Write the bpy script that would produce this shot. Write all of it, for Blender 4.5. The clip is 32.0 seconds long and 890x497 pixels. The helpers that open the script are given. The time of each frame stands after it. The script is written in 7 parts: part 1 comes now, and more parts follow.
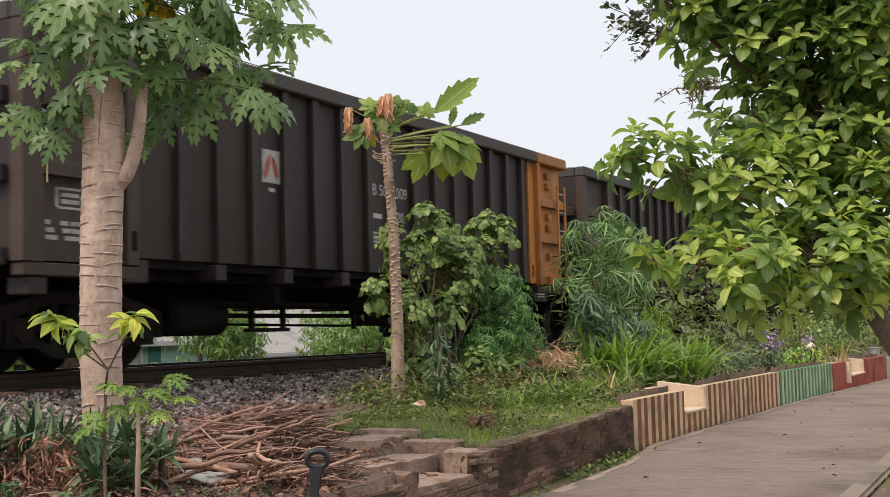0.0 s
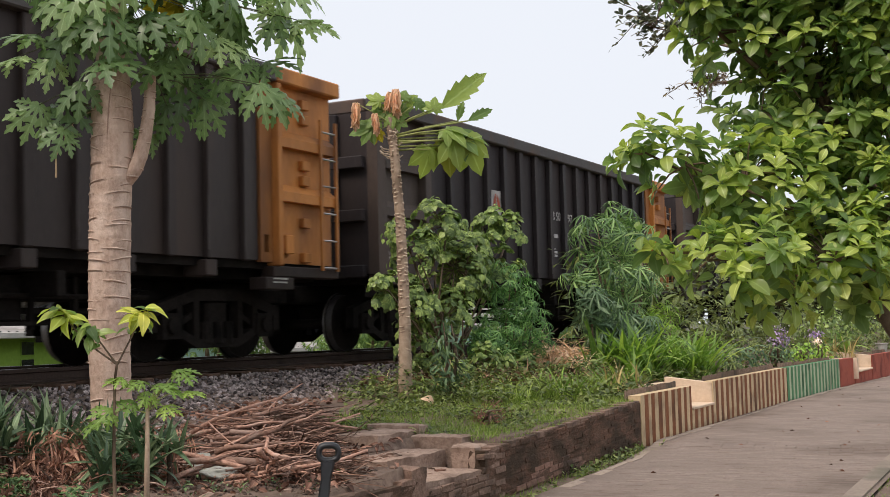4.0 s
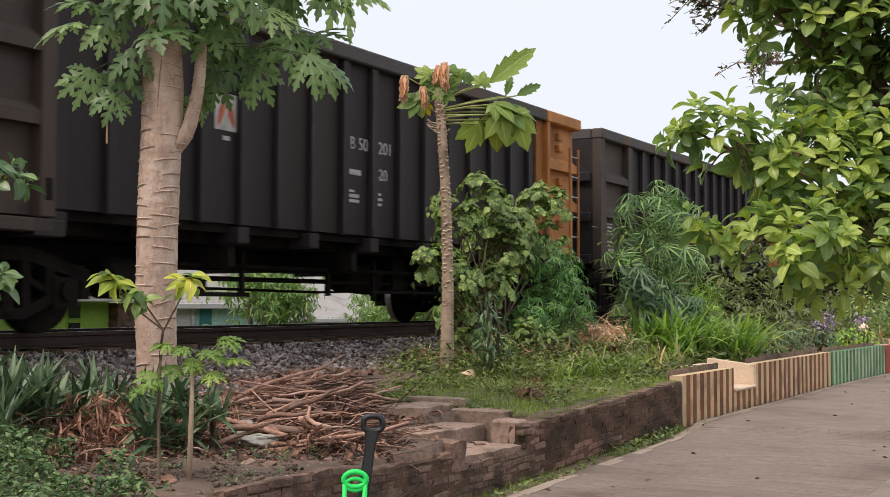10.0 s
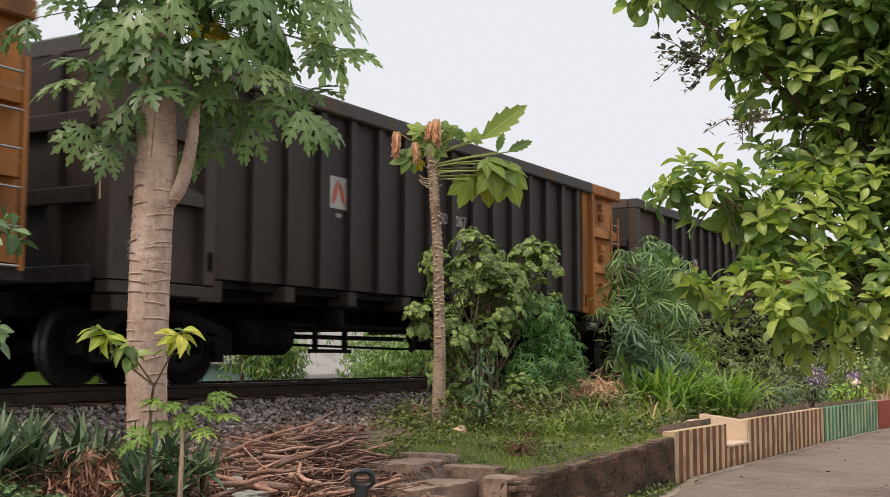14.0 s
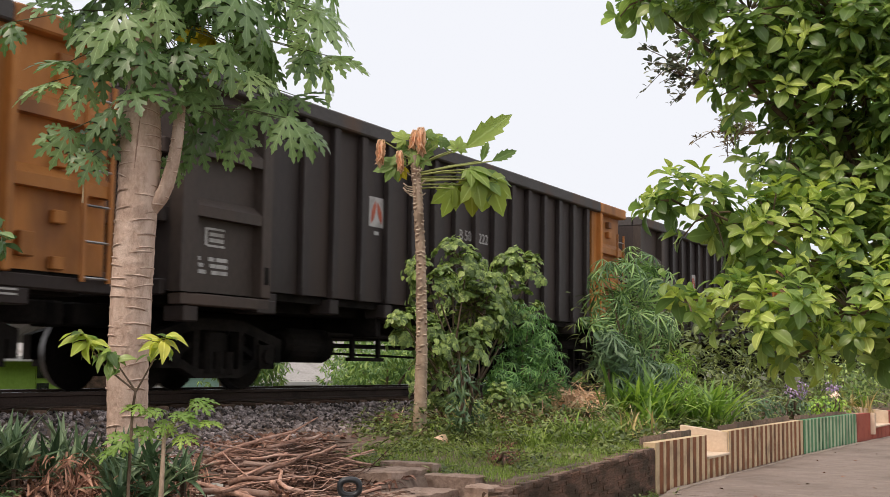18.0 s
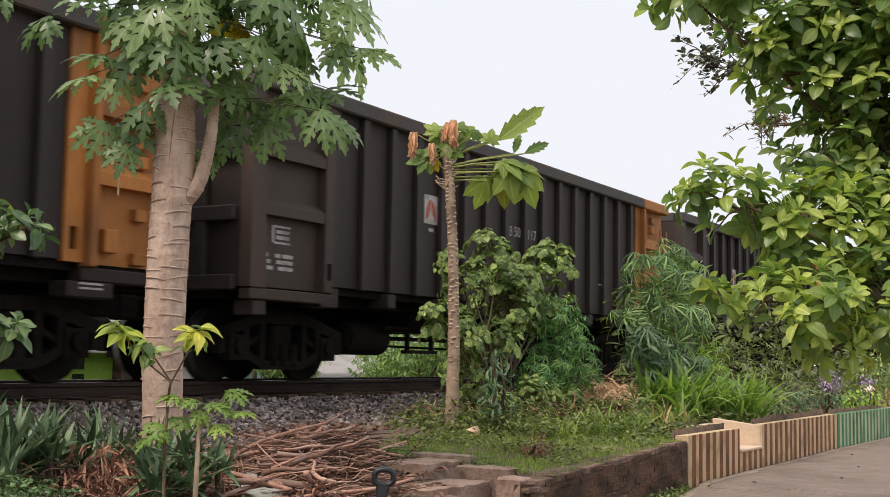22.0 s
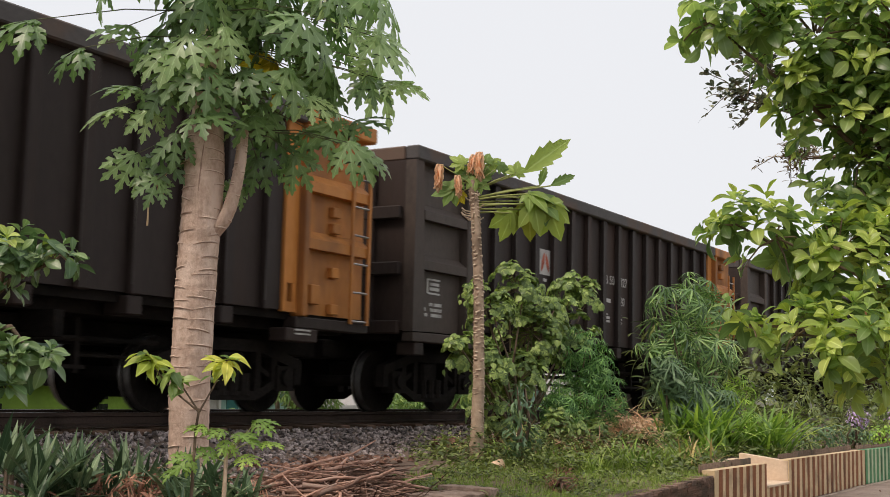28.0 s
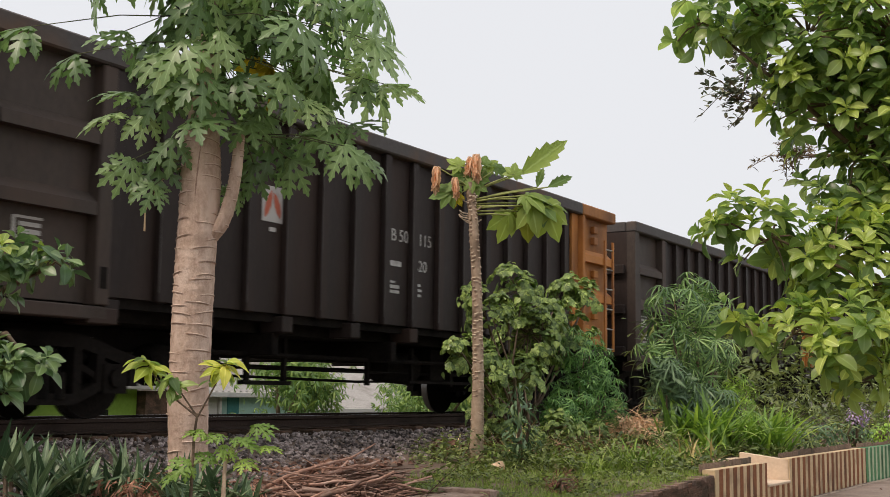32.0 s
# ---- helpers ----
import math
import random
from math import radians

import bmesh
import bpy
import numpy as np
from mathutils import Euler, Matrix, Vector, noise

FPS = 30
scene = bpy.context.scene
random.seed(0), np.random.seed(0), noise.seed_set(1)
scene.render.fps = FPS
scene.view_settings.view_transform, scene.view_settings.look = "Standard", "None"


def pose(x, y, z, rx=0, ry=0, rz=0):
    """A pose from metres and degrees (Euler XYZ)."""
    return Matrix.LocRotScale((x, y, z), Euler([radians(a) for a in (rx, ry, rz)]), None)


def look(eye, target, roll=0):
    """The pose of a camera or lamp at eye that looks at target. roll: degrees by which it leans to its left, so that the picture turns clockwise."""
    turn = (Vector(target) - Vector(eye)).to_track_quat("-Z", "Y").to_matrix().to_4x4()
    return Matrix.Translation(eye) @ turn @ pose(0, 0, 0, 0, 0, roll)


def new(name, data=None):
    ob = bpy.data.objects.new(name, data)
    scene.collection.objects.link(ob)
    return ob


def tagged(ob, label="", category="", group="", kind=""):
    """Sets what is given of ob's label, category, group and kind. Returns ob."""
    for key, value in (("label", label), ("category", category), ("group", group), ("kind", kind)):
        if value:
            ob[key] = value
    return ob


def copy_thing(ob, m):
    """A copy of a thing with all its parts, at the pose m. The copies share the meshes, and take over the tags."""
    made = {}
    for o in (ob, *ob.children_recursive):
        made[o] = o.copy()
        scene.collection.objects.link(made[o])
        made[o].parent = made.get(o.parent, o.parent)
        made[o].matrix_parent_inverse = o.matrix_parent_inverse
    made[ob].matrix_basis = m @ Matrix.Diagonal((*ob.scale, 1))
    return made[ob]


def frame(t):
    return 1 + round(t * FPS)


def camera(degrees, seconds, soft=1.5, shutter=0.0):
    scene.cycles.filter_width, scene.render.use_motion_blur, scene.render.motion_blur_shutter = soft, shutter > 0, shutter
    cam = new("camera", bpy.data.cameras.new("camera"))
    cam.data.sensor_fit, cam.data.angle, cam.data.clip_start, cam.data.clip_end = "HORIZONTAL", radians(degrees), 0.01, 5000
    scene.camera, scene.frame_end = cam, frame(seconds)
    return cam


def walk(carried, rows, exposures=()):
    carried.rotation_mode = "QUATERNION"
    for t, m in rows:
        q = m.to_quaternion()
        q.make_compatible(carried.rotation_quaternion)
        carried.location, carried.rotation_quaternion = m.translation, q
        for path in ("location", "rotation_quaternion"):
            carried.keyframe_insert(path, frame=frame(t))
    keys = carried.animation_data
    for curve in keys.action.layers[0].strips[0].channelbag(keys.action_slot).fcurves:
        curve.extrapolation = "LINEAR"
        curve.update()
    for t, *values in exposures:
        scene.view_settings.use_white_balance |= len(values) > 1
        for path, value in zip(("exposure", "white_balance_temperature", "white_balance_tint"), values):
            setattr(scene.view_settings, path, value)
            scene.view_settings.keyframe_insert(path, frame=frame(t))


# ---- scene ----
cam = camera(40.2, 32.0, soft=0.82, shutter=0.12)
PATH = [
    (0, (-0.05, 0.068, 1.458), (-0.965, 1.841, 1.596), -1.5),
    (0.5, (-0.046, 0.064, 1.458), (-0.96, 1.838, 1.596), -1.6),
    (1, (-0.038, 0.069, 1.456), (-0.956, 1.841, 1.592), -1.7),
    (1.5, (-0.042, 0.067, 1.456), (-0.959, 1.839, 1.592), -1.6),
    (2, (-0.038, 0.073, 1.455), (-0.959, 1.843, 1.59), -1.6),
    (2.5, (-0.045, 0.072, 1.461), (-0.967, 1.842, 1.594), -1.6),
    (4.5, (-0.061, 0.057, 1.454), (-0.989, 1.824, 1.583), -1.3),
    (5, (-0.066, 0.058, 1.459), (-1.0, 1.822, 1.579), -1.1),
    (5.5, (-0.069, 0.058, 1.455), (-1.015, 1.816, 1.572), -0.9),
    (6, (-0.07, 0.052, 1.456), (-1.02, 1.809, 1.572), -0.4),
    (6.5, (-0.072, 0.052, 1.457), (-1.023, 1.808, 1.571), -0.3),
    (7, (-0.072, 0.047, 1.457), (-1.028, 1.799, 1.57), -0.3),
    (7.5, (-0.079, 0.046, 1.451), (-1.043, 1.795, 1.564), -0.3),
    (8, (-0.08, 0.041, 1.455), (-1.05, 1.786, 1.566), -0.3),
    (8.5, (-0.068, 0.046, 1.452), (-1.048, 1.786, 1.562), -0.3),
    (9, (-0.078, 0.062, 1.45), (-1.065, 1.8, 1.536), -0.2),
    (9.5, (-0.071, 0.053, 1.453), (-1.061, 1.789, 1.53), -0.1),
    (10, (-0.069, 0.052, 1.455), (-1.058, 1.789, 1.545), 0.1),
    (10.5, (-0.06, 0.053, 1.461), (-1.052, 1.787, 1.559), 0.1),
    (11, (-0.058, 0.05, 1.459), (-1.05, 1.783, 1.569), 0.1),
    (11.5, (-0.053, 0.05, 1.453), (-1.048, 1.781, 1.574), 0.1),
    (12, (-0.066, 0.053, 1.465), (-1.056, 1.786, 1.601), 0.1),
    (12.5, (-0.063, 0.048, 1.463), (-1.05, 1.78, 1.612), 0.2),
    (13, (-0.046, 0.038, 1.46), (-1.035, 1.769, 1.618), 0.2),
    (13.5, (-0.033, 0.028, 1.461), (-1.02, 1.759, 1.631), 0.2),
    (14, (-0.053, 0.037, 1.452), (-1.028, 1.774, 1.633), 0.1),
    (14.5, (-0.05, 0.036, 1.462), (-1.022, 1.775, 1.644), 0.1),
    (15, (-0.048, 0.039, 1.461), (-1.014, 1.78, 1.648), 0.4),
    (15.5, (-0.06, 0.03, 1.472), (-1.021, 1.773, 1.661), 0.7),
    (17.5, (-0.068, 0.025, 1.456), (-1.014, 1.777, 1.65), 0.7),
    (18, (-0.075, 0.032, 1.453), (-1.022, 1.782, 1.648), 0.7),
    (18.5, (-0.077, 0.022, 1.453), (-1.038, 1.765, 1.646), 0.8),
    (19, (-0.072, 0.026, 1.453), (-1.048, 1.761, 1.644), 0.9),
    (19.5, (-0.077, 0.025, 1.449), (-1.059, 1.756, 1.639), 0.9),
    (20, (-0.081, 0.023, 1.448), (-1.065, 1.753, 1.637), 0.9),
    (20.5, (-0.079, 0.02, 1.45), (-1.065, 1.751, 1.637), 0.9),
    (21, (-0.077, 0.028, 1.449), (-1.066, 1.756, 1.637), 0.9),
    (21.5, (-0.072, 0.017, 1.451), (-1.064, 1.745, 1.635), 0.9),
    (22, (-0.072, 0.015, 1.45), (-1.065, 1.741, 1.632), 0.9),
    (22.5, (-0.063, 0.016, 1.453), (-1.058, 1.741, 1.635), 1.0),
    (23, (-0.06, 0.013, 1.452), (-1.057, 1.737, 1.633), 1.0),
    (23.5, (-0.065, 0.012, 1.454), (-1.063, 1.735, 1.638), 1.0),
    (24, (-0.075, 0.009, 1.447), (-1.075, 1.731, 1.634), 1.0),
    (24.5, (-0.084, 0.003, 1.45), (-1.088, 1.723, 1.638), 1.0),
    (25, (-0.083, 0.007, 1.449), (-1.095, 1.722, 1.638), 1.2),
    (25.5, (-0.085, 0.002, 1.451), (-1.097, 1.715, 1.645), 1.3),
    (27.5, (-0.089, -0.001, 1.443), (-1.111, 1.703, 1.667), 1.3),
    (28, (-0.097, -0.006, 1.444), (-1.12, 1.696, 1.678), 1.3),
    (28.5, (-0.093, 0.005, 1.452), (-1.117, 1.707, 1.687), 1.3),
    (29, (-0.087, 0.01, 1.456), (-1.112, 1.711, 1.691), 1.3),
    (29.5, (-0.091, 0.011, 1.459), (-1.112, 1.715, 1.694), 1.0),
    (30, (-0.082, 0.008, 1.448), (-1.1, 1.713, 1.683), 0.7),
    (30.5, (-0.081, 0.016, 1.446), (-1.1, 1.721, 1.68), 0.7),
    (31, (-0.096, 0.006, 1.44), (-1.116, 1.711, 1.674), 0.6),
    (31.5, (-0.094, 0.01, 1.452), (-1.115, 1.714, 1.686), 0.7),
    (32, (-0.083, 0.001, 1.444), (-1.105, 1.703, 1.682), 0.7),
]
EXPOSURES = ((0, 0.02, 6500, 13), (2, 0.02, 6500, 13), (5, 0.05, 6400, 13), (6, 0.07, 6400, 13), (9, 0.11, 6400, 13), (11, 0.03, 6450, 13), (13, -0.01, 6600, 13), (15, -0.08, 6650, 13),
             (18, 0.08, 6600, 14), (20, 0.07, 6550, 14), (25, 0.05, 6650, 13), (28, -0.02, 6700, 13), (30, -0.09, 6700, 13), (32, -0.07, 6700, 13))
walk(cam, [(t, look(eye, target, roll)) for t, eye, target, roll in PATH], EXPOSURES)

# ---------------------------------------------------------------- light
world = bpy.data.worlds.new("overcast_sky")
scene.world = world
world.use_nodes = True
wt = world.node_tree
wt.nodes.clear()
sky = wt.nodes.new("ShaderNodeTexSky")
sky.sky_type, sky.sun_disc = "NISHITA", False
sky.sun_elevation, sky.sun_rotation = radians(58), radians(205)
sky.air_density, sky.dust_density, sky.ozone_density = 1.0, 6.0, 1.0
haze = wt.nodes.new("ShaderNodeMix")
haze.data_type = "RGBA"
haze.inputs[0].default_value = 0.93
haze.inputs[7].default_value = (8.82, 9.25, 9.68, 1)
wbg = wt.nodes.new("ShaderNodeBackground")
wbg.inputs[1].default_value = 0.1
wout = wt.nodes.new("ShaderNodeOutputWorld")
wt.links.new(sky.outputs[0], haze.inputs[6])
wt.links.new(haze.outputs[2], wbg.inputs[0])
wt.links.new(wbg.outputs[0], wout.inputs[0])

sun = new("sun", bpy.data.lights.new("sun", "SUN"))
sun.data.energy, sun.data.angle, sun.data.color = 2.45, radians(22), (1.0, 0.875, 0.745)
sun.matrix_world = look((-12, -16, 34), (-4, 6, 0))


# ---------------------------------------------------------------- materials
def surface(name, colours, rough=0.7, metal=0.0, grain=30.0, stain=1.5, bump=0.25, spread=0.12, stretch=(1, 1, 1),
            stain_colour=None, stain_at=(0.52, 0.66), spec=0.3, islands=False, placed=False):
    """Two colours mixed by fine grain, a stain colour by broad patches, value spread from thing to thing."""
    m = bpy.data.materials.new(name)
    m.use_nodes = True
    nt = m.node_tree
    N, Lk = nt.nodes, nt.links
    b = N["Principled BSDF"]
    tc, mp, oi = N.new("ShaderNodeTexCoord"), N.new("ShaderNodeMapping"), N.new("ShaderNodeObjectInfo")
    mp.inputs["Scale"].default_value = stretch
    shift = N.new("ShaderNodeVectorMath")
    shift.operation = "MULTIPLY_ADD"
    shift.inputs[1].default_value = (37, 91, 53)
    Lk.new(oi.outputs["Random"], shift.inputs[0])
    if placed:      # patches run on from piece to piece
        shift.inputs[1].default_value = (0, 0, 0)
        Lk.new(N.new("ShaderNodeNewGeometry").outputs["Position"], mp.inputs[0])
    else:
        Lk.new(tc.outputs["Object"], mp.inputs[0])
    Lk.new(mp.outputs[0], shift.inputs[2])
    n1, n2 = N.new("ShaderNodeTexNoise"), N.new("ShaderNodeTexNoise")
    n1.inputs["Scale"].default_value, n1.inputs["Detail"].default_value, n1.inputs["Roughness"].default_value = grain, 6, 0.65
    n2.inputs["Scale"].default_value, n2.inputs["Detail"].default_value = stain, 5
    for n in (n1, n2):
        Lk.new(shift.outputs[0], n.inputs["Vector"])
    r1 = N.new("ShaderNodeValToRGB")
    r1.color_ramp.elements[0].position, r1.color_ramp.elements[1].position = 0.32, 0.68
    r1.color_ramp.elements[0].color, r1.color_ramp.elements[1].color = (*colours[0], 1), (*colours[1], 1)
    Lk.new(n1.outputs["Fac"], r1.inputs[0])
    r2 = N.new("ShaderNodeValToRGB")
    r2.color_ramp.elements[0].position, r2.color_ramp.elements[1].position = stain_at
    Lk.new(n2.outputs["Fac"], r2.inputs[0])
    mix = N.new("ShaderNodeMix")
    mix.data_type = "RGBA"
    sc = stain_colour or tuple(0.6 * c for c in colours[0])
    mix.inputs[7].default_value = (*sc, 1)
    Lk.new(r2.outputs[0], mix.inputs[0])
    Lk.new(r1.outputs[0], mix.inputs[6])
    hsv = N.new("ShaderNodeHueSaturation")
    rnd = N.new("ShaderNodeMapRange")
    rnd.inputs[3].default_value, rnd.inputs[4].default_value = 1 - spread, 1 + spread
    if islands:
        geo = N.new("ShaderNodeNewGeometry")
        Lk.new(geo.outputs["Random Per Island"], rnd.inputs[0])
    else:
        Lk.new(oi.outputs["Random"], rnd.inputs[0])
    Lk.new(rnd.outputs[0], hsv.inputs["Value"])
    Lk.new(mix.outputs[2], hsv.inputs["Color"])
    Lk.new(hsv.outputs[0], b.inputs["Base Color"])
    rr = N.new("ShaderNodeMapRange")
    rr.inputs[3].default_value, rr.inputs[4].default_value = max(rough - 0.12, 0.05), min(rough + 0.12, 1)
    Lk.new(n2.outputs["Fac"], rr.inputs[0])
    Lk.new(rr.outputs[0], b.inputs["Roughness"])
    b.inputs["Metallic"].default_value = metal
    b.inputs["Specular IOR Level"].default_value = spec
    if bump:
        bp = N.new("ShaderNodeBump")
        bp.inputs["Strength"].default_value, bp.inputs["Distance"].default_value = bump, 0.02
        Lk.new(n1.outputs["Fac"], bp.inputs["Height"])
        Lk.new(bp.outputs[0], b.inputs["Normal"])
    return m


LUSH = 1.5


def foliage(name, dark, mid, bright, rough=0.45, through_light=0.3, islands=True, spec=0.35):
    """Leaf surface: three greens drawn per leaf, mottled, with light coming through."""
    dark, mid, bright = ((LUSH * 1.16 * col[0], LUSH * col[1], LUSH * 0.92 * col[2]) for col in (dark, mid, bright))
    m = bpy.data.materials.new(name)
    m.use_nodes = True
    nt = m.node_tree
    N, Lk = nt.nodes, nt.links
    b, out = N["Principled BSDF"], N["Material Output"]
    ramp = N.new("ShaderNodeValToRGB")
    e = ramp.color_ramp.elements
    e[0].position, e[0].color, e[1].position, e[1].color = 0.1, (*dark, 1), 1.0, (*bright, 1)
    c = e.new(0.55)
    c.color = (*mid, 1)
    oi, geo, tc, nz = N.new("ShaderNodeObjectInfo"), N.new("ShaderNodeNewGeometry"), N.new("ShaderNodeTexCoord"), N.new("ShaderNodeTexNoise")
    nz.inputs["Scale"].default_value, nz.inputs["Detail"].default_value = 14, 3
    Lk.new(tc.outputs["Object"], nz.inputs["Vector"])
    add = N.new("ShaderNodeMath")
    add.operation = "MULTIPLY_ADD"
    add.inputs[1].default_value, add.inputs[2].default_value = 0.35, -0.17
    Lk.new(nz.outputs["Fac"], add.inputs[0])
    s = N.new("ShaderNodeMath")
    Lk.new(geo.outputs["Random Per Island"] if islands else oi.outputs["Random"], s.inputs[0])
    Lk.new(add.outputs[0], s.inputs[1])
    Lk.new(s.outputs[0], ramp.inputs[0])
    rib, near_rib, pale, vein = N.new("ShaderNodeAttribute"), N.new("ShaderNodeMapRange"), N.new("ShaderNodeHueSaturation"), N.new("ShaderNodeMix")
    rib.attribute_name, vein.data_type = "rib", "RGBA"
    near_rib.inputs[1].default_value, near_rib.inputs[2].default_value, near_rib.inputs[4].default_value = 0.84, 0.98, 0.75
    pale.inputs["Saturation"].default_value, pale.inputs["Value"].default_value = 0.85, 1.9
    Lk.new(rib.outputs["Fac"], near_rib.inputs[0])
    Lk.new(near_rib.outputs[0], vein.inputs[0])
    Lk.new(ramp.outputs[0], vein.inputs[6])
    Lk.new(ramp.outputs[0], pale.inputs["Color"])
    Lk.new(pale.outputs[0], vein.inputs[7])
    Lk.new(vein.outputs[2], b.inputs["Base Color"])
    b.inputs["Roughness"].default_value, b.inputs["Specular IOR Level"].default_value = rough, spec
    tr, mx, br = N.new("ShaderNodeBsdfTranslucent"), N.new("ShaderNodeMixShader"), N.new("ShaderNodeHueSaturation")
    br.inputs["Saturation"].default_value, br.inputs["Value"].default_value = 1.1, 1.5
    Lk.new(ramp.outputs[0], br.inputs["Color"])
    Lk.new(br.outputs[0], tr.inputs["Color"])
    mx.inputs[0].default_value = through_light
    Lk.new(b.outputs[0], mx.inputs[1])
    Lk.new(tr.outputs[0], mx.inputs[2])
    Lk.new(mx.outputs[0], out.inputs["Surface"])
    return m


M_WAGON = surface("wagon_paint", ((0.033, 0.026, 0.024), (0.048, 0.037, 0.034)), 0.6, 0.0, 24, 0.8, 0.12, 0.05, (1, 1, 0.25), (0.063, 0.044, 0.036), (0.48, 0.74), spec=0.25)
M_RIB_EDGE = surface("pale_rib_edge", ((0.06, 0.05, 0.046), (0.13, 0.115, 0.108)), 0.6, 0.0, 12, 2.5, 0.2, 0.1, (1, 1, 0.3), (0.045, 0.036, 0.033), (0.42, 0.58))
M_COOL = surface("blue_black_wagon_paint", ((0.026, 0.022, 0.023), (0.039, 0.032, 0.033)), 0.6, 0.0, 24, 0.8, 0.12, 0.05, (1, 1, 0.25), (0.048, 0.036, 0.033), (0.48, 0.74), spec=0.18)
M_BLACKER = surface("blacker_wagon_paint", ((0.025, 0.018, 0.016), (0.038, 0.028, 0.025)), 0.6, 0.0, 24, 0.8, 0.12, 0.05, (1, 1, 0.25), (0.052, 0.032, 0.025), (0.48, 0.74), spec=0.2)
M_BAY = surface("weathered_bay_paint", ((0.05, 0.0375, 0.0315), (0.074, 0.055, 0.045)), 0.65, 0.0, 20, 1.1, 0.15, 0.08, (1, 1, 0.4), (0.085, 0.058, 0.046), (0.46, 0.7))
M_RAIL_TOP = surface("wagon_top_rail", ((0.06, 0.052, 0.05), (0.085, 0.075, 0.07)), 0.65, 0.0, 20, 1.2, 0.15, 0.06, stain_colour=(0.11, 0.07, 0.05))
M_ORANGE = surface("orange_paint", ((0.42, 0.16, 0.035), (0.5, 0.2, 0.05)), 0.6, 0.0, 14, 1.6, 0.1, 0.22, (1, 1, 0.4), (0.2, 0.085, 0.035), (0.45, 0.7))
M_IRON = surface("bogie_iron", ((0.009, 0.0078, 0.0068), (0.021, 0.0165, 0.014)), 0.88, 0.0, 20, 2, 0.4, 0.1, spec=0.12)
M_STEEL = surface("worn_steel", ((0.32, 0.31, 0.3), (0.45, 0.44, 0.42)), 0.35, 0.9, 30, 2, 0.05)
M_TREAD = surface("worn_tread", ((0.16, 0.15, 0.145), (0.24, 0.23, 0.22)), 0.45, 0.75, 30, 2, 0.05)
M_RUST = surface("rusty_rail", ((0.034, 0.022, 0.017), (0.062, 0.039, 0.03)), 0.8, 0.1, 40, 2, 0.2)
M_WHITE = surface("white_lettering", ((0.42, 0.4, 0.38), (0.52, 0.5, 0.48)), 0.7, 0, 60, 4, 0.0, 0.05, stain_colour=(0.3, 0.28, 0.26))
M_RED = surface("red_mark", ((0.42, 0.1, 0.06), (0.5, 0.14, 0.08)), 0.7, 0, 60, 4, 0.0, 0.05)
M_SOIL = surface("garden_soil", ((0.118, 0.08, 0.061), (0.205, 0.148, 0.115)), 0.95, 0, 18, 0.9, 0.7, 0.0, stain_colour=(0.095, 0.068, 0.053))
M_BALLAST = surface("ballast_stone", ((0.157, 0.129, 0.123), (0.363, 0.304, 0.286)), 0.9, 0, 40, 3, 0.4, 0.85, islands=True)
M_CRUMB = surface("soil_crumb", ((0.085, 0.06, 0.047), (0.2, 0.15, 0.12)), 0.95, 0, 40, 6, 0.5, 0.3, islands=True)
M_PAVER = surface("concrete_paver", ((0.198, 0.152, 0.126), (0.275, 0.217, 0.182)), 0.9, 0, 34, 0.8, 0.45, 0.06, stain_colour=(0.165, 0.124, 0.101), stain_at=(0.46, 0.68), placed=True)
M_PAVER_STUFF = surface("concrete_pavers_joined", ((0.198, 0.152, 0.126), (0.275, 0.217, 0.182)), 0.9, 0, 34, 0.8, 0.45, 0.06, stain_colour=(0.165, 0.124, 0.101), stain_at=(0.46, 0.68), placed=True, islands=True)
M_SAND = surface("joint_sand", ((0.18, 0.138, 0.112), (0.24, 0.188, 0.155)), 0.95, 0, 40, 0.8, 0.3, 0.0, stain_colour=(0.13, 0.098, 0.078), placed=True)
M_EDGE = surface("worn_edge_stone", ((0.29, 0.227, 0.182), (0.409, 0.33, 0.264)), 0.9, 0, 30, 1.3, 0.5, 0.1, stain_colour=(0.224, 0.178, 0.139), placed=True)
M_KERB = surface("concrete_kerb", ((0.21, 0.166, 0.133), (0.295, 0.238, 0.192)), 0.9, 0, 35, 1.2, 0.5, 0.1, stain_colour=(0.12, 0.108, 0.08), stain_at=(0.48, 0.62), placed=True)
M_BRICK = surface("mossy_brick", ((0.1, 0.054, 0.035), (0.218, 0.119, 0.079)), 0.95, 0, 30, 3.4, 1.0, 0.1, (1, 1, 1.8), (0.068, 0.044, 0.029), (0.42, 0.6), placed=True)
# dry brick of the near wall, lightened in its colour for the sun there
M_BRICKSUN = surface("sunlit_dusty_broken_brick", ((0.172, 0.109, 0.081), (0.322, 0.212, 0.16)), 0.95, 0, 30, 3.4, 1.0, 0.12, stain_colour=(0.091, 0.064, 0.048), stain_at=(0.44, 0.62), placed=True)
M_BRICKR = surface("worn_red_brick", ((0.215, 0.114, 0.081), (0.341, 0.202, 0.15)), 0.95, 0, 30, 3.4, 1.0, 0.14, stain_colour=(0.098, 0.064, 0.047), stain_at=(0.44, 0.6), placed=True)
M_MORTAR = surface("old_mortar", ((0.096, 0.056, 0.037), (0.194, 0.112, 0.076)), 0.95, 0, 26, 3.4, 1.0, 0.0, (1, 1, 1.8), (0.068, 0.045, 0.029), (0.42, 0.6), placed=True)
M_STEP = surface("step_concrete", ((0.276, 0.19, 0.143), (0.456, 0.33, 0.26)), 0.92, 0, 26, 3.2, 0.7, 0.12, stain_colour=(0.17, 0.112, 0.083), stain_at=(0.5, 0.66), placed=True)
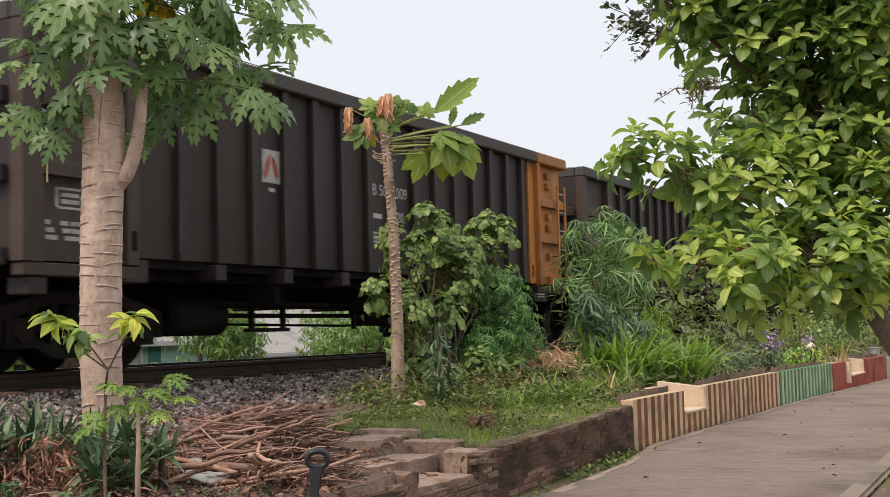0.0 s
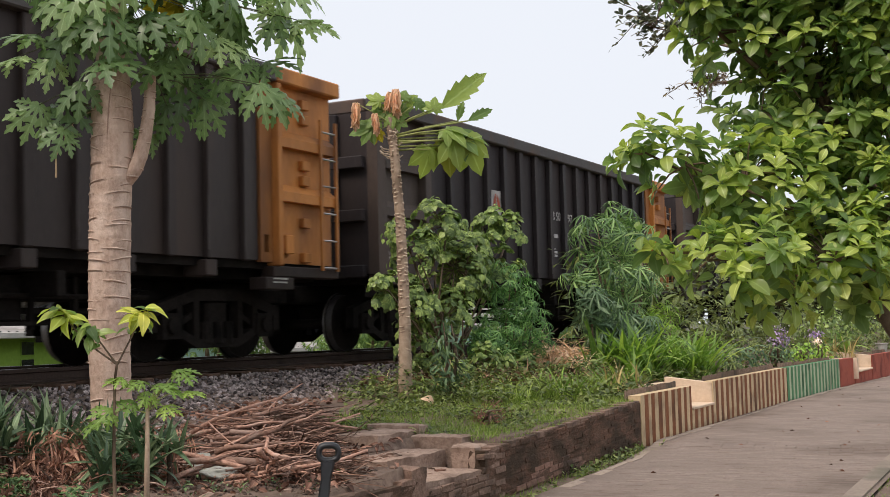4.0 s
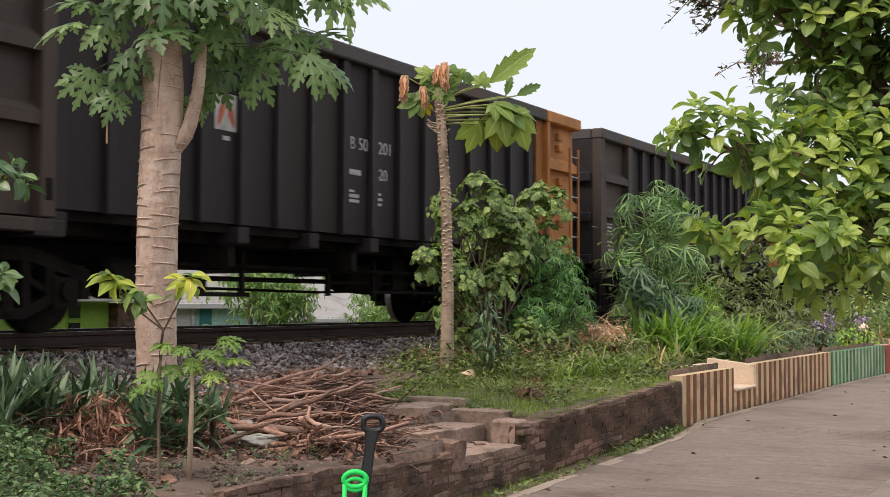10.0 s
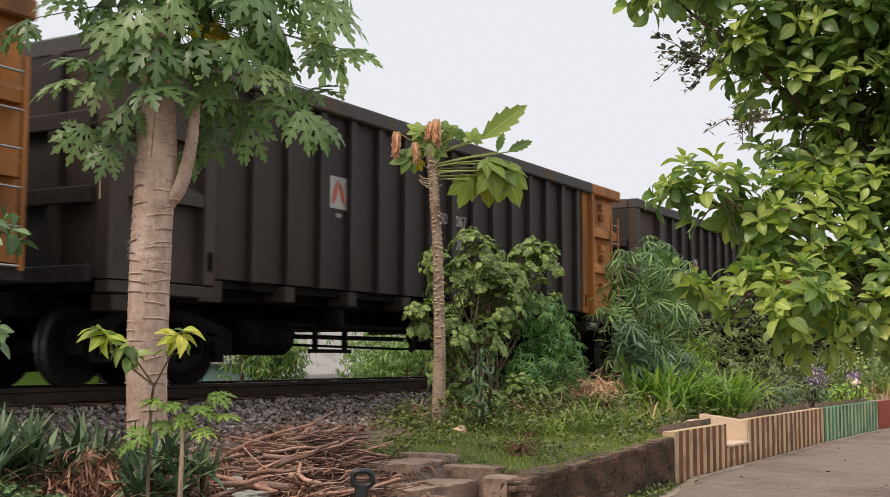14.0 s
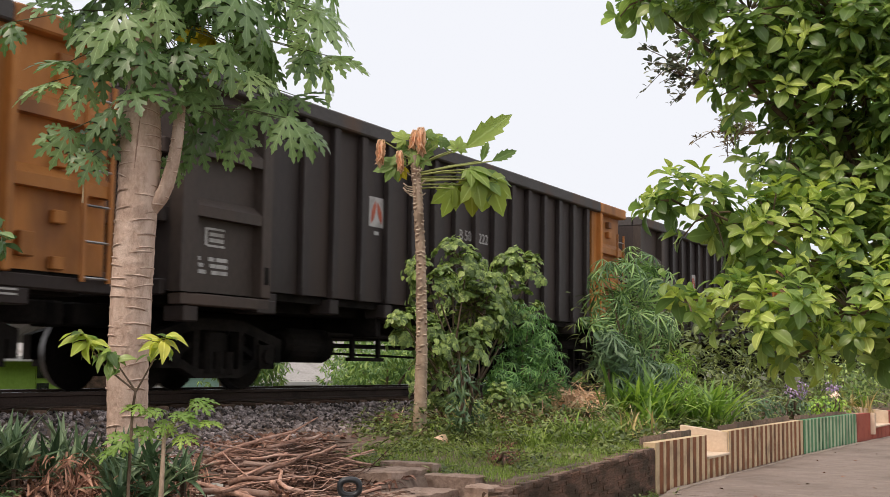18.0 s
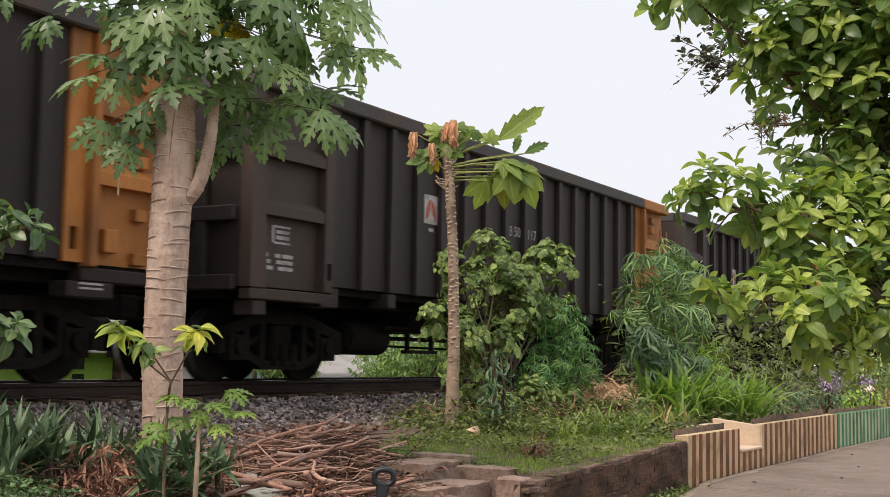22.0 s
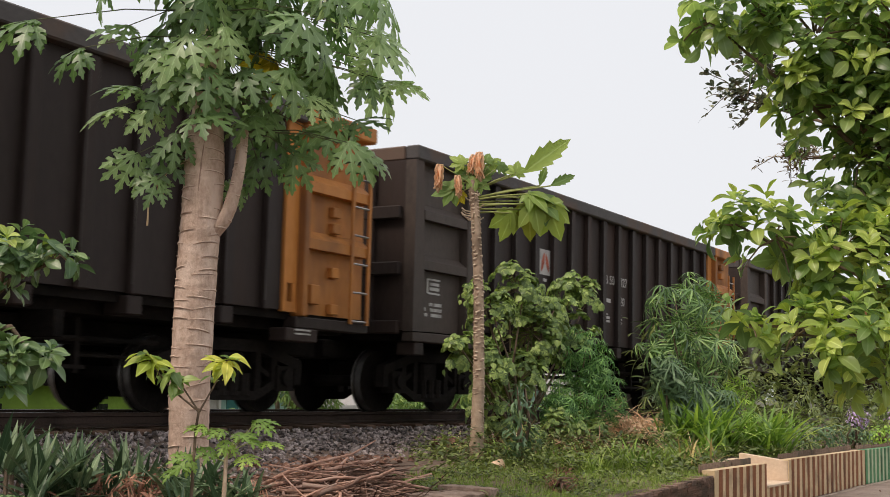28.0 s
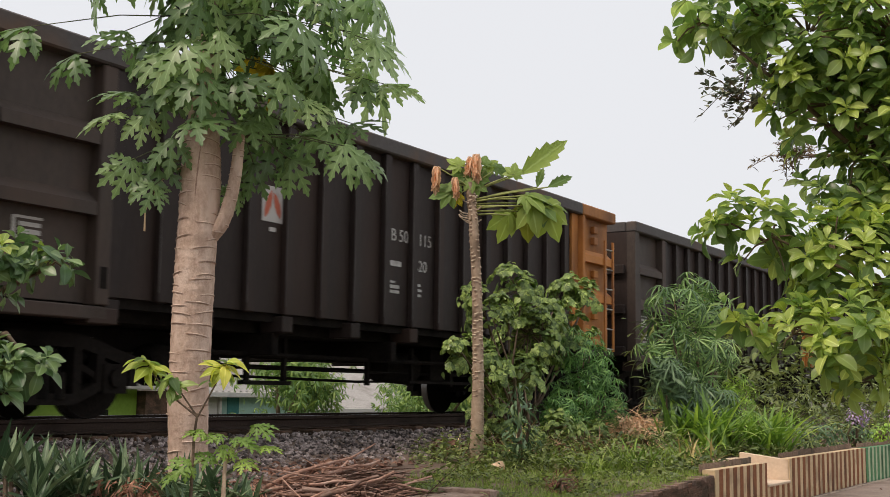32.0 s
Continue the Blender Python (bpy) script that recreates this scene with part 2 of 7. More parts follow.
M_CREAM = surface("cream_paint", ((0.55, 0.4, 0.235), (0.65, 0.49, 0.3)), 0.8, 0, 30, 2.6, 0.3, 0.08, stain_colour=(0.38, 0.27, 0.165))
M_NICHE = surface("pale_niche_paint", ((0.62, 0.47, 0.34), (0.7, 0.55, 0.41)), 0.75, 0, 24, 2.6, 0.3, 0.04, stain_colour=(0.5, 0.37, 0.26))
M_BROWN = surface("brown_paint", ((0.2, 0.07, 0.028), (0.275, 0.105, 0.045)), 0.8, 0, 30, 2.2, 0.2, 0.1, stain_colour=(0.14, 0.06, 0.03))
M_GREENP = surface("green_paint", ((0.07, 0.2, 0.085), (0.1, 0.26, 0.118)), 0.75, 0, 30, 2.2, 0.15, 0.08)
M_REDP = surface("red_paint", ((0.33, 0.07, 0.045), (0.4, 0.1, 0.06)), 0.75, 0, 30, 2.2, 0.15, 0.08)
M_PALEG = surface("pale_green_paint", ((0.4, 0.47, 0.29), (0.5, 0.56, 0.36)), 0.75, 0, 30, 2.2, 0.15, 0.08)
M_TILE = surface("weathered_edging", ((0.1, 0.068, 0.048), (0.17, 0.118, 0.086)), 0.9, 0, 40, 3, 0.4, 0.25, stain_colour=(0.08, 0.065, 0.05))
M_BARK = surface("papaya_bark", ((0.44, 0.302, 0.228), (0.645, 0.475, 0.375)), 0.85, 0, 30, 7, 0.7, 0.05, (1, 1, 0.6), (0.7, 0.535, 0.435), (0.5, 0.66))
M_BARKLINE = surface("bark_scar_line", ((0.28, 0.18, 0.132), (0.38, 0.255, 0.195)), 0.9, 0, 22, 3, 0.3, 0.05)
M_BARKLIP = surface("bark_scar_lip", ((0.6, 0.46, 0.37), (0.72, 0.575, 0.47)), 0.85, 0, 22, 3, 0.3, 0.05)
M_BARKS = surface("young_papaya_bark", ((0.35, 0.25, 0.175), (0.49, 0.37, 0.27)), 0.85, 0, 26, 3, 0.4, 0.05)
M_SCAR = surface("leaf_scar_bark", ((0.47, 0.36, 0.26), (0.62, 0.5, 0.38)), 0.85, 0, 25, 4, 0.3, 0.15)
M_TWIG = surface("twig_bark", ((0.13, 0.09, 0.06), (0.22, 0.16, 0.11)), 0.85, 0, 30, 3, 0.3, 0.2)
M_STICK = surface("dead_sticks", ((0.212, 0.114, 0.081), (0.498, 0.299, 0.223)), 0.9, 0, 30, 5, 0.6, 0.6, (1, 1, 1), (0.403, 0.274, 0.221), (0.5, 0.62))
M_STEMG = surface("green_petiole", ((0.24, 0.27, 0.08), (0.36, 0.38, 0.14)), 0.6, 0, 20, 3, 0.1, 0.15)
M_STEMD = surface("dull_petiole", ((0.075, 0.09, 0.04), (0.14, 0.14, 0.07)), 0.6, 0, 20, 3, 0.1, 0.15)
M_GUNMETAL = surface("black_plastic", ((0.012, 0.013, 0.015), (0.02, 0.021, 0.024)), 0.4, 0, 30, 3, 0.05, 0.0, spec=0.5)
M_NEON = surface("neon_green_plastic", ((0.02, 0.72, 0.12), (0.03, 0.8, 0.15)), 0.45, 0, 30, 3, 0.0, 0.0, stain_colour=(0.02, 0.66, 0.1))
M_BAG = surface("white_plastic_bag", ((0.352, 0.352, 0.312), (0.435, 0.435, 0.387)), 0.35, 0, 20, 5, 0.3, 0.0)
M_LIME = surface("lime_wall_paint", ((0.2, 0.33, 0.045), (0.25, 0.4, 0.06)), 0.8, 0, 10, 0.6, 0.05, 0.0, stain_colour=(0.17, 0.28, 0.045))
M_HOUSEW = surface("pale_house_wall", ((0.55, 0.52, 0.48), (0.62, 0.59, 0.55)), 0.85, 0, 10, 0.6, 0.05, 0.0)
M_TEAL = surface("teal_door_paint", ((0.03, 0.16, 0.15), (0.05, 0.2, 0.19)), 0.6, 0, 12, 1, 0.05, 0.0)
M_MINT = surface("mint_wall_paint", ((0.32, 0.5, 0.42), (0.38, 0.56, 0.48)), 0.8, 0, 12, 1, 0.05, 0.0)
M_ROOF = surface("grey_sheet_roof", ((0.26, 0.248, 0.236), (0.36, 0.344, 0.328)), 0.7, 0, 12, 0.7, 0.1, 0.05, stain_colour=(0.21, 0.195, 0.18))
M_GLASSD = surface("dark_window", ((0.012, 0.013, 0.014), (0.02, 0.021, 0.022)), 0.15, 0, 3, 1, 0.0, 0.0, spec=0.5)
M_FAR = surface("far_ground", ((0.07, 0.075, 0.045), (0.12, 0.11, 0.07)), 0.95, 0, 2, 0.2, 0.3, 0.0)

L_PAPAYA = foliage("papaya_leaf", (0.064, 0.127, 0.048), (0.129, 0.229, 0.092), (0.228, 0.35, 0.163), 0.36, 0.38, islands=False, spec=0.6)
L_PALE = foliage("young_papaya_leaf", (0.075, 0.14, 0.04), (0.125, 0.21, 0.055), (0.19, 0.28, 0.065), 0.5, 0.35, islands=False)
L_DRY = foliage("dry_leaf", (0.33, 0.255, 0.175), (0.45, 0.365, 0.265), (0.58, 0.49, 0.375), 0.8, 0.25)
L_LITTER = foliage("leaf_litter", (0.045, 0.029, 0.023), (0.105, 0.062, 0.047), (0.22, 0.142, 0.108), 0.9, 0.08)
L_SHRUB = foliage("shrub_leaf", (0.064, 0.121, 0.042), (0.123, 0.213, 0.069), (0.23, 0.332, 0.115), 0.32, 0.54, islands=False, spec=0.6)
L_SHRUB_J = foliage("shrub_leaf_joined", (0.054, 0.107, 0.035), (0.114, 0.201, 0.064), (0.217, 0.322, 0.106), 0.32, 0.54, spec=0.6)
L_TIP = foliage("shrub_new_leaf", (0.171, 0.255, 0.055), (0.248, 0.351, 0.085), (0.329, 0.427, 0.133), 0.36, 0.42, islands=False)
L_BUSH = foliage("bush_leaf", (0.048, 0.089, 0.032), (0.125, 0.209, 0.066), (0.244, 0.352, 0.112), 0.4, 0.3)
L_FERNY = foliage("ferny_leaf", (0.028, 0.079, 0.026), (0.07, 0.175, 0.053), (0.139, 0.287, 0.087), 0.45, 0.28)
L_TALL = foliage("tall_plant_leaf", (0.029, 0.069, 0.027), (0.086, 0.176, 0.063), (0.196, 0.327, 0.124), 0.42, 0.24)
L_STRAP = foliage("strap_leaf", (0.09, 0.19, 0.035), (0.15, 0.29, 0.05), (0.24, 0.4, 0.07), 0.45, 0.3)
L_GCOVER = foliage("low_cover_leaf", (0.025, 0.055, 0.024), (0.06, 0.12, 0.048), (0.12, 0.2, 0.085), 0.5, 0.2)
L_OYSTER = foliage("oyster_leaf", (0.035, 0.075, 0.04), (0.055, 0.11, 0.055), (0.09, 0.16, 0.085), 0.45, 0.12)
L_COVER = foliage("ground_cover_leaf", (0.031, 0.05, 0.018), (0.073, 0.114, 0.035), (0.141, 0.192, 0.062), 0.5, 0.2)
L_GRASS = foliage("grass_blade", (0.07, 0.126, 0.027), (0.122, 0.208, 0.044), (0.195, 0.282, 0.072), 0.6, 0.3)
L_YELLOW = foliage("yellowing_leaf", (0.16, 0.24, 0.04), (0.27, 0.35, 0.06), (0.4, 0.43, 0.09), 0.5, 0.35, islands=False)
L_PURPLE = foliage("purple_petal", (0.16, 0.13, 0.26), (0.25, 0.21, 0.38), (0.38, 0.33, 0.5), 0.6, 0.2)
L_WHITE = foliage("white_petal", (0.6, 0.55, 0.5), (0.7, 0.66, 0.6), (0.78, 0.76, 0.72), 0.6, 0.2)
L_REDPL = foliage("dark_red_leaf", (0.06, 0.027, 0.021), (0.13, 0.058, 0.046), (0.24, 0.13, 0.1), 0.6, 0.15)
L_MANGO = foliage("mango_leaf", (0.05, 0.11, 0.035), (0.09, 0.17, 0.05), (0.16, 0.25, 0.07), 0.5, 0.25)
L_DARK = foliage("dark_feathery_leaf", (0.038, 0.06, 0.042), (0.081, 0.111, 0.075), (0.176, 0.202, 0.137), 0.5, 0.15)


# ---------------------------------------------------------------- mesh helpers
def empty(name, m=None):
    ob = new(name)
    ob.empty_display_size = 0.2
    if m is not None:
        ob.matrix_world = m
    return ob


def hang(ob, parent, label="", m=None):
    if parent is not None:
        ob.parent = parent
    if m is not None:
        ob.matrix_basis = m
    if label:
        tagged(ob, label)
    return ob


def part(name, bm, material, parent=None, label="", smooth=False, m=None):
    """Link a bmesh as one mesh object under a thing or part."""
    me = bpy.data.meshes.new(name)
    bm.to_mesh(me)
    bm.free()
    for mt in (material if isinstance(material, (list, tuple)) else (material,)):
        me.materials.append(mt)
    if smooth:
        for p in me.polygons:
            p.use_smooth = True
    return hang(new(name, me), parent, label, m)


def again(name, ob, parent, m=None, label=""):
    """Another object on the same mesh."""
    return hang(new(name, ob.data), parent, label, m)


def box(bm, x0, x1, y0, y1, z0, z1, bevel=0.0, slot=0):
    v = [bm.verts.new((x, y, z)) for z in (z0, z1) for y in (y0, y1) for x in (x0, x1)]
    fs = [bm.faces.new([v[i] for i in f]) for f in ((0, 2, 3, 1), (4, 5, 7, 6), (0, 1, 5, 4), (2, 6, 7, 3), (0, 4, 6, 2), (1, 3, 7, 5))]
    for f in fs:
        f.material_index = slot
    if bevel:
        bmesh.ops.bevel(bm, geom=list({e for f in fs for e in f.edges}), offset=bevel, segments=1, affect="EDGES")
    return bm


def boxed(x0, x1, y0, y1, z0, z1, bevel=0.0):
    return box(bmesh.new(), x0, x1, y0, y1, z0, z1, bevel)


def tube(bm, pts, radii, seg=8, cap=True):
    """A tapering round rod along points."""
    pts = [Vector(p) for p in pts]
    if not isinstance(radii, (list, tuple)):
        radii = [radii] * len(pts)
    rings, side = [], None
    for i, p in enumerate(pts):
        d = (pts[min(i + 1, len(pts) - 1)] - pts[max(i - 1, 0)]).normalized()
        if side is None:
            side = d.cross(Vector((0, 0, 1)) if abs(d.z) < 0.9 else Vector((1, 0, 0))).normalized()
        side = (side - d * side.dot(d)).normalized()
        up = d.cross(side)
        rings.append([bm.verts.new(p + (side * math.cos(a) + up * math.sin(a)) * radii[i]) for a in (2 * math.pi * k / seg for k in range(seg))])
    for a, b in zip(rings, rings[1:]):
        for k in range(seg):
            bm.faces.new((a[k], a[(k + 1) % seg], b[(k + 1) % seg], b[k]))
    if cap:
        bm.faces.new(rings[0][::-1])
        bm.faces.new(rings[-1])
    return bm


def rod(pts, radii, seg=8):
    return tube(bmesh.new(), pts, radii, seg)


def disc(bm, centre, axis, r, width, seg=20):
    c, a = Vector(centre), Vector(axis)
    return tube(bm, [c - a * width / 2, c + a * width / 2], [r, r], seg)


# leaf shapes: arrays of points (the fourth number: nearness to the midrib) and quads, base at the origin, tip along +y, face up
def blade(length, profile, fold=0.15, bend=0.25, wave=0.0, across=2):
    n = len(profile) - 1
    V, F = [], []
    for i, w in enumerate(profile):
        s = i / n
        ang = bend * s
        y, z = length * s * math.cos(ang * 0.5), -length * s * math.sin(ang * 0.5)
        for k in range(across + 1):
            u = 2 * k / across - 1
            V.append((u * w * length, y, z + abs(u) * w * length * fold + wave * length * math.sin(7 * s + 3 * u), 1 - abs(u)))
    for i in range(n):
        for k in range(across):
            a = i * (across + 1) + k
            F.append((a, a + 1, a + across + 2, a + across + 1))
    return np.array(V), F


def together(shapes):
    V, F, o = [], [], 0
    for v, f in shapes:
        V.append(v)
        F += [tuple(i + o for i in q) for q in f]
        o += len(v)
    return np.concatenate(V), F


def moved(shape, m):
    v, f = shape
    a = np.array(m)
    return np.hstack((v[:, :3] @ a[:3, :3].T + a[:3, 3], v[:, 3:])), f


def ribbed(me, points):
    """Fill a mesh from leaf points, keeping the nearness to the midrib as an attribute."""
    if points.shape[1] > 3:
        me.attributes.new("rib", "FLOAT", "POINT").data.foreach_set("value", points[:, 3].astype(np.float32))


def fan(count, spread, length, profile, droop=0.3, fold=0.15, bend=0.3, shorter=0.35):
    """Palmate leaf: lobes or leaflets spread from one point."""
    out = []
    for i in range(count):
        u = 2 * i / (count - 1) - 1
        ln = length * (1 - shorter * abs(u) ** 1.5)
        out.append(moved(blade(ln, profile, fold, bend), pose(0, 0, 0, -math.degrees(droop) * 0.6, 0, -spread * u)))
    return together(out)


OVATE = (0.02, 0.14, 0.24, 0.27, 0.23, 0.13, 0.01)
OBOVATE = (0.02, 0.09, 0.17, 0.24, 0.26, 0.19, 0.02)
LANCE = (0.015, 0.07, 0.1, 0.11, 0.09, 0.05, 0.005)
NARROW = (0.01, 0.045, 0.055, 0.045, 0.004)
SWORD = (0.05, 0.085, 0.1, 0.098, 0.088, 0.072, 0.05, 0.024, 0.002)
STRAP = (0.035, 0.05, 0.055, 0.055, 0.05, 0.045, 0.035, 0.02, 0.003)


ELLIPTIC = (0.015, 0.08, 0.155, 0.215, 0.24, 0.215, 0.13, 0.012)
# rows of a lobe: place of the midrib, place of the edge, half width
JAGGED = ((0, 0, 0.025), (0.2, 0.18, 0.035), (0.34, 0.3, 0.05), (0.41, 0.38, 0.12), (0.45, 0.5, 0.21), (0.48, 0.56, 0.2), (0.52, 0.5, 0.07), (0.58, 0.56, 0.07),
          (0.63, 0.68, 0.19), (0.66, 0.78, 0.18), (0.7, 0.7, 0.06), (0.77, 0.76, 0.065), (0.81, 0.87, 0.115), (0.86, 0.9, 0.05), (0.93, 0.95, 0.045), (1, 1, 0.006))
FOLDED = ((0, 0, 0.02), (0.12, 0.13, 0.09), (0.2, 0.28, 0.17), (0.28, 0.3, 0.13), (0.38, 0.48, 0.2), (0.46, 0.5, 0.14), (0.58, 0.68, 0.18), (0.66, 0.7, 0.11), (0.8, 0.86, 0.1), (0.88, 0.88, 0.06), (1, 1, 0.003))
BROAD = ((0, 0, 0.06), (0.15, 0.13, 0.17), (0.32, 0.3, 0.25), (0.46, 0.52, 0.29), (0.56, 0.6, 0.22), (0.7, 0.75, 0.19), (0.84, 0.86, 0.1), (1, 1, 0.004))


def lobe(length, rows, bend, fold=0.15):
    V, F = [], []
    for sm, se, w in rows:
        for u, sy in ((-1, se), (0, sm), (1, se)):
            V.append((u * w * length, sy * length, -length * bend * 0.45 * sy * sy + abs(u) * w * length * fold, 1 - abs(u)))
    for i in range(len(rows) - 1):
        for k in (0, 1):
            F.append((3 * i + k, 3 * i + k + 1, 3 * i + k + 4, 3 * i + k + 3))
    return np.array(V), F


def papaya_shape(length=0.4, droop=0.35, bend=0.6, rows=JAGGED, angles=(0, 34, 68, 104, 142), sizes=(1, 0.96, 0.86, 0.7, 0.5), seed=1):
    """Deeply cut palmate leaf: toothed lobes joined by a web round the stalk."""
    q = random.Random(seed)
    out = []
    for a, z in zip(angles, sizes):
        for side in ((1,) if a == 0 else (-1, 1)):
            out.append(moved(lobe(length * z * q.uniform(0.9, 1.08), rows, bend * q.uniform(0.7, 1.4), q.uniform(0.05, 0.3)),
                             pose(0, 0, 0, -math.degrees(droop) * (0.3 + a / 180), q.uniform(-12, 12), side * (a + q.uniform(-5, 5)))))
    out.append(moved(fan(9, 145, length * 0.24, (0.1, 0.2, 0.26, 0.16), droop * 0.8, 0.05, bend * 0.3, 0.35), pose(0, 0, 0.003)))
    return together(out)


def shape_mesh(name, shape, material, smooth=True):
    me = bpy.data.meshes.new(name)
    me.from_pydata(shape[0][:, :3].tolist(), [], shape[1])
    ribbed(me, shape[0])
    me.materials.append(material)
    me.polygons.foreach_set("use_smooth", [smooth] * len(me.polygons))
    return me


def scatter(name, shapes, mats, material, parent=None, label="", kind=""):
    """Many copies of shapes joined in one mesh. mats: matrices, each with a number of the shape."""
    V, F, o = [], [], 0
    arrs = [(v, np.array(f)) for v, f in shapes]
    for k, m in mats:
        v, f = arrs[k]
        a = np.array(m)
        V.append(np.hstack((v[:, :3] @ a[:3, :3].T + a[:3, 3], v[:, 3:])))
        F.append(f + o)
        o += len(v)
    me = bpy.data.meshes.new(name)
    V = np.concatenate(V)
    me.from_pydata(V[:, :3].tolist(), [], np.concatenate(F).tolist())
    ribbed(me, V)
    me.materials.append(material)
    me.polygons.foreach_set("use_smooth", [True] * len(me.polygons))
    ob = hang(new(name, me), parent, label)
    if kind:
        tagged(ob, kind=kind)
    return ob


def aim(p, yaw, pitch, roll=0.0, size=1.0):
    """Leaf pose: at p, tip toward yaw (from +y, to the left), lifted by pitch."""
    return pose(*p, 0, 0, yaw) @ pose(0, 0, 0, pitch, 0, 0) @ pose(0, 0, 0, 0, roll, 0) @ Matrix.Scale(size, 4)


def facing(p, normal, toward, size=1.0, tilt=0.0):
    """Leaf pose: its upper face along normal, its tip as near to the way toward as that allows."""
    n = Vector(normal).normalized()
    t = Vector(toward) - n * Vector(toward).dot(n)
    t = t.normalized() if t.length > 1e-4 else n.orthogonal().normalized()
    s = t.cross(n)
    m = Matrix((s, t, n)).transposed().to_4x4()
    return Matrix.Translation(p) @ m @ pose(0, 0, 0, tilt, 0, 0) @ Matrix.Scale(size, 4)


R = random.Random(7)


def rnd(a, b):
    return R.uniform(a, b)


# ---------------------------------------------------------------- ground
def lerp(a, b, u):
    u = min(max(u, 0.0), 1.0)
    return a + (b - a) * u


def stage(v, xs, ys):
    return float(np.interp(v, xs, ys))


def bed_z(y):
    """Height of the soil behind the retaining wall."""
    return stage(y, (2, 6.4, 8.4, 12.2, 20), (0.44, 0.44, 0.53, 0.64, 0.66))


def wall_x(y):
    """The retaining wall and the path beside it bend gently to the right far off."""
    return stage(y, (-20, 19, 23, 29, 40, 70), (-4.2, -4.2, -4.06, -3.72, -2.7, 1.5))


def path_z(y):
    """The path climbs a little away from the steps."""
    return stage(y, (0, 3, 8, 12.3, 40), (0.0, 0.03, 0.11, 0.2, 0.22))


def kerb_off(y):
    """Gap between the wall's foot and the edge strip of the path."""
    return stage(y, (6, 7, 11.4, 12.6), (0.3, 0.25, 0.25, 0.03))


def ground_z(x, y):
    w = wall_x(y)
    if x > w - 0.07:
        return path_z(y) - (0.035 if x < w + kerb_off(y) else 0.1) if x < w + 2.62 else path_z(y) - 0.04 + 0.02 * math.sin(1.7 * x + y)
    mid = stage(y, (4, 8, 11, 20), (0.5, 0.56, 0.74, 0.76))
    z = stage(x, (-900, -60, -20, -15, -11.9, -11.4, -9.3, -8.1, -6.5, w - 0.1),
              (-1.6, -1.4, -1.1, -0.2, 0.85, 0.93, 0.93, mid + 0.0, mid, bed_z(y)))
    if (x > -4.85 and 14.1 < y < 15.15) or (x > w - 0.5 and (24.2 < y < 25.9 or 32.5 < y < 34.0)):
        return 0.38
    if x > -4.95 and 7.6 < y < 8.85 and x > -0.62 * y:
        return path_z(y) - 0.1
    if x > -8.5:
        z += 0.025 * noise.noise((x * 1.3, y * 1.3, 0)) + 0.012 * noise.noise((x * 5, y * 5, 3))
    return z


def spaced(points, fine):
    out = []
    for (a, b), st in zip(zip(points, points[1:]), fine):
        n = max(1, round((b - a) / st))
        out += [a + (b - a) * i / n for i in range(n)]
    return out + [points[-1]]


xs = spaced((-2500, -300, -60, -20, -12, -8.6, -4.6), (700, 60, 10, 1.0, 0.5, 0.2)) + [-4.4, -4.32, -4.28, -4.22, -4.16, -4.0, -3.6, -2.8, -2.0, -1.6, -1.54, -1.3, -0.6] + spaced((0.4, 6, 40, 300, 2500), (1.2, 8, 60, 700))
ys = spaced((-2500, -300, -40, -4, 3, 22, 44, 120, 500, 2500), (700, 50, 6, 0.8, 0.22, 0.9, 6, 60, 700))
ys = sorted(ys + [14.06, 14.11, 15.14, 15.19, 24.15, 24.22, 25.88, 25.95, 32.45, 32.52, 33.98, 34.05])


def swung(x, y):
    """Columns of the ground follow the bend of the path."""
    return x + (wall_x(y) + 4.2) * stage(x, (-8.6, -5.0, 1.6, 60), (0, 1, 1, 0))


gv = [(swung(x, y), y, ground_z(swung(x, y), y)) for y in ys for x in xs]
gf = [(j * len(xs) + i, j * len(xs) + i + 1, (j + 1) * len(xs) + i + 1, (j + 1) * len(xs) + i) for j in range(len(ys) - 1) for i in range(len(xs) - 1)]
gme = bpy.data.meshes.new("ground")
gme.from_pydata(gv, [], gf)
gme.materials.append(M_SOIL)
gme.materials.append(M_FAR)
gme.polygons.foreach_set("use_smooth", [True] * len(gme.polygons))
for p in gme.polygons:
    if p.center.x < -13 or p.center.x > 40 or p.center.y > 60 or p.center.y < -40:
        p.material_index = 1
tagged(new("ground", gme), "brown garden soil rising to a stone railway bed", "ground", kind="structure")

# ---------------------------------------------------------------- path
pavement = empty("pavement")
tagged(pavement, "grey concrete block paving of a garden path", "path", kind="structure")
rows_p, piece_w, piece_l = 0, 0.105, 0.21
paver_bm = boxed(-piece_l / 2 + 0.002, piece_l / 2 - 0.002, -piece_w / 2 + 0.002, piece_w / 2 - 0.0015, -0.06, 0.0, 0.0018)
paver_me = bpy.data.meshes.new("paver")
paver_bm.to_mesh(paver_me)
paver_bm.free()
paver_me.materials.append(M_PAVER)
pv = np.array([v.co[:] for v in paver_me.vertices])
pf = [tuple(p.vertices) for p in paver_me.polygons]
paver_rest, near_pavers = [], []
y = -6.0
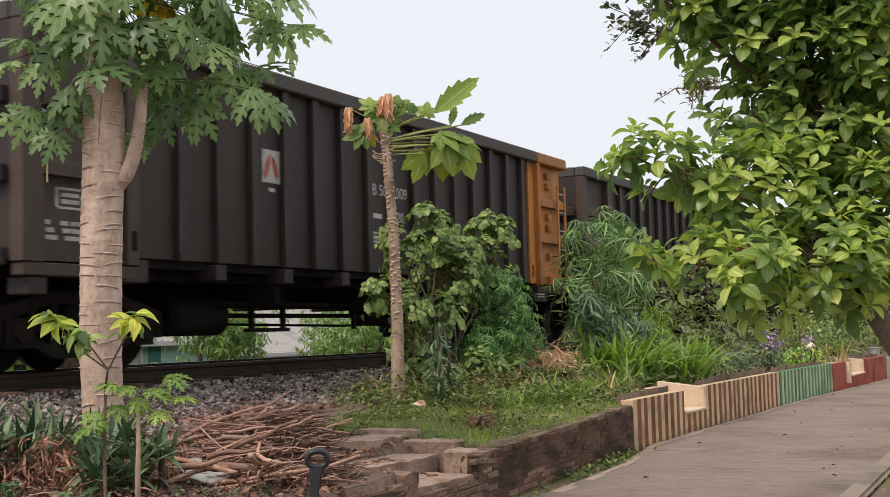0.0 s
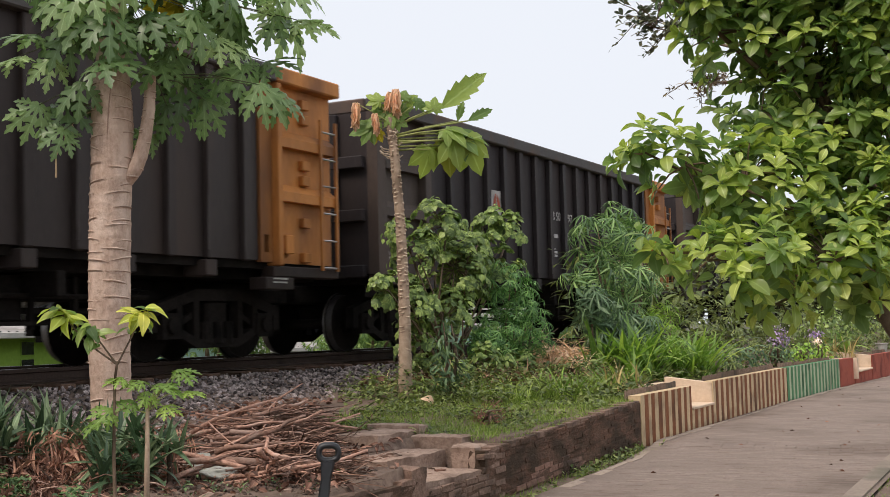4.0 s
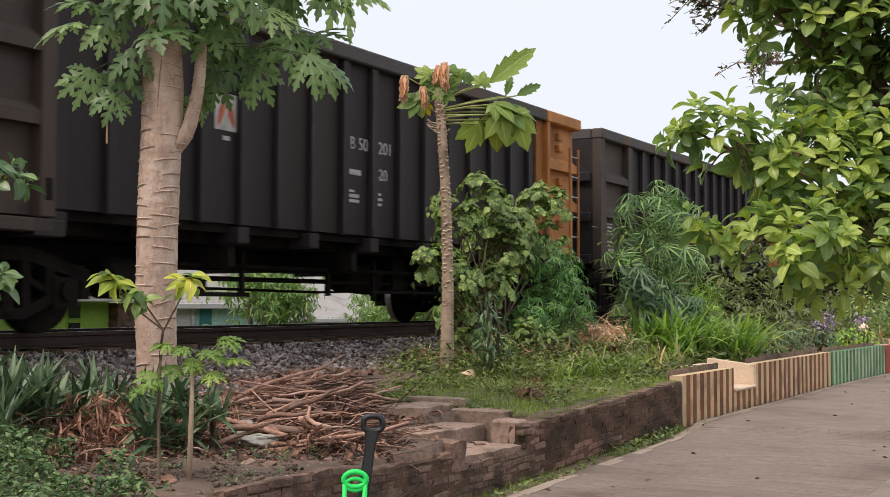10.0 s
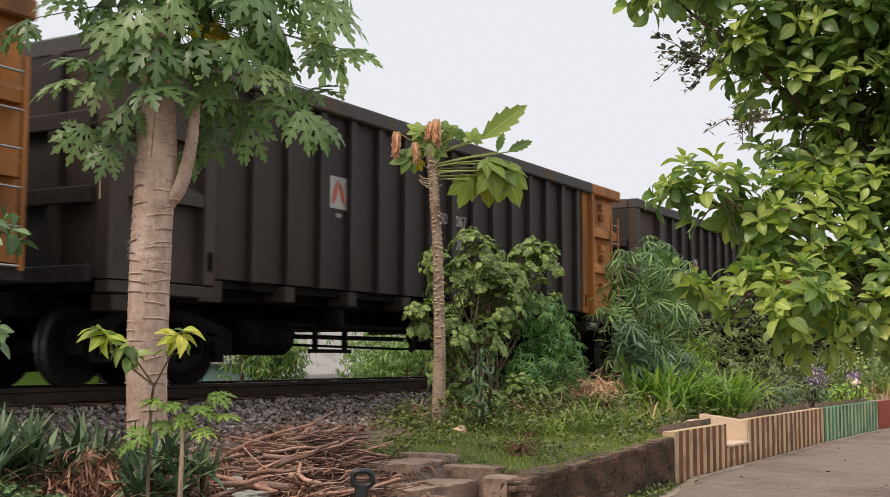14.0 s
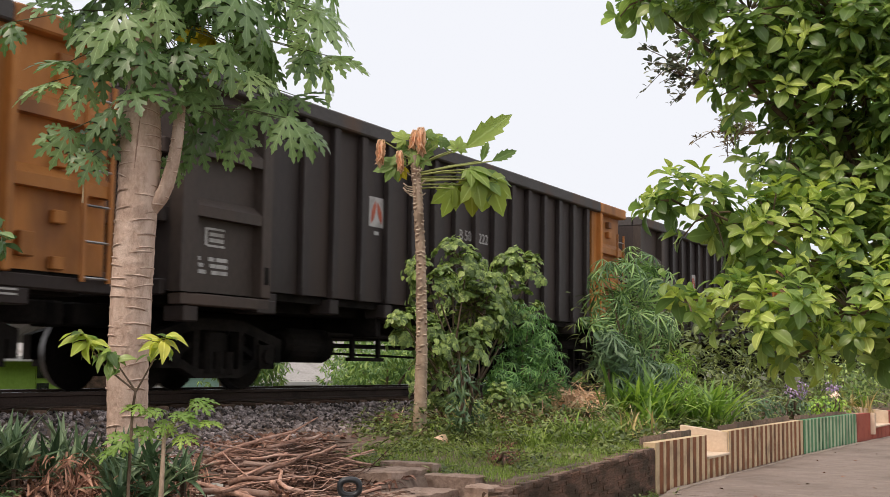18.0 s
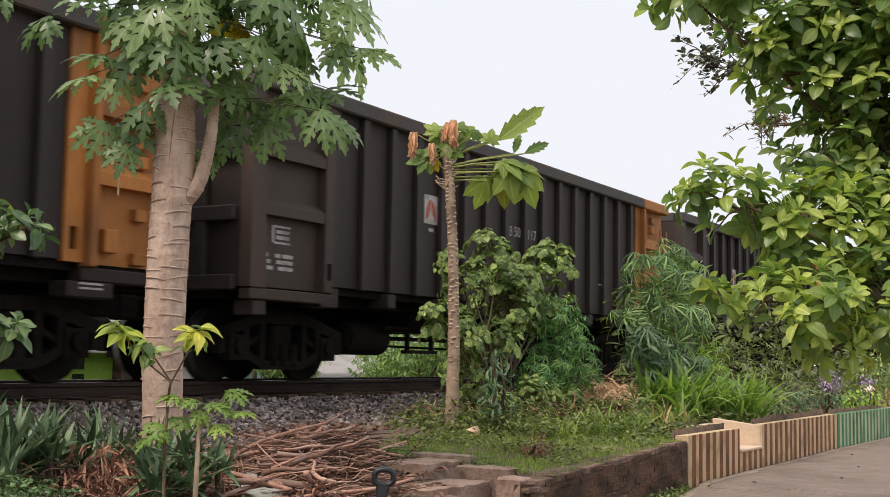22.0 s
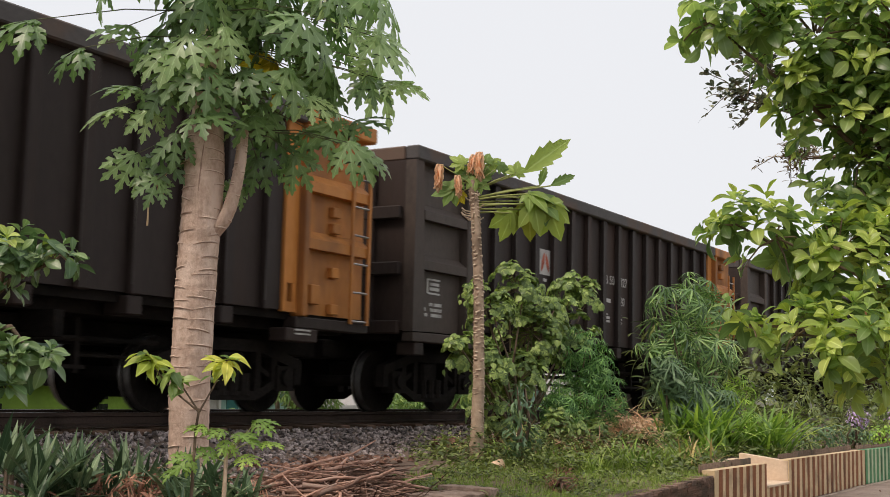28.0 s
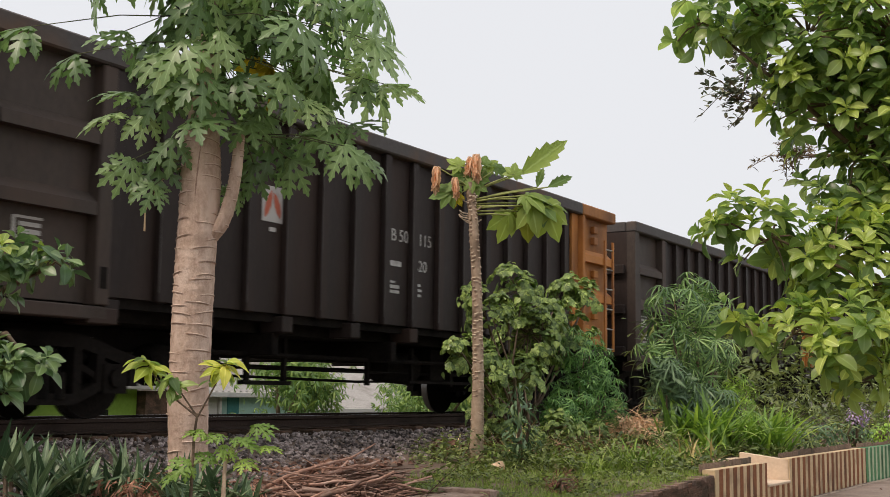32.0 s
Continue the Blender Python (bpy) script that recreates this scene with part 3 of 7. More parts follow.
while y < 62:
    x0 = wall_x(y) + kerb_off(y) + 0.13
    for i in range(12):
        if x0 + i * piece_l + 0.1 > wall_x(y) + 2.55:
            continue
        x = x0 + (i + (0.5 if rows_p % 2 else 0.0)) * piece_l + 0.1
        m = pose(x, y, path_z(y) + rnd(-0.0022, 0.0016), rnd(-0.35, 0.35), rnd(-0.35, 0.35), rnd(-1.0, 1.0))
        if 7.4 < y < 10.3 and len(near_pavers) < 290:
            near_pavers.append(m)
        else:
            paver_rest.append(m)
    rows_p += 1
    y += piece_w
V, F = [], []
for m in paver_rest:
    a, o = np.array(m), len(V) * len(pv)
    V.append(pv @ a[:3, :3].T + a[:3, 3])
    F += [tuple(i + o for i in q) for q in pf]
pme = bpy.data.meshes.new("paving_blocks")
pme.from_pydata(np.concatenate(V).tolist(), [], F)
pme.materials.append(M_PAVER_STUFF)
tagged(hang(new("paving_blocks", pme), pavement), kind="stuff")
bed = bmesh.new()
sec = [-6 + i for i in range(69)]
vs = [(bed.verts.new((wall_x(s) + kerb_off(s), s, path_z(s) - 0.0008)), bed.verts.new((wall_x(s) + 2.68, s, path_z(s) - 0.0008))) for s in sec]
for a, b in zip(vs, vs[1:]):
    bed.faces.new((a[0], a[1], b[1], b[0]))
part("joint_sand", bed, M_SAND, pavement)


def ribbon(x_off0, x_off1, y0, y1, step=0.5):
    """A kerb that follows the path."""
    bm = bmesh.new()
    n = round((y1 - y0) / step)
    rings = []
    for i in range(n + 1):
        s = y0 + (y1 - y0) * i / n
        w, z0, z1 = wall_x(s), path_z(s) - 0.1, path_z(s) + 0.016
        dz = 0.006 * noise.noise((s * 2, 0, 5))
        rings.append([bm.verts.new(c) for c in ((w + x_off0, s, z0), (w + x_off1, s, z0), (w + x_off1, s, z1 + dz), (w + x_off0, s, z1 + dz))])
    for a, b in zip(rings, rings[1:]):
        for k in range(4):
            bm.faces.new((a[k], b[k], b[(k + 1) % 4], a[(k + 1) % 4]))
    bm.faces.new(rings[0])
    bm.faces.new(rings[-1][::-1])
    return bm


edge_y = -5.0
while edge_y < 42:
    ln = rnd(0.3, 0.6)
    w0 = wall_x(edge_y) + kerb_off(edge_y)
    w1 = wall_x(edge_y + ln) + kerb_off(edge_y + ln)
    e0, e1, zz = rnd(0.0, 0.03), rnd(0.08, 0.13), path_z(edge_y)
    bm = boxed(0, 1, 0, ln - 0.012, -0.08, rnd(-0.002, 0.007), 0.006)
    for v in bm.verts:
        u = v.co.y / ln
        v.co.x = lerp(w0, w1, u) + lerp(e0, e1, v.co.x) + 0.008 * noise.noise((v.co.y * 9, edge_y, 3))
        v.co.z += 0.004 * noise.noise((v.co.x * 9, v.co.y * 9, edge_y)) + lerp(0, path_z(edge_y + ln) - zz, u)
    part("edge_stone", bm, M_EDGE, pavement, m=pose(0, edge_y, zz))
    edge_y += ln
part("kerb", ribbon(2.5, 2.64, -6.0, 60), M_KERB, pavement, "weathered concrete edge strip")

# ---------------------------------------------------------------- track
track = empty("railway_track")
tagged(track, "railway track on grey ballast", "track", kind="structure")
TX = -10.35
railp = ((-0.055, 0.0), (0.055, 0.0), (0.055, 0.012), (0.009, 0.03), (0.009, 0.1), (0.033, 0.11), (0.033, 0.145), (0.025, 0.15), (-0.025, 0.15), (-0.033, 0.145), (-0.033, 0.11), (-0.009, 0.1), (-0.009, 0.03), (-0.055, 0.012))
for sx in (0.567, -0.567):
    bm = bmesh.new()
    e0, e1 = ([bm.verts.new((TX + sx + a, yy, 1.0 + b)) for a, b in railp] for yy in (-700, 900))
    for k in range(len(railp)):
        f = bm.faces.new((e0[k], e0[(k + 1) % len(railp)], e1[(k + 1) % len(railp)], e1[k]))
        f.material_index = 1 if k == 7 else 0
    part("rail", bm, [M_RUST, M_STEEL], track, "rusty steel rail with a bright worn head")
sl = part("sleeper", boxed(-1.0, 1.0, -0.11, 0.11, -0.15, 0.0, 0.015), M_MORTAR, track, "dirty buried sleeper", m=pose(TX, -2, 0.985))
for i in range(1, 75):
    again("sleeper", sl, track, pose(TX, -2 + 0.6 * i, 0.985))

# stones of the ballast shoulder
stones = []
for k in range(4):
    bm = bmesh.new()
    bmesh.ops.create_icosphere(bm, subdivisions=1, radius=1)
    for v in bm.verts:
        v.co = Vector((v.co.x * rnd(0.7, 1.35), v.co.y * rnd(0.45, 1.0), v.co.z * rnd(0.3, 0.75)))
    stones.append((np.array([v.co[:] for v in bm.verts]), [tuple(v.index for v in f.verts) for f in bm.faces]))
    bm.free()
ms = []
for i in range(23000):
    y = 5.5 + 22 * R.random() ** 1.35
    x = -8.15 - 3.6 * R.random() ** 1.25
    if R.random() < 0.1:
        x = -8.15 + abs(R.gauss(0, 0.45))
    s = rnd(0.016, 0.038)
    ms.append((R.randrange(4), pose(x, y, ground_z(x, y) + s * 0.25, rnd(-50, 50), rnd(-50, 50), rnd(0, 360)) @ Matrix.Scale(s, 4)))
bst = scatter("ballast_stones", stones, ms, M_BALLAST)
bst.data.polygons.foreach_set("use_smooth", [False] * len(bst.data.polygons))
tagged(bst, "loose grey crushed stone along the railway", "ballast", kind="stuff")

# ---------------------------------------------------------------- retaining wall of brick, steps
wall = empty("wall_garden")
tagged(wall, "low retaining wall of dark mossy brick", "wall", kind="structure")


def wall_top(y):
    return stage(y, (2.0, 4.5, 6.2, 6.25, 7.5, 7.55, 8.55, 8.6, 12.3), (0.47, 0.47, 0.49, 0.42, 0.45, 0.33, 0.33, 0.52, 0.66))


bm = bmesh.new()
for a, b in ((-8.0, 6.2), (6.2, 7.52), (7.52, 8.58)) + tuple((8.58 + 0.372 * k, 8.58 + 0.372 * (k + 1)) for k in range(10)):
    box(bm, -4.36, -4.2085, a, b, 0.05, min(wall_top(a + 0.06), wall_top(b - 0.06)) - 0.02)
part("mortar", bm, M_MORTAR, wall)
bl, bh, joint = 0.19, 0.045, 0.007
bricks = []
for c in range(8):
    bm = boxed(-0.075, 0.0, 0, bl, 0, bh, 0.006)
    for v in bm.verts:
        v.co += Vector((rnd(-0.009, 0.004), rnd(-0.008, 0.008), rnd(-0.005, 0.005)))
    me = bpy.data.meshes.new("brick")
    bm.to_mesh(me)
    bm.free()
    me.materials.append(M_BRICK)
    bricks.append(me)
# copies of the bricks: one set in the sun-lightened coat, one worn red
sunlit_dusty, reddish = [], []
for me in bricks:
    for coat, kept in ((M_BRICKSUN, sunlit_dusty), (M_BRICKR, reddish)):
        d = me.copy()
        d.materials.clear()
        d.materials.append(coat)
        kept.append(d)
row = 0
z = 0.02
while z < 0.68:
    y = 5.0 + (0.5 if row % 2 else 0) * (bl + joint)
    while y < 12.1:
        lift = wall_top(y + bl / 2) - 0.66 if y > 8.6 else 0.0
        if path_z(y) - 0.09 < z + lift and z + lift + bh < wall_top(y + bl / 2) + 0.02 and R.random() > (0.07 if y < 9.0 else 0.02):
            bare = noise.noise((y * 1.3, z * 3.0, 5.5)) - 2.2 * (z + lift - path_z(y) - 0.08) - 0.35 * abs(y - 9.6)
            hang(new("brick", R.choice(sunlit_dusty if y < 8.75 else reddish if bare > -0.25 and R.random() < 0.75 else bricks)), wall, m=pose(-4.2 + rnd(-0.006, 0.004) - (0.02 if R.random() < 0.06 else 0), y + rnd(-0.006, 0.006), z + lift + rnd(-0.003, 0.003), (2.2 if y > 8.6 else 0) + rnd(-0.7, 0.7), rnd(-1.5, 1.5), rnd(-1.2, 1.2)))
        y += bl + joint
    z += bh + joint
    row += 1
# irregular coping lumps along the top
bm = bmesh.new()
y = 8.7
while y < 12.2:
    ln = rnd(0.1, 0.2)
    box(bm, -4.37 + rnd(-0.02, 0.02), -4.203 + rnd(-0.012, 0.004), y, y + ln - 0.002, wall_top(y) - 0.05, wall_top(y) + rnd(-0.006, 0.006), 0.005)
    y += ln
part("coping", bm, M_BRICKSUN, wall, "crumbling mortar top of the wall")

steps = empty("garden_steps")
tagged(steps, "broken brick and concrete garden steps", "steps")
def slab(x0, x1, y0, y1, z0, z1, seed):
    """A worn block: broken edges and an uneven top."""
    bm = boxed(x0, x1, y0, y1, z0, z1)
    bmesh.ops.subdivide_edges(bm, edges=list(bm.edges), cuts=9 if x1 - x0 > 0.2 else 2, use_grid_fill=True)
    for v in bm.verts:
        n = noise.noise_vector(v.co * 7 + Vector((seed, 0, 0)))
        edge = (v.co.z > z1 - 0.01) and (v.co.y < y0 + 0.01 or v.co.y > y1 - 0.01 or v.co.x > x1 - 0.01)
        v.co += n * (0.016 if edge else 0.006) + noise.noise_vector(v.co * 24) * 0.008 - Vector((0, 0, 0.008 if edge else 0))
    return bm


part("tread", slab(-4.64, -4.23, 7.62, 8.57, -0.02, 0.375, 1), M_STEP, steps)
part("tread", slab(-5.02, -4.65, 7.85, 8.75, 0.1, 0.495, 2), M_STEP, steps)
part("tread", slab(-5.42, -5.03, 8.35, 9.1, 0.2, 0.625, 3), M_STEP, steps, "cracked upper step of rough concrete")
part("cheek", slab(-4.5, -4.295, 8.58, 8.82, 0.0, 0.54, 4), M_STEP, steps)
part("cheek", slab(-4.98, -4.51, 8.78, 8.98, 0.1, 0.59, 5), M_STEP, steps)
part("cheek", slab(-5.5, -4.99, 8.95, 9.1, 0.2, 0.66, 6), M_STEP, steps)
part("broken_pier", slab(-4.35, -4.207, 7.42, 7.62, 0.3, 0.5, 7), M_BRICKSUN, steps, "stub of broken brickwork at the end of the wall")
for i in range(16):
    s = rnd(0.02, 0.05)
    low = i % 3 == 0
    x, y, z = (rnd(-4.58, -4.27), rnd(7.7, 8.5), 0.372) if low else (rnd(-4.9, -4.66), rnd(7.88, 8.5), 0.49)
    tagged(part("brick_shard", slab(-s, s, -s * rnd(0.4, 0.7), s * rnd(0.4, 0.7), 0, s * rnd(0.3, 0.6), i + 60), R.choice((M_BRICKR, M_BRICKSUN)), None, m=pose(x, y, z, rnd(-8, 8), rnd(-8, 8), rnd(0, 360))),
           "reddish shard of broken brick lying on the steps", "rubble", "shards on the steps")
for i in range(40):
    s = rnd(0.012, 0.045)
    bm = slab(-s, s, -s * rnd(0.5, 0.9), s * rnd(0.5, 0.9), 0, s * rnd(0.5, 1.0), i)
    x, y = rnd(-5.1, -4.27), rnd(5.6, 7.58)
    tagged(part("rubble", bm, R.choice((M_STEP, M_BRICKSUN, M_BRICKSUN)), None, m=pose(x, y, ground_z(x, y) - 0.01, rnd(-15, 15), rnd(-15, 15), rnd(0, 360))),
           "broken lump of masonry beside the steps", "rubble", "rubble by the steps")


# ---------------------------------------------------------------- painted planter walls
def striped(y0, y1, z1, stripe, coats, name, label, z0=0.15):
    """A planter front painted in upright stripes, each band a little proud of the wall."""
    thing = empty(name)
    tagged(thing, label, "planter")
    bm = bmesh.new()
    n = max(2, round((y1 - y0) / 0.5))
    rings = []
    for i in range(n + 1):
        a = y0 + (y1 - y0) * i / n
        rings.append([bm.verts.new((wall_x(a) + dx, a, zz)) for dx, zz in ((-0.14, z0), (-0.004, z0), (-0.004, z1), (-0.14, z1))])
    for r0, r1 in zip(rings, rings[1:]):
        for q in range(4):
            bm.faces.new((r0[q], r1[q], r1[(q + 1) % 4], r0[(q + 1) % 4]))
    bm.faces.new(rings[0]), bm.faces.new(rings[-1][::-1])
    bmesh.ops.recalc_face_normals(bm, faces=bm.faces)
    part("wall", bm, coats[0], thing)
    k, a = 0, y0
    while a < y1 - 0.02:
        b = min(a + stripe * rnd(0.85, 1.15), y1)
        bm = bmesh.new()
        w0, w1 = wall_x(a), wall_x(b)
        t = rnd(-0.006, 0.006)
        v = [bm.verts.new(c) for c in ((w0 - 0.01, a + 0.003, z0), (w0, a + 0.003, z0), (w1, b - 0.003, z0), (w1 - 0.01, b - 0.003, z0))]
        u = [bm.verts.new(c) for c in ((w0 - 0.01, a + 0.003 + t, z1 + 0.003), (w0, a + 0.003 + t, z1 + 0.003), (w1, b - 0.003 + t, z1 + 0.003), (w1 - 0.01, b - 0.003 + t, z1 + 0.003))]
        for q in range(4):
            bm.faces.new((v[q], v[(q + 1) % 4], u[(q + 1) % 4], u[q]))
        bm.faces.new(u)
        part("stripe", bm, coats[k % len(coats)], thing)
        k, a = k + 1, b
    return thing


striped(12.3, 14.15, 0.7, 0.115, (M_CREAM, M_BROWN), "striped_planter", "low planter wall painted in cream and brown stripes")
striped(14.16, 15.08, 0.42, 0.12, (M_CREAM, M_BROWN), "striped_bench_base", "low bench recess with cream and brown stripes")
striped(15.1, 19.3, 0.71, 0.125, (M_CREAM, M_BROWN), "striped_planter", "long planter wall painted in cream and brown stripes")
striped(19.32, 23.1, 0.71, 0.12, (M_GREENP, M_PALEG), "striped_planter", "planter wall painted in green and pale green stripes")
for a, b, z1, coat, lab in ((23.12, 24.3, 0.7, M_REDP, "planter wall painted brick red"), (24.32, 25.85, 0.42, M_REDP, "low red front of a bench niche"),
                            (25.87, 28.1, 0.7, M_REDP, "planter wall painted brick red"), (28.12, 31.4, 0.66, M_PALEG, "planter wall painted pale green"),
                            (31.42, 32.5, 0.66, M_CREAM, "planter wall painted cream"), (32.52, 34.0, 0.42, M_REDP, "low red front of a bench niche"),
                            (34.02, 37.5, 0.7, M_REDP, "planter wall painted brick red"), (37.52, 42.0, 0.7, M_CREAM, "planter wall painted cream")):
    striped(a, b, z1, 0.6, (coat,), "painted_planter", lab)


def niche(y0, y1, label):
    """A bench niche between two planters: seat, back and rising side walls, painted cream."""
    thing = empty("bench_niche")
    tagged(thing, label, "bench")
    x0, x1 = wall_x(y0) - 0.62, wall_x(y1)
    part("seat", boxed(x0, x1 + 0.02, y0 + 0.005, y1 - 0.005, 0.425, 0.455, 0.006), M_NICHE, thing, "worn cream seat slab")
    for ya, yb, back in ((y1 - 0.004, y1 + 0.11, 0.77), (y0 - 0.11, y0 + 0.004, 0.69)):
        bm = boxed(x0, x1 - 0.015, ya, yb, 0.3, 1.0, 0.004)
        for v in bm.verts:
            if v.co.z > 0.6:
                v.co.z += lerp(back, 0.695, (v.co.x - x0) / (x1 - x0)) - 1.0
        part("side_wall", bm, M_NICHE, thing)
    part("back_wall", boxed(x0 - 0.1, x0 - 0.004, y0 - 0.11, y1 + 0.11, 0.3, 0.7, 0.004), M_NICHE, thing)


niche(14.16, 15.09, "cream painted bench niche between striped planters")
niche(24.31, 25.86, "cream bench niche between red planters")
niche(32.51, 34.01, "cream bench niche between red planters")
# corrugated edging sheets standing behind the planter fronts
for a, b, off, zt in ((12.35, 14.1, 0.17, 0.765), (15.25, 19.2, 0.17, 0.775), (19.4, 23.0, 0.15, 0.76), (25.95, 28.0, 0.17, 0.75)):
    edging = empty("corrugated_edging")
    tagged(edging, "weathered brown corrugated sheets edging a raised bed", "edging")
    y = a
    while y < b - 0.2:
        ln = min(rnd(0.8, 1.1), b - y)
        bm = bmesh.new()
        n = max(4, round(ln / 0.018))
        tilt, hz = rnd(-0.03, 0.02), zt + rnd(-0.012, 0.012)
        cols = []
        for k in range(n + 1):
            yy = y + (ln - 0.01) * k / n
            xw = wall_x(yy) - off + 0.02 * math.sin(2 * math.pi * yy / 0.1)
            top_z = hz + 0.006 * noise.noise((yy * 6, 0, 0)) + (-0.012 if noise.noise((yy * 9, 4, 0)) > 0.35 else 0.0)
            cols.append([bm.verts.new(c) for c in ((xw, yy, 0.5), (xw + tilt, yy, top_z), (xw + tilt - 0.012, yy, top_z), (xw - 0.012, yy, 0.5))])
        for c0, c1 in zip(cols, cols[1:]):
            for k in range(3):
                bm.faces.new((c0[k], c1[k], c1[k + 1], c0[k + 1]))
        bm.faces.new(cols[0]), bm.faces.new(cols[-1][::-1])
        part("sheet", bm, M_TILE, edging, smooth=True)
        y += ln


# ---------------------------------------------------------------- the train
PITCH, BODY, HALF = 15.0, 14.0, 1.45
FLOOR, TOP = 1.2, 3.65
BAY0, BAY1 = -12.35, -1.72     # end bays lie beyond these


def lettering(text, size, thing, place, name="lettering"):
    cu = bpy.data.curves.new(name, "FONT")
    cu.body, cu.size, cu.extrude = text, size, 0.002
    cu.materials.append(M_WHITE)
    ob = new(name, cu)
    ob.parent = thing
    ob.matrix_basis = place
    return ob


def build_wagon():
    w = empty("coal_wagon")
    tagged(w, "dark brown steel coal wagon with an orange end bay", "freight wagon", "wagons of the coal train")
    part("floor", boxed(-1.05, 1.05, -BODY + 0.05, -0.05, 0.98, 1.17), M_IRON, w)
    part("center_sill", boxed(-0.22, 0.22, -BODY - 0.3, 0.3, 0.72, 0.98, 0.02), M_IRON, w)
    part("side_wall", boxed(1.1, 1.36, BAY0, BAY1, FLOOR, TOP - 0.1), M_WAGON, w)
    far = boxed(-1.36, -1.3, -BODY, 0, FLOOR, TOP - 0.1)
    for i in range(20):
        box(far, -1.45, -1.36, -0.4 - 0.69 * i, -0.28 - 0.69 * i, FLOOR, TOP - 0.2)
    part("side_wall", far, M_WAGON, w)
    coal = bmesh.new()
    box(coal, -1.3, 1.3, -BODY + 0.1, -0.1, 1.1, 2.9)
    part("coal_load", coal, M_IRON, w)
    # ribs with sloped feet
    bm = boxed(1.362, 1.45, -0.07, 0.07, FLOOR - 0.02, TOP - 0.2, 0.014)
    # patchy pale line along one front edge of the rib
    box(bm, 1.442, 1.4525, -0.073, -0.063, FLOOR + 0.08, TOP - 0.21, slot=1)
    rib = part("rib", bm, [M_WAGON, M_RIB_EDGE], w, m=pose(0, BAY0 + 0.05, 0))
    n = 15
    step = 0.685
    for i in range(1, n + 1):
        again("rib", rib, w, pose(0, BAY0 + 0.05 + step * i, 0))
    bk = boxed(1.1, 1.44, -0.1, 0.1, 0.98, FLOOR - 0.03, 0.012)
    bracket = part("bracket", bk, M_WAGON, w, m=pose(0, BAY0 + 0.05, 0))
    for i in range(2, n + 1, 2):
        again("bracket", bracket, w, pose(0, BAY0 + 0.05 + step * i, 0))
    part("top_rail", boxed(1.28, 1.5, -BODY, -1.45, TOP - 0.2, TOP, 0.02), M_RAIL_TOP, w)
    part("top_rail", boxed(-1.5, -1.28, -BODY, 0, TOP - 0.2, TOP, 0.02), M_RAIL_TOP, w)
    part("top_rail", boxed(1.28, 1.5, -1.44, 0, TOP - 0.2, TOP, 0.02), M_ORANGE, w, "faded orange end of the top rail")
    part("top_rail", boxed(-1.27, 1.27, -BODY, -BODY + 0.16, TOP - 0.2, TOP, 0.02), M_RAIL_TOP, w)
    part("top_rail", boxed(-1.27, 1.27, -0.16, 0, TOP - 0.2, TOP, 0.02), M_ORANGE, w)
    # left, dark end bay
    part("bay_panel", boxed(1.28, 1.33, -BODY + 0.05, BAY0 - 0.01, FLOOR - 0.08, TOP - 0.2), M_BAY, w)
    post = bmesh.new()
    a, b = [], []
    for zz, wd in ((FLOOR - 0.1, 0.3), (TOP - 0.2, 0.2)):
        q = [post.verts.new(c) for c in ((1.3, -BODY, zz), (1.47, -BODY, zz), (1.47, -BODY + wd, zz), (1.3, -BODY + wd, zz))]
        (a if not a else b).extend(q)
    for k in range(4):
        post.faces.new((a[k], a[(k + 1) % 4], b[(k + 1) % 4], b[k]))
    post.faces.new(a[::-1]), post.faces.new(b)
    part("corner_post", post, M_BAY, w)
    part("bay_post", boxed(1.3, 1.47, BAY0 - 0.2, BAY0 - 0.015, FLOOR - 0.1, TOP - 0.2, 0.012), M_BAY, w)

    def ledge(y0, y1, zc, mat, x0=1.33, d=0.13):
        """A pressed beam, its top sloping outward."""
        bm = bmesh.new()
        prof = ((x0, zc + 0.14), (x0 + d, zc + 0.03), (x0 + d, zc - 0.09), (x0, zc - 0.09))
        e = [[bm.verts.new((x, yy, zz)) for x, zz in prof] for yy in (y0, y1)]
        for k in range(4):
            bm.faces.new((e[0][k], e[0][(k + 1) % 4], e[1][(k + 1) % 4], e[1][k]))
        bm.faces.new(e[0][::-1]), bm.faces.new(e[1])
        return part("beam", bm, mat, w)

    for zc in (2.74, 2.05):
        ledge(-BODY + 0.27, BAY0 - 0.21, zc, M_BAY)
        ledge(-1.44, -0.06, zc, M_ORANGE)
    part("bay_sill", boxed(1.28, 1.46, -BODY + 0.02, BAY0 - 0.02, FLOOR - 0.24, FLOOR - 0.11, 0.012), M_BAY, w)
    part("step_bracket", boxed(1.15, 1.44, -BODY + 0.1, -BODY + 0.34, 0.78, FLOOR - 0.25, 0.01), M_WAGON, w)
    part("step_bracket", boxed(1.1, 1.46, BAY0 - 0.26, BAY0 + 0.12, 0.92, FLOOR - 0.12, 0.012), M_WAGON, w)
    # orange end bay
    part("bay_panel", boxed(1.27, 1.33, -1.44, -0.03, FLOOR - 0.02, TOP - 0.2), M_ORANGE, w, "orange painted end panel")
    strip = bmesh.new()
    box(strip, 1.33, 1.40, BAY1 + 0.01, -1.46, FLOOR + 0.32, TOP - 0.2)
    box(strip, 1.33, 1.40, BAY1 + 0.01, -1.64, FLOOR - 0.02, FLOOR + 0.319)
    box(strip, 1.33, 1.40, -1.54, -1.46, FLOOR - 0.02, FLOOR + 0.319)
    box(strip, 1.33, 1.40, -1.639, -1.541, FLOOR - 0.02, FLOOR + 0.1)
    part("bay_strip", strip, M_ORANGE, w, "orange strip with a lifting hole")
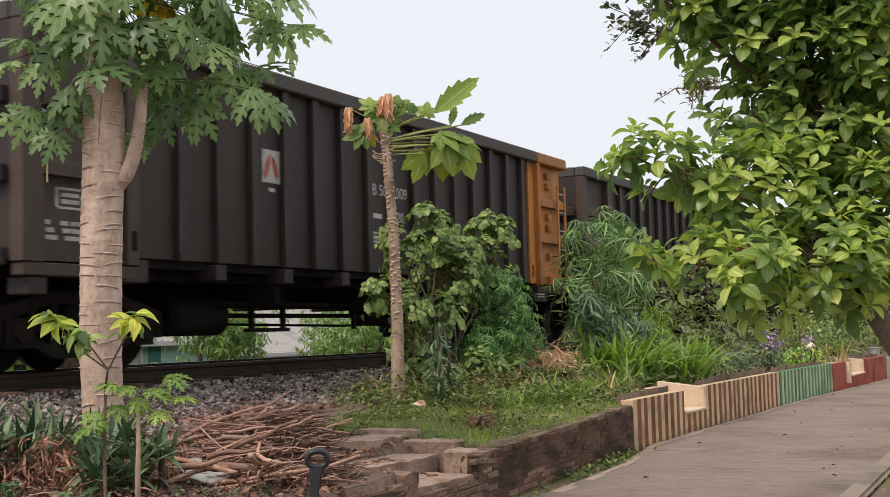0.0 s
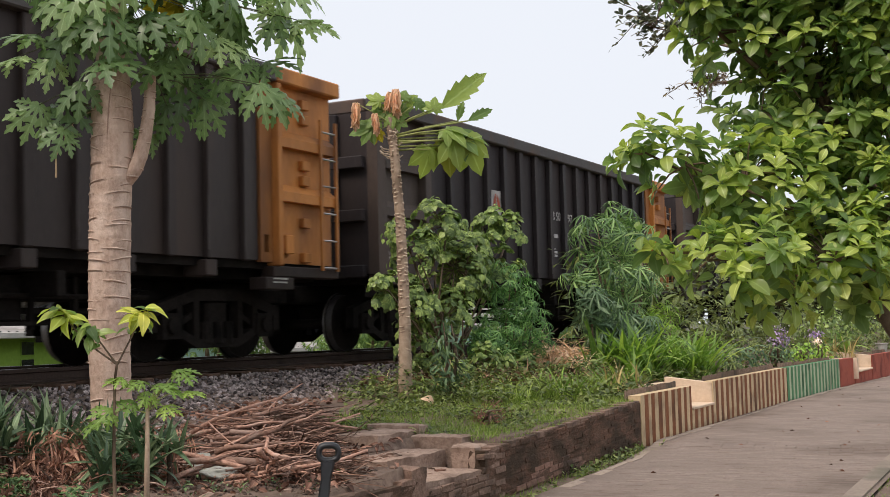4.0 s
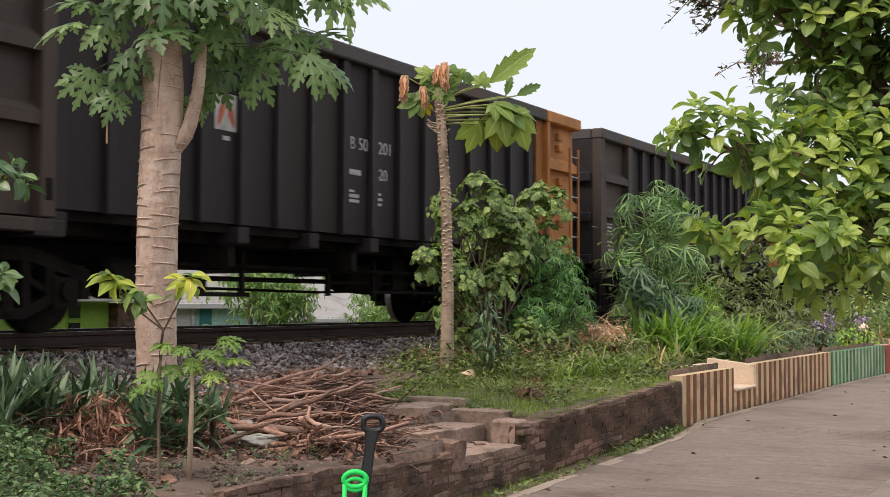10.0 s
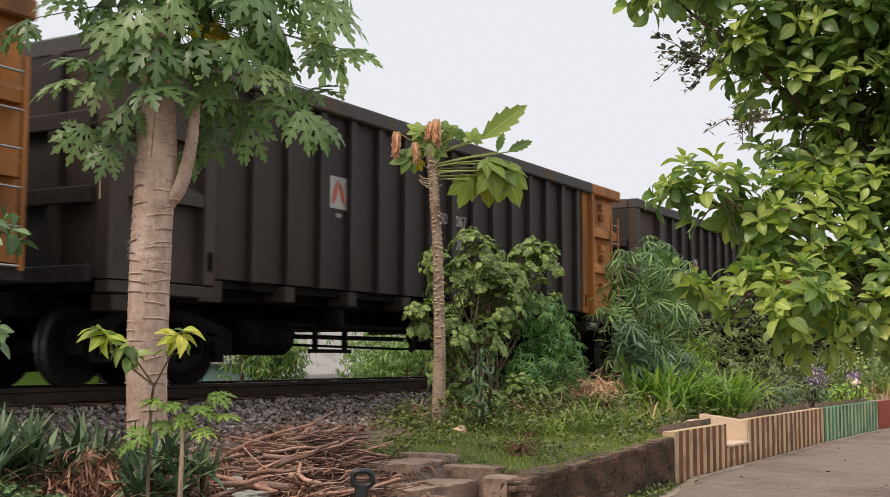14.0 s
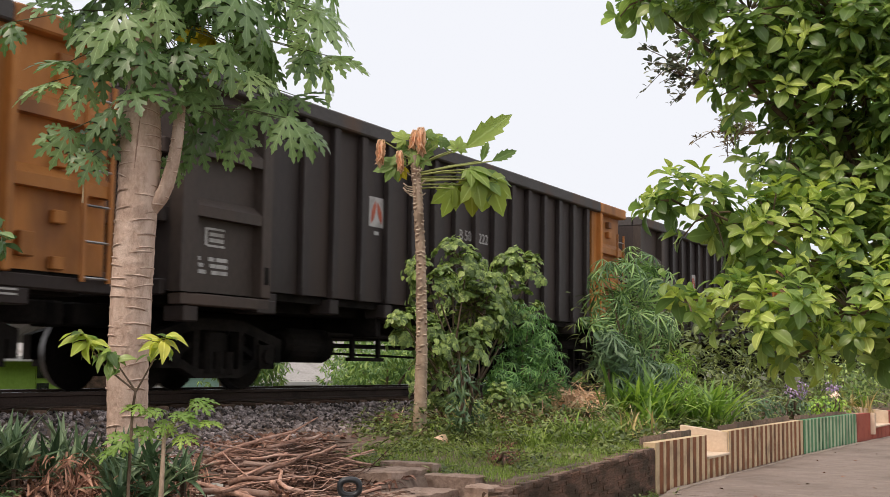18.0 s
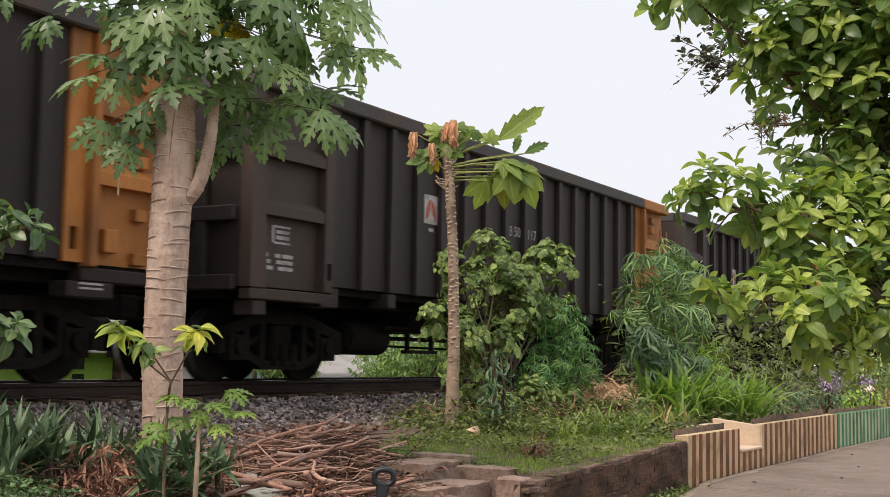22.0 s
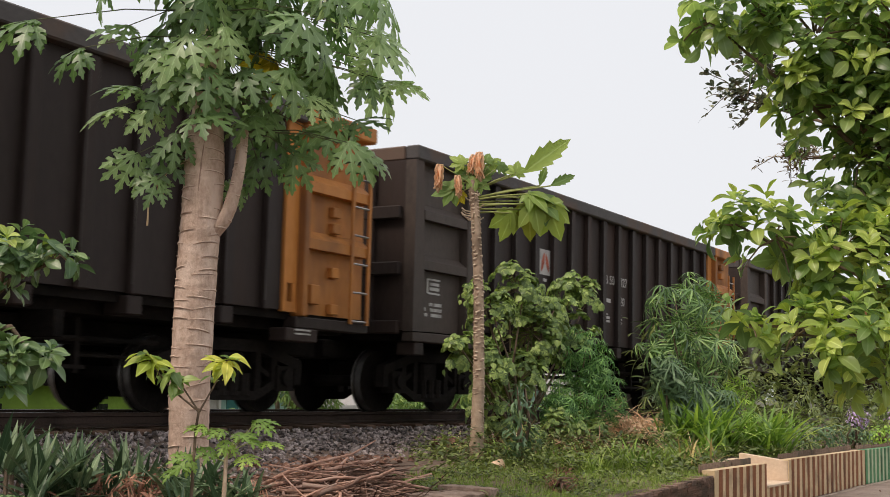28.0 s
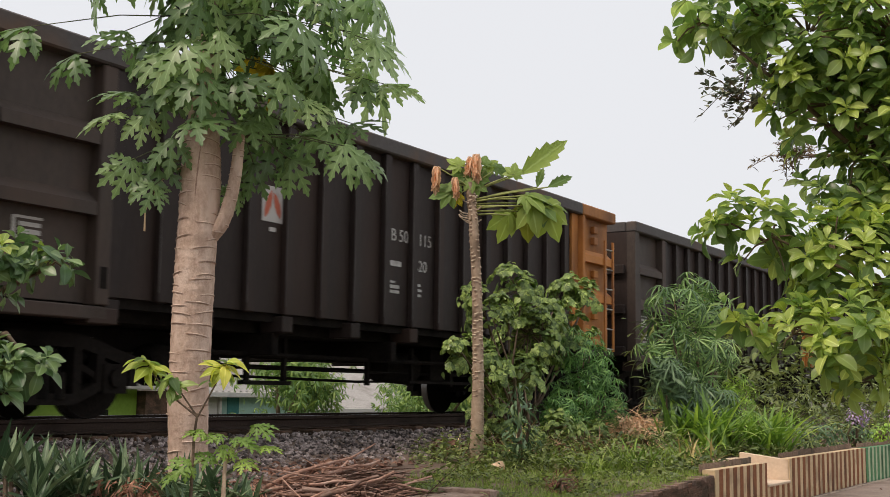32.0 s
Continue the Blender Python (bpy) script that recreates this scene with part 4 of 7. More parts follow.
    part("bay_post", boxed(1.3, 1.5, -1.455, -1.36, FLOOR - 0.06, TOP - 0.21, 0.012), M_ORANGE, w)
    # sill and step plate take the blacker wagon paint
    part("bay_sill", boxed(1.24, 1.44, -1.5, -0.02, FLOOR - 0.2, FLOOR - 0.065, 0.012), M_BLACKER, w)
    plate = part("step_plate", boxed(1.2, 1.46, -1.7, -1.1, FLOOR - 0.36, FLOOR - 0.205, 0.012), M_BLACKER, w)
    for k in range(2):
        part("lettering", boxed(1.462, 1.466, -1.55, -1.25, FLOOR - 0.28 + 0.045 * k, FLOOR - 0.26 + 0.045 * k), M_WHITE, plate)
    lad = bmesh.new()
    for yy in (-0.46, -0.1):
        box(lad, 1.46, 1.49, yy - 0.025, yy + 0.025, FLOOR - 0.1, TOP - 0.55)
    ladder = part("ladder", lad, M_ORANGE, w, "orange side ladder")
    for k in range(6):
        part("rung", rod([(1.475, -0.46, FLOOR - 0.06 + 0.36 * k), (1.475, -0.1, FLOOR - 0.06 + 0.36 * k)], 0.014, 6), M_STEEL, ladder, "worn bare rung")
    for zz in (1.2, 1.65, 2.2, 2.4, 3.0, 3.2):
        part("hinge_block", boxed(1.33, 1.41, -0.78, -0.62, zz, zz + 0.13, 0.01), M_ORANGE, w)
    part("hand_brake_box", boxed(1.33, 1.42, -1.2, -1.02, FLOOR + 0.1, FLOOR + 0.34, 0.012), M_ORANGE, w)
    # end walls
    for y0, sgn, mat in ((-BODY, -1, M_WAGON), (0, 1, M_ORANGE)):
        part("end_wall", boxed(-1.299, 1.299, min(y0, y0 - sgn * 0.06) , max(y0, y0 - sgn * 0.06), FLOOR - 0.08, TOP - 0.2), M_WAGON, w)
        for zc in (2.72, 1.95, 1.15):
            bm = boxed(-1.27, 1.27, min(y0, y0 + sgn * 0.1), max(y0, y0 + sgn * 0.1), zc - 0.09, zc + 0.09, 0.015)
            part("beam", bm, M_WAGON, w)
        for xx in (-0.75, 0.75):
            part("end_post", boxed(xx - 0.08, xx + 0.08, min(y0, y0 + sgn * 0.09), max(y0, y0 + sgn * 0.09), FLOOR - 0.1, TOP - 0.21, 0.012), M_WAGON, w)
        cp = rod([(0, y0, 0.84), (0, y0 + sgn * 0.35, 0.84)], 0.07, 8)
        box(cp, -0.13, 0.13, min(y0 + sgn * 0.35, y0 + sgn * 0.53), max(y0 + sgn * 0.35, y0 + sgn * 0.53), 0.7, 0.99, 0.03)
        part("coupler", cp, M_IRON, w)
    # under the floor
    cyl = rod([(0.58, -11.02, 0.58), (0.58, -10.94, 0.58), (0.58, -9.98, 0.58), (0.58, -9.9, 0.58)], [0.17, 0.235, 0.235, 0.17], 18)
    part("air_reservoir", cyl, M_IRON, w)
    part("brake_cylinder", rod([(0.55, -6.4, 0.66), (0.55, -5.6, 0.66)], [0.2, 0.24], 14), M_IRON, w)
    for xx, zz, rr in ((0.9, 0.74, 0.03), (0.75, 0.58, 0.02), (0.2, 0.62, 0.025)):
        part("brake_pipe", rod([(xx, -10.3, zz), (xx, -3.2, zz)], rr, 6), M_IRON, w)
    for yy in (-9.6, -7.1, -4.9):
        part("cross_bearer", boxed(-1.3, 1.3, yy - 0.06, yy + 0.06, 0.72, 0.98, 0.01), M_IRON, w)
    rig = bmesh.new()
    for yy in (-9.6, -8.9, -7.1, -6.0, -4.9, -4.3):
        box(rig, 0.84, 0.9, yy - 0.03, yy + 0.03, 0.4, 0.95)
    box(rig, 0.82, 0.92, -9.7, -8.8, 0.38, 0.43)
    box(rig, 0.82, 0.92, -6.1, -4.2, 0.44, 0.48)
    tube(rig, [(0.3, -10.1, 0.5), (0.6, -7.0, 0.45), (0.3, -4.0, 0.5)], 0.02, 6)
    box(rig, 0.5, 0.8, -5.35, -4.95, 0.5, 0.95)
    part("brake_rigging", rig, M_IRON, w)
    # bogies
    for c in (-2.0, -BODY + 1.32):
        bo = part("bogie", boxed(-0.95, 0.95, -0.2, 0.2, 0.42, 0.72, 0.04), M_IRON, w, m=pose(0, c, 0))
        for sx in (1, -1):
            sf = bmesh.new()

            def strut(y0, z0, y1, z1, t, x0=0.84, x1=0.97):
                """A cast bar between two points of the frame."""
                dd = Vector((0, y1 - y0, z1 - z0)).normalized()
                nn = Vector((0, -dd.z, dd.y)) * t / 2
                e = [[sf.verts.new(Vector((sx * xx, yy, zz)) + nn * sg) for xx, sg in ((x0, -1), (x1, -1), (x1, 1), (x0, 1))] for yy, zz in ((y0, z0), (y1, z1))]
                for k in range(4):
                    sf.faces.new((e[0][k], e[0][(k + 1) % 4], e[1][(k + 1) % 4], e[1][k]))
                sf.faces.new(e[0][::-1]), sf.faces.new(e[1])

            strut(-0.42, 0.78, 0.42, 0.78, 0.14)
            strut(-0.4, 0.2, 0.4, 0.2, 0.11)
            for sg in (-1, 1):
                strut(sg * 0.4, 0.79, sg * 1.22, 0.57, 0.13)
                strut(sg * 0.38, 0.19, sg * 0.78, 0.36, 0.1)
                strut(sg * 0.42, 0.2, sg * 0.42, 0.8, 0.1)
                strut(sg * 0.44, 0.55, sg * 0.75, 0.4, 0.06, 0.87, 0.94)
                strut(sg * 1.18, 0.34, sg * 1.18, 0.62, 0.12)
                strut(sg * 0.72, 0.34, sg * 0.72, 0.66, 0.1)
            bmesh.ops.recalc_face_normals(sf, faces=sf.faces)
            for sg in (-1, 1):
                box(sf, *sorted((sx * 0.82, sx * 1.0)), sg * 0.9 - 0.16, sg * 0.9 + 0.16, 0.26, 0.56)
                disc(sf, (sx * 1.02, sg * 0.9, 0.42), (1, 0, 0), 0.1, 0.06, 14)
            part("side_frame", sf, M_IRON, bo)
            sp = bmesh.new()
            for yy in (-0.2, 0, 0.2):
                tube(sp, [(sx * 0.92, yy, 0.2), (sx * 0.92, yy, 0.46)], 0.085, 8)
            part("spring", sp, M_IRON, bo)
        for ay in (-0.9, 0.9):
            half = ((0.0, 0.075), (0.499, 0.085), (0.5, 0.45), (0.534, 0.45), (0.536, 0.425), (0.63, 0.415), (0.632, 0.37), (0.6, 0.33), (0.62, 0.17), (0.69, 0.15), (0.7, 0.085), (1.0, 0.08))
            prof = [(-a, r) for a, r in half[:0:-1]] + list(half)
            wh = rod([(a, 0, 0) for a, r in prof], [r for a, r in prof], 28)
            ws = part("wheelset", wh, [M_IRON, M_TREAD], bo, "steel wheels with bright worn treads", m=pose(0, ay, 0.42))
            for p in ws.data.polygons:
                r = math.hypot(p.center.y, p.center.z)
                if 0.4 < r < 0.46 and abs(p.normal.x) < 0.3:
                    p.material_index = 1
    # painted marks
    m_side = lambda yy, zz, xx: pose(xx, yy, zz, 90, 0, 90)
    x = 1.363
    lg = part("company_mark", boxed(x, x + 0.004, -10.0, -9.62, 2.25, 2.67), M_WHITE, w, "pale square painted mark with a red device")
    for y0, y1, z0, z1 in ((-9.95, -9.83, 2.29, 2.62), (-9.67, -9.79, 2.3, 2.6)):
        dv = bmesh.new()
        d, n = Vector((0, y1 - y0, z1 - z0)), Vector((0, -(z1 - z0), y1 - y0)).normalized()
        rim = [Vector((0, y0, z0)) + d * u + n * q for u, q in ((0, 0), (0.2, 0.035), (0.5, 0.05), (0.8, 0.035), (1, 0), (0.8, -0.035), (0.5, -0.05), (0.2, -0.035))]
        lo, hi = ([dv.verts.new((x + h, p.y, p.z)) for p in rim] for h in (0.005, 0.008))
        dv.faces.new(lo[::-1]), dv.faces.new(hi)
        for q in range(8):
            dv.faces.new((lo[q], lo[(q + 1) % 8], hi[(q + 1) % 8], hi[q]))
        bmesh.ops.recalc_face_normals(dv, faces=dv.faces)
        part("device", dv, M_RED, lg)
    # near-black plate on the post, its colour the shade inside a lifting hole
    part("lifting_hole", boxed(1.44, 1.473, BAY0 - 0.15, BAY0 - 0.06, FLOOR + 0.06, FLOOR + 0.27), M_IRON, w, "dark plate painted as the shade in a lifting hole")
    part("small_mark", boxed(x, x + 0.004, -9.86, -9.74, 2.14, 2.19), M_WHITE, w)
    lettering("GB 50", 0.235, w, m_side(-7.49, 2.33, x + 0.001))
    lettering("S20", 0.22, w, m_side(-6.72, 1.97, x + 0.001))
    for yy, zz, ln, th in ((-7.4, 1.99, 0.34, 0.07), (-7.4, 1.76, 0.2, 0.03), (-7.4, 1.69, 0.3, 0.045), (-7.4, 1.625, 0.3, 0.04), (-6.7, 1.76, 0.14, 0.035), (-6.7, 1.69, 0.17, 0.035), (-6.7, 1.62, 0.15, 0.035)):
        part("lettering_bar", boxed(x, x + 0.004, yy, yy + ln, zz, zz + th), M_WHITE, w)
    x = 1.333
    emb = bmesh.new()
    for y0, y1, z0, z1 in ((-13.45, -13.41, 1.66, 1.86), (-13.41, -13.1, 1.84, 1.865), (-13.41, -13.1, 1.645, 1.67), (-13.37, -13.12, 1.77, 1.81), (-13.37, -13.12, 1.70, 1.745)):
        box(emb, x, x + 0.004, y0, y1, z0, z1)
    part("emblem", emb, M_WHITE, w, "white outlined emblem")
    for k in range(3):
        for y0, ln in ((-13.62, 0.1 + 0.05 * k), (-13.38 + 0.03 * k, 0.1), (-13.24, 0.2)):
            part("lettering_bar", boxed(x, x + 0.004, y0, y0 + ln, 1.48 - 0.075 * k, 1.525 - 0.075 * k), M_WHITE, w)
    return w


wagons = [build_wagon()]
HEAD = 0
COUNT = 35
for i in range(1, COUNT):
    wagons.append(copy_thing(wagons[0], pose(0, 0, 0)))
SERIALS = {0: "009", 1: "359", 2: "131", 4: "197", 5: "213", 6: "150", 7: "174", 8: "097", 9: "201", 10: "223", 11: "127", 12: "193", 13: "067", 14: "014", 17: "222",
           18: "122", 19: "177", 20: "049", 21: "117", 22: "124", 23: "229", 24: "106", 26: "024", 27: "027", 28: "227", 29: "026", 30: "115"}
for i, w in enumerate(wagons):
    paint = M_BLACKER if HEAD + i >= 25 else M_COOL if 4 <= HEAD + i <= 11 else None      # some wagons are blacker than the rest
    if paint:
        for o in w.children:
            if o.type == "MESH" and o.data.materials[0] == M_WAGON:
                o.material_slots[0].link, o.material_slots[0].material = "OBJECT", paint
    if HEAD + i in SERIALS:
        lettering(SERIALS[HEAD + i], 0.235, w, pose(1.364, -6.63, 2.33, 90, 0, 90))

# distance the train has gone, from when a wagon's rear stood opposite the origin
TRAVEL = ((0, -22.45), (1, -9.35), (2, 4.02), (3.5, 24.3), (5, 44.69), (6, 58.4), (7, 72.44), (8, 86.31), (9, 100.2), (10, 114.49), (11, 128.83), (12,
          143.06), (13, 157.54), (14, 172.09), (15, 186.61), (16.5, 208.59), (18, 230.73), (19, 245.53), (20, 260.35), (21, 275.27), (22, 290.11), (23, 305.33),
          (24, 320.18), (25, 334.8), (26.5, 356.28), (28, 377.19), (29, 390.87), (30, 404.06), (31, 417.01), (32, 429.26))


def motions():
    """The train runs along the track; its wheels turn with it."""
    for i, w in enumerate(wagons):
        walk(w, [(t, pose(TX, (HEAD + i) * PITCH - s, 1.15)) for t, s in TRAVEL])
    ts, ss = np.array(TRAVEL).T
    poly = np.polyfit(ts, ss, 6)
    keyed = {}
    for w in wagons:
        for ws in [o for o in w.children_recursive if o.name.startswith("wheelset")]:
            spot = round(ws.matrix_basis.translation.y, 2)
            if spot not in keyed:
                walk(ws, [(k / 30, pose(0, spot, 0.42, math.degrees(float(np.polyval(poly, k / 30)) / 0.42) % 360)) for k in range(961)])
                keyed[spot] = ws.animation_data
            else:
                ws.rotation_mode = "QUATERNION"
                ad = ws.animation_data_create()
                ad.action = keyed[spot].action
                ad.action_slot = keyed[spot].action_slot


# ---------------------------------------------------------------- papaya trees
def scarred_trunk(thing, pts, radii, rings, name="trunk", mat=None, depth=0.06):
    """A trunk swollen by uneven ring scars, with lens-shaped leaf scars set on it."""
    bm = bmesh.new()
    seg, sub = 20, rings
    P = [Vector(p) for p in pts]
    grid = []
    for i in range(sub * 4 + 1):
        u = i / (sub * 4) * (len(P) - 1)
        k = min(int(u), len(P) - 2)
        c, r = P[k].lerp(P[k + 1], u - k), lerp(radii[k], radii[k + 1], u - k)
        grid.append([])
        for s in range(seg):
            a = 2 * math.pi * s / seg
            ring = (0.0, 0.45, 1.0, 0.3)[(i + (1 if noise.noise((s * 0.6, i * 0.1, 1)) > 0.15 else 0)) % 4]
            rr = r * (1 + depth * ring * (0.4 + noise.noise((math.cos(a) * 2, math.sin(a) * 2, i * 0.3))) + 0.03 * noise.noise((math.cos(a) * 1.5, math.sin(a) * 1.5, i * 0.12)))
            grid[-1].append(bm.verts.new(c + Vector((math.cos(a) * rr, math.sin(a) * rr, 0))))
    for a, b in zip(grid, grid[1:]):
        for s in range(seg):
            bm.faces.new((a[s], a[(s + 1) % seg], b[(s + 1) % seg], b[s]))
    bm.faces.new(grid[0][::-1]), bm.faces.new(grid[-1])
    tr = part(name, bm, mat or M_BARK, thing, smooth=True)
    return tr


def leaf_scars(trunk, pts, radii, rings, lo, hi, line, lip, dip=0.1, thick=1.0, around=4):
    """Scars left by fallen stalks: short arcs round the stem, a dark line under a pale lip."""
    P = [Vector(p) for p in pts]
    run = [0.0]
    for a, b in zip(P, P[1:]):
        run.append(run[-1] + (b - a).length)
    sl, sp = bmesh.new(), bmesh.new()
    level = lo
    while level < hi:
        for q0 in range(around):
            if LR.random() < 0.15:
                continue
            u = stage(min(max(level + LR.uniform(-0.3, 0.3) / rings, 0.0), 0.99) * run[-1], run, range(len(P)))
            k = min(int(u), len(P) - 2)
            c, r = P[k].lerp(P[k + 1], u - k), lerp(radii[k], radii[k + 1], u - k)
            a = (q0 + LR.uniform(-0.25, 0.25)) * 2 * math.pi / around
            w = LR.uniform(1.4, 2.8) / around
            d, tw = r * dip * LR.uniform(0.5, 1.5), LR.gauss(0, 0.08) * r
            for bm, dz, rr in ((sl, -0.006 * thick, 0.0035 * min(thick, 1.3)), (sp, 0.003 * thick, 0.006 * thick)):
                arc = [(c.x + math.cos(a + w * q) * r * 1.035, c.y + math.sin(a + w * q) * r * 1.035, c.z + dz - d * (1 - q * q) + tw * q) for q in (-1, -0.5, 0, 0.5, 1)]
                tube(bm, arc, [0.001, rr * LR.uniform(0.6, 1.1), rr * LR.uniform(0.8, 1.4), rr * LR.uniform(0.6, 1.1), 0.001], 5)
        level += LR.uniform(0.7, 1.3) / rings
    tagged(part("scar_line", sl, line, trunk, "dark lines of leaf scars", smooth=True), kind="stuff")
    tagged(part("scar_lip", sp, lip, trunk, "pale lips of leaf scars", smooth=True), kind="stuff")


def leaf_on_stalk(thing, start, tip, mesh, size, yaw, pitch, roll=0, thick=0.009, stalk=True, sag=0.06, stalk_mat=None):
    """A stalk from start to tip, a leaf at its end."""
    s, t = Vector(start), Vector(tip)
    if stalk:
        mid = s.lerp(t, 0.5) + Vector((0, 0, sag))
        part("petiole", rod([s, s.lerp(mid, 0.6), mid, mid.lerp(t, 0.6) , t], [thick * 1.3, thick, thick, thick * 0.9, thick * 0.7], 6), stalk_mat or M_STEMD, thing, smooth=True)
    lf = new("leaf", mesh)
    lf.parent = thing
    lf.matrix_basis = aim(t, yaw, pitch, roll, size)
    return lf


LR = random.Random(21)
pap_meshes = [shape_mesh("papaya_leaf", papaya_shape(0.37, d, b, seed=k), L_PAPAYA) for k, (d, b) in enumerate(((0.2, 0.7), (0.35, 1.0), (0.15, 0.6), (0.5, 1.2), (0.6, 0.9)))]
L_TURN = foliage("turning_papaya_leaf", (0.13, 0.16, 0.03), (0.24, 0.25, 0.035), (0.36, 0.32, 0.05), 0.5, 0.35, islands=False)
broad_leaf = dict(rows=BROAD, angles=(0, 45, 92, 138), sizes=(1, 0.88, 0.7, 0.48))
young_meshes = [shape_mesh("young_papaya_leaf", papaya_shape(0.36, d, b, seed=9 + k, **broad_leaf), L_PALE) for k, (d, b) in enumerate(((0.15, 0.4), (0.6, 0.9), (0.3, 0.7)))]
turn_mesh = shape_mesh("turning_papaya_leaf", papaya_shape(0.36, 0.5, 0.8, seed=14, **broad_leaf), L_TURN)
folded_mesh = shape_mesh("folded_papaya_leaf", lobe(0.64, FOLDED, 0.3, 0.45), L_PALE)


BX, BY = -6.25, 6.72
tree = empty("papaya_tree")
tagged(tree, "tall papaya tree with a thick ringed trunk and lobed leaves", "tree")
BIG_R = (0.17, 0.142, 0.147, 0.147, 0.148, 0.148, 0.149, 0.14, 0.075, 0.045)
BIG_P = [(BX, BY, 0.35), (-6.255, 6.715, 0.76), (-6.273, 6.7, 1.34), (-6.267, 6.704, 2.0), (-6.264, 6.713, 2.41), (-6.25, 6.718, 2.74), (-6.246, 6.72, 3.03), (-6.25, 6.72, 3.25), (-6.24, 6.72, 3.8), (-6.22, 6.74, 4.5)]
big_trunk = scarred_trunk(tree, BIG_P, BIG_R, 48, depth=0.04)
leaf_scars(big_trunk, BIG_P, BIG_R, 48, 0.0, 0.72, M_BARKLINE, M_BARKLIP, -0.05, 0.72, 3)
BRANCH = [(-6.19, 6.75, 2.54), (-6.105, 6.77, 2.63), (-6.055, 6.795, 2.74), (-6.015, 6.815, 2.92), (-5.995, 6.83, 3.1), (-5.985, 6.84, 3.35)]
br = scarred_trunk(tree, BRANCH, [0.066, 0.062, 0.054, 0.047, 0.043, 0.038], 14, "branch")
leaf_scars(br, BRANCH, [0.066, 0.062, 0.054, 0.047, 0.043, 0.038], 12, 0.1, 0.95, M_BARKLINE, M_BARKLIP, 0.06, 0.8, 3)
part("crack", rod([(-6.18, 6.592, 2.82), (-6.172, 6.592, 2.95), (-6.166, 6.6, 3.1), (-6.16, 6.612, 3.24)], [0.003, 0.006, 0.006, 0.003], 6), M_BARKLINE, tree, "dark split in the bark")
RIGHT, OUT = Vector((0.74, 0.68, 0)), Vector((0.68, -0.73, 0))     # along and toward the path, seen from it


def crown_leaf(start, tip, size, way=None, nor=None):
    """A leaf hanging from its stalk, its face turned outward and up."""
    s, t = Vector(start), Vector(tip)
    away = Vector((t.x - s.x, t.y - s.y, 0)).normalized()
    if nor is None:
        nor = away * LR.uniform(0.3, 1.1) + Vector((LR.gauss(0, 0.3), LR.gauss(0, 0.3), LR.uniform(0.35, 1.0))) + OUT * 0.25
        way = away + Vector((LR.gauss(0, 0.3), LR.gauss(0, 0.3), LR.uniform(-1.0, -0.1)))
    mid = s.lerp(t, 0.5) + Vector((0, 0, 0.05))
    part("petiole", rod([s, s.lerp(mid, 0.6), mid, mid.lerp(t, 0.6), t], [0.008, 0.0055, 0.0045, 0.004, 0.0035], 5), M_STEMD, tree, smooth=True)
    lf = new("leaf", LR.choice(pap_meshes) if LR.random() < 0.985 else turn_mesh)
    lf.parent, lf.matrix_basis = tree, facing(t, nor, way, size)


made = 0
while made < 84:
    along, out = LR.uniform(-1.15, 1.4), LR.gauss(-0.08, 0.45)
    z = LR.uniform(3.85, 5.0)
    reach = math.hypot(along, out)
    if reach < 0.2 or reach > 1.35 or z > 4.6 and reach > 1.0 or (along < -0.4 and z < 4.6 and LR.random() < 0.92):
        continue
    tip = Vector((BX, BY, z)) + RIGHT * along + OUT * out
    crown_leaf((-6.26, 6.71, min(max(3.3, z + LR.uniform(-0.1, 0.45)), 4.5)), tip, LR.uniform(0.75, 1.2))
    made += 1
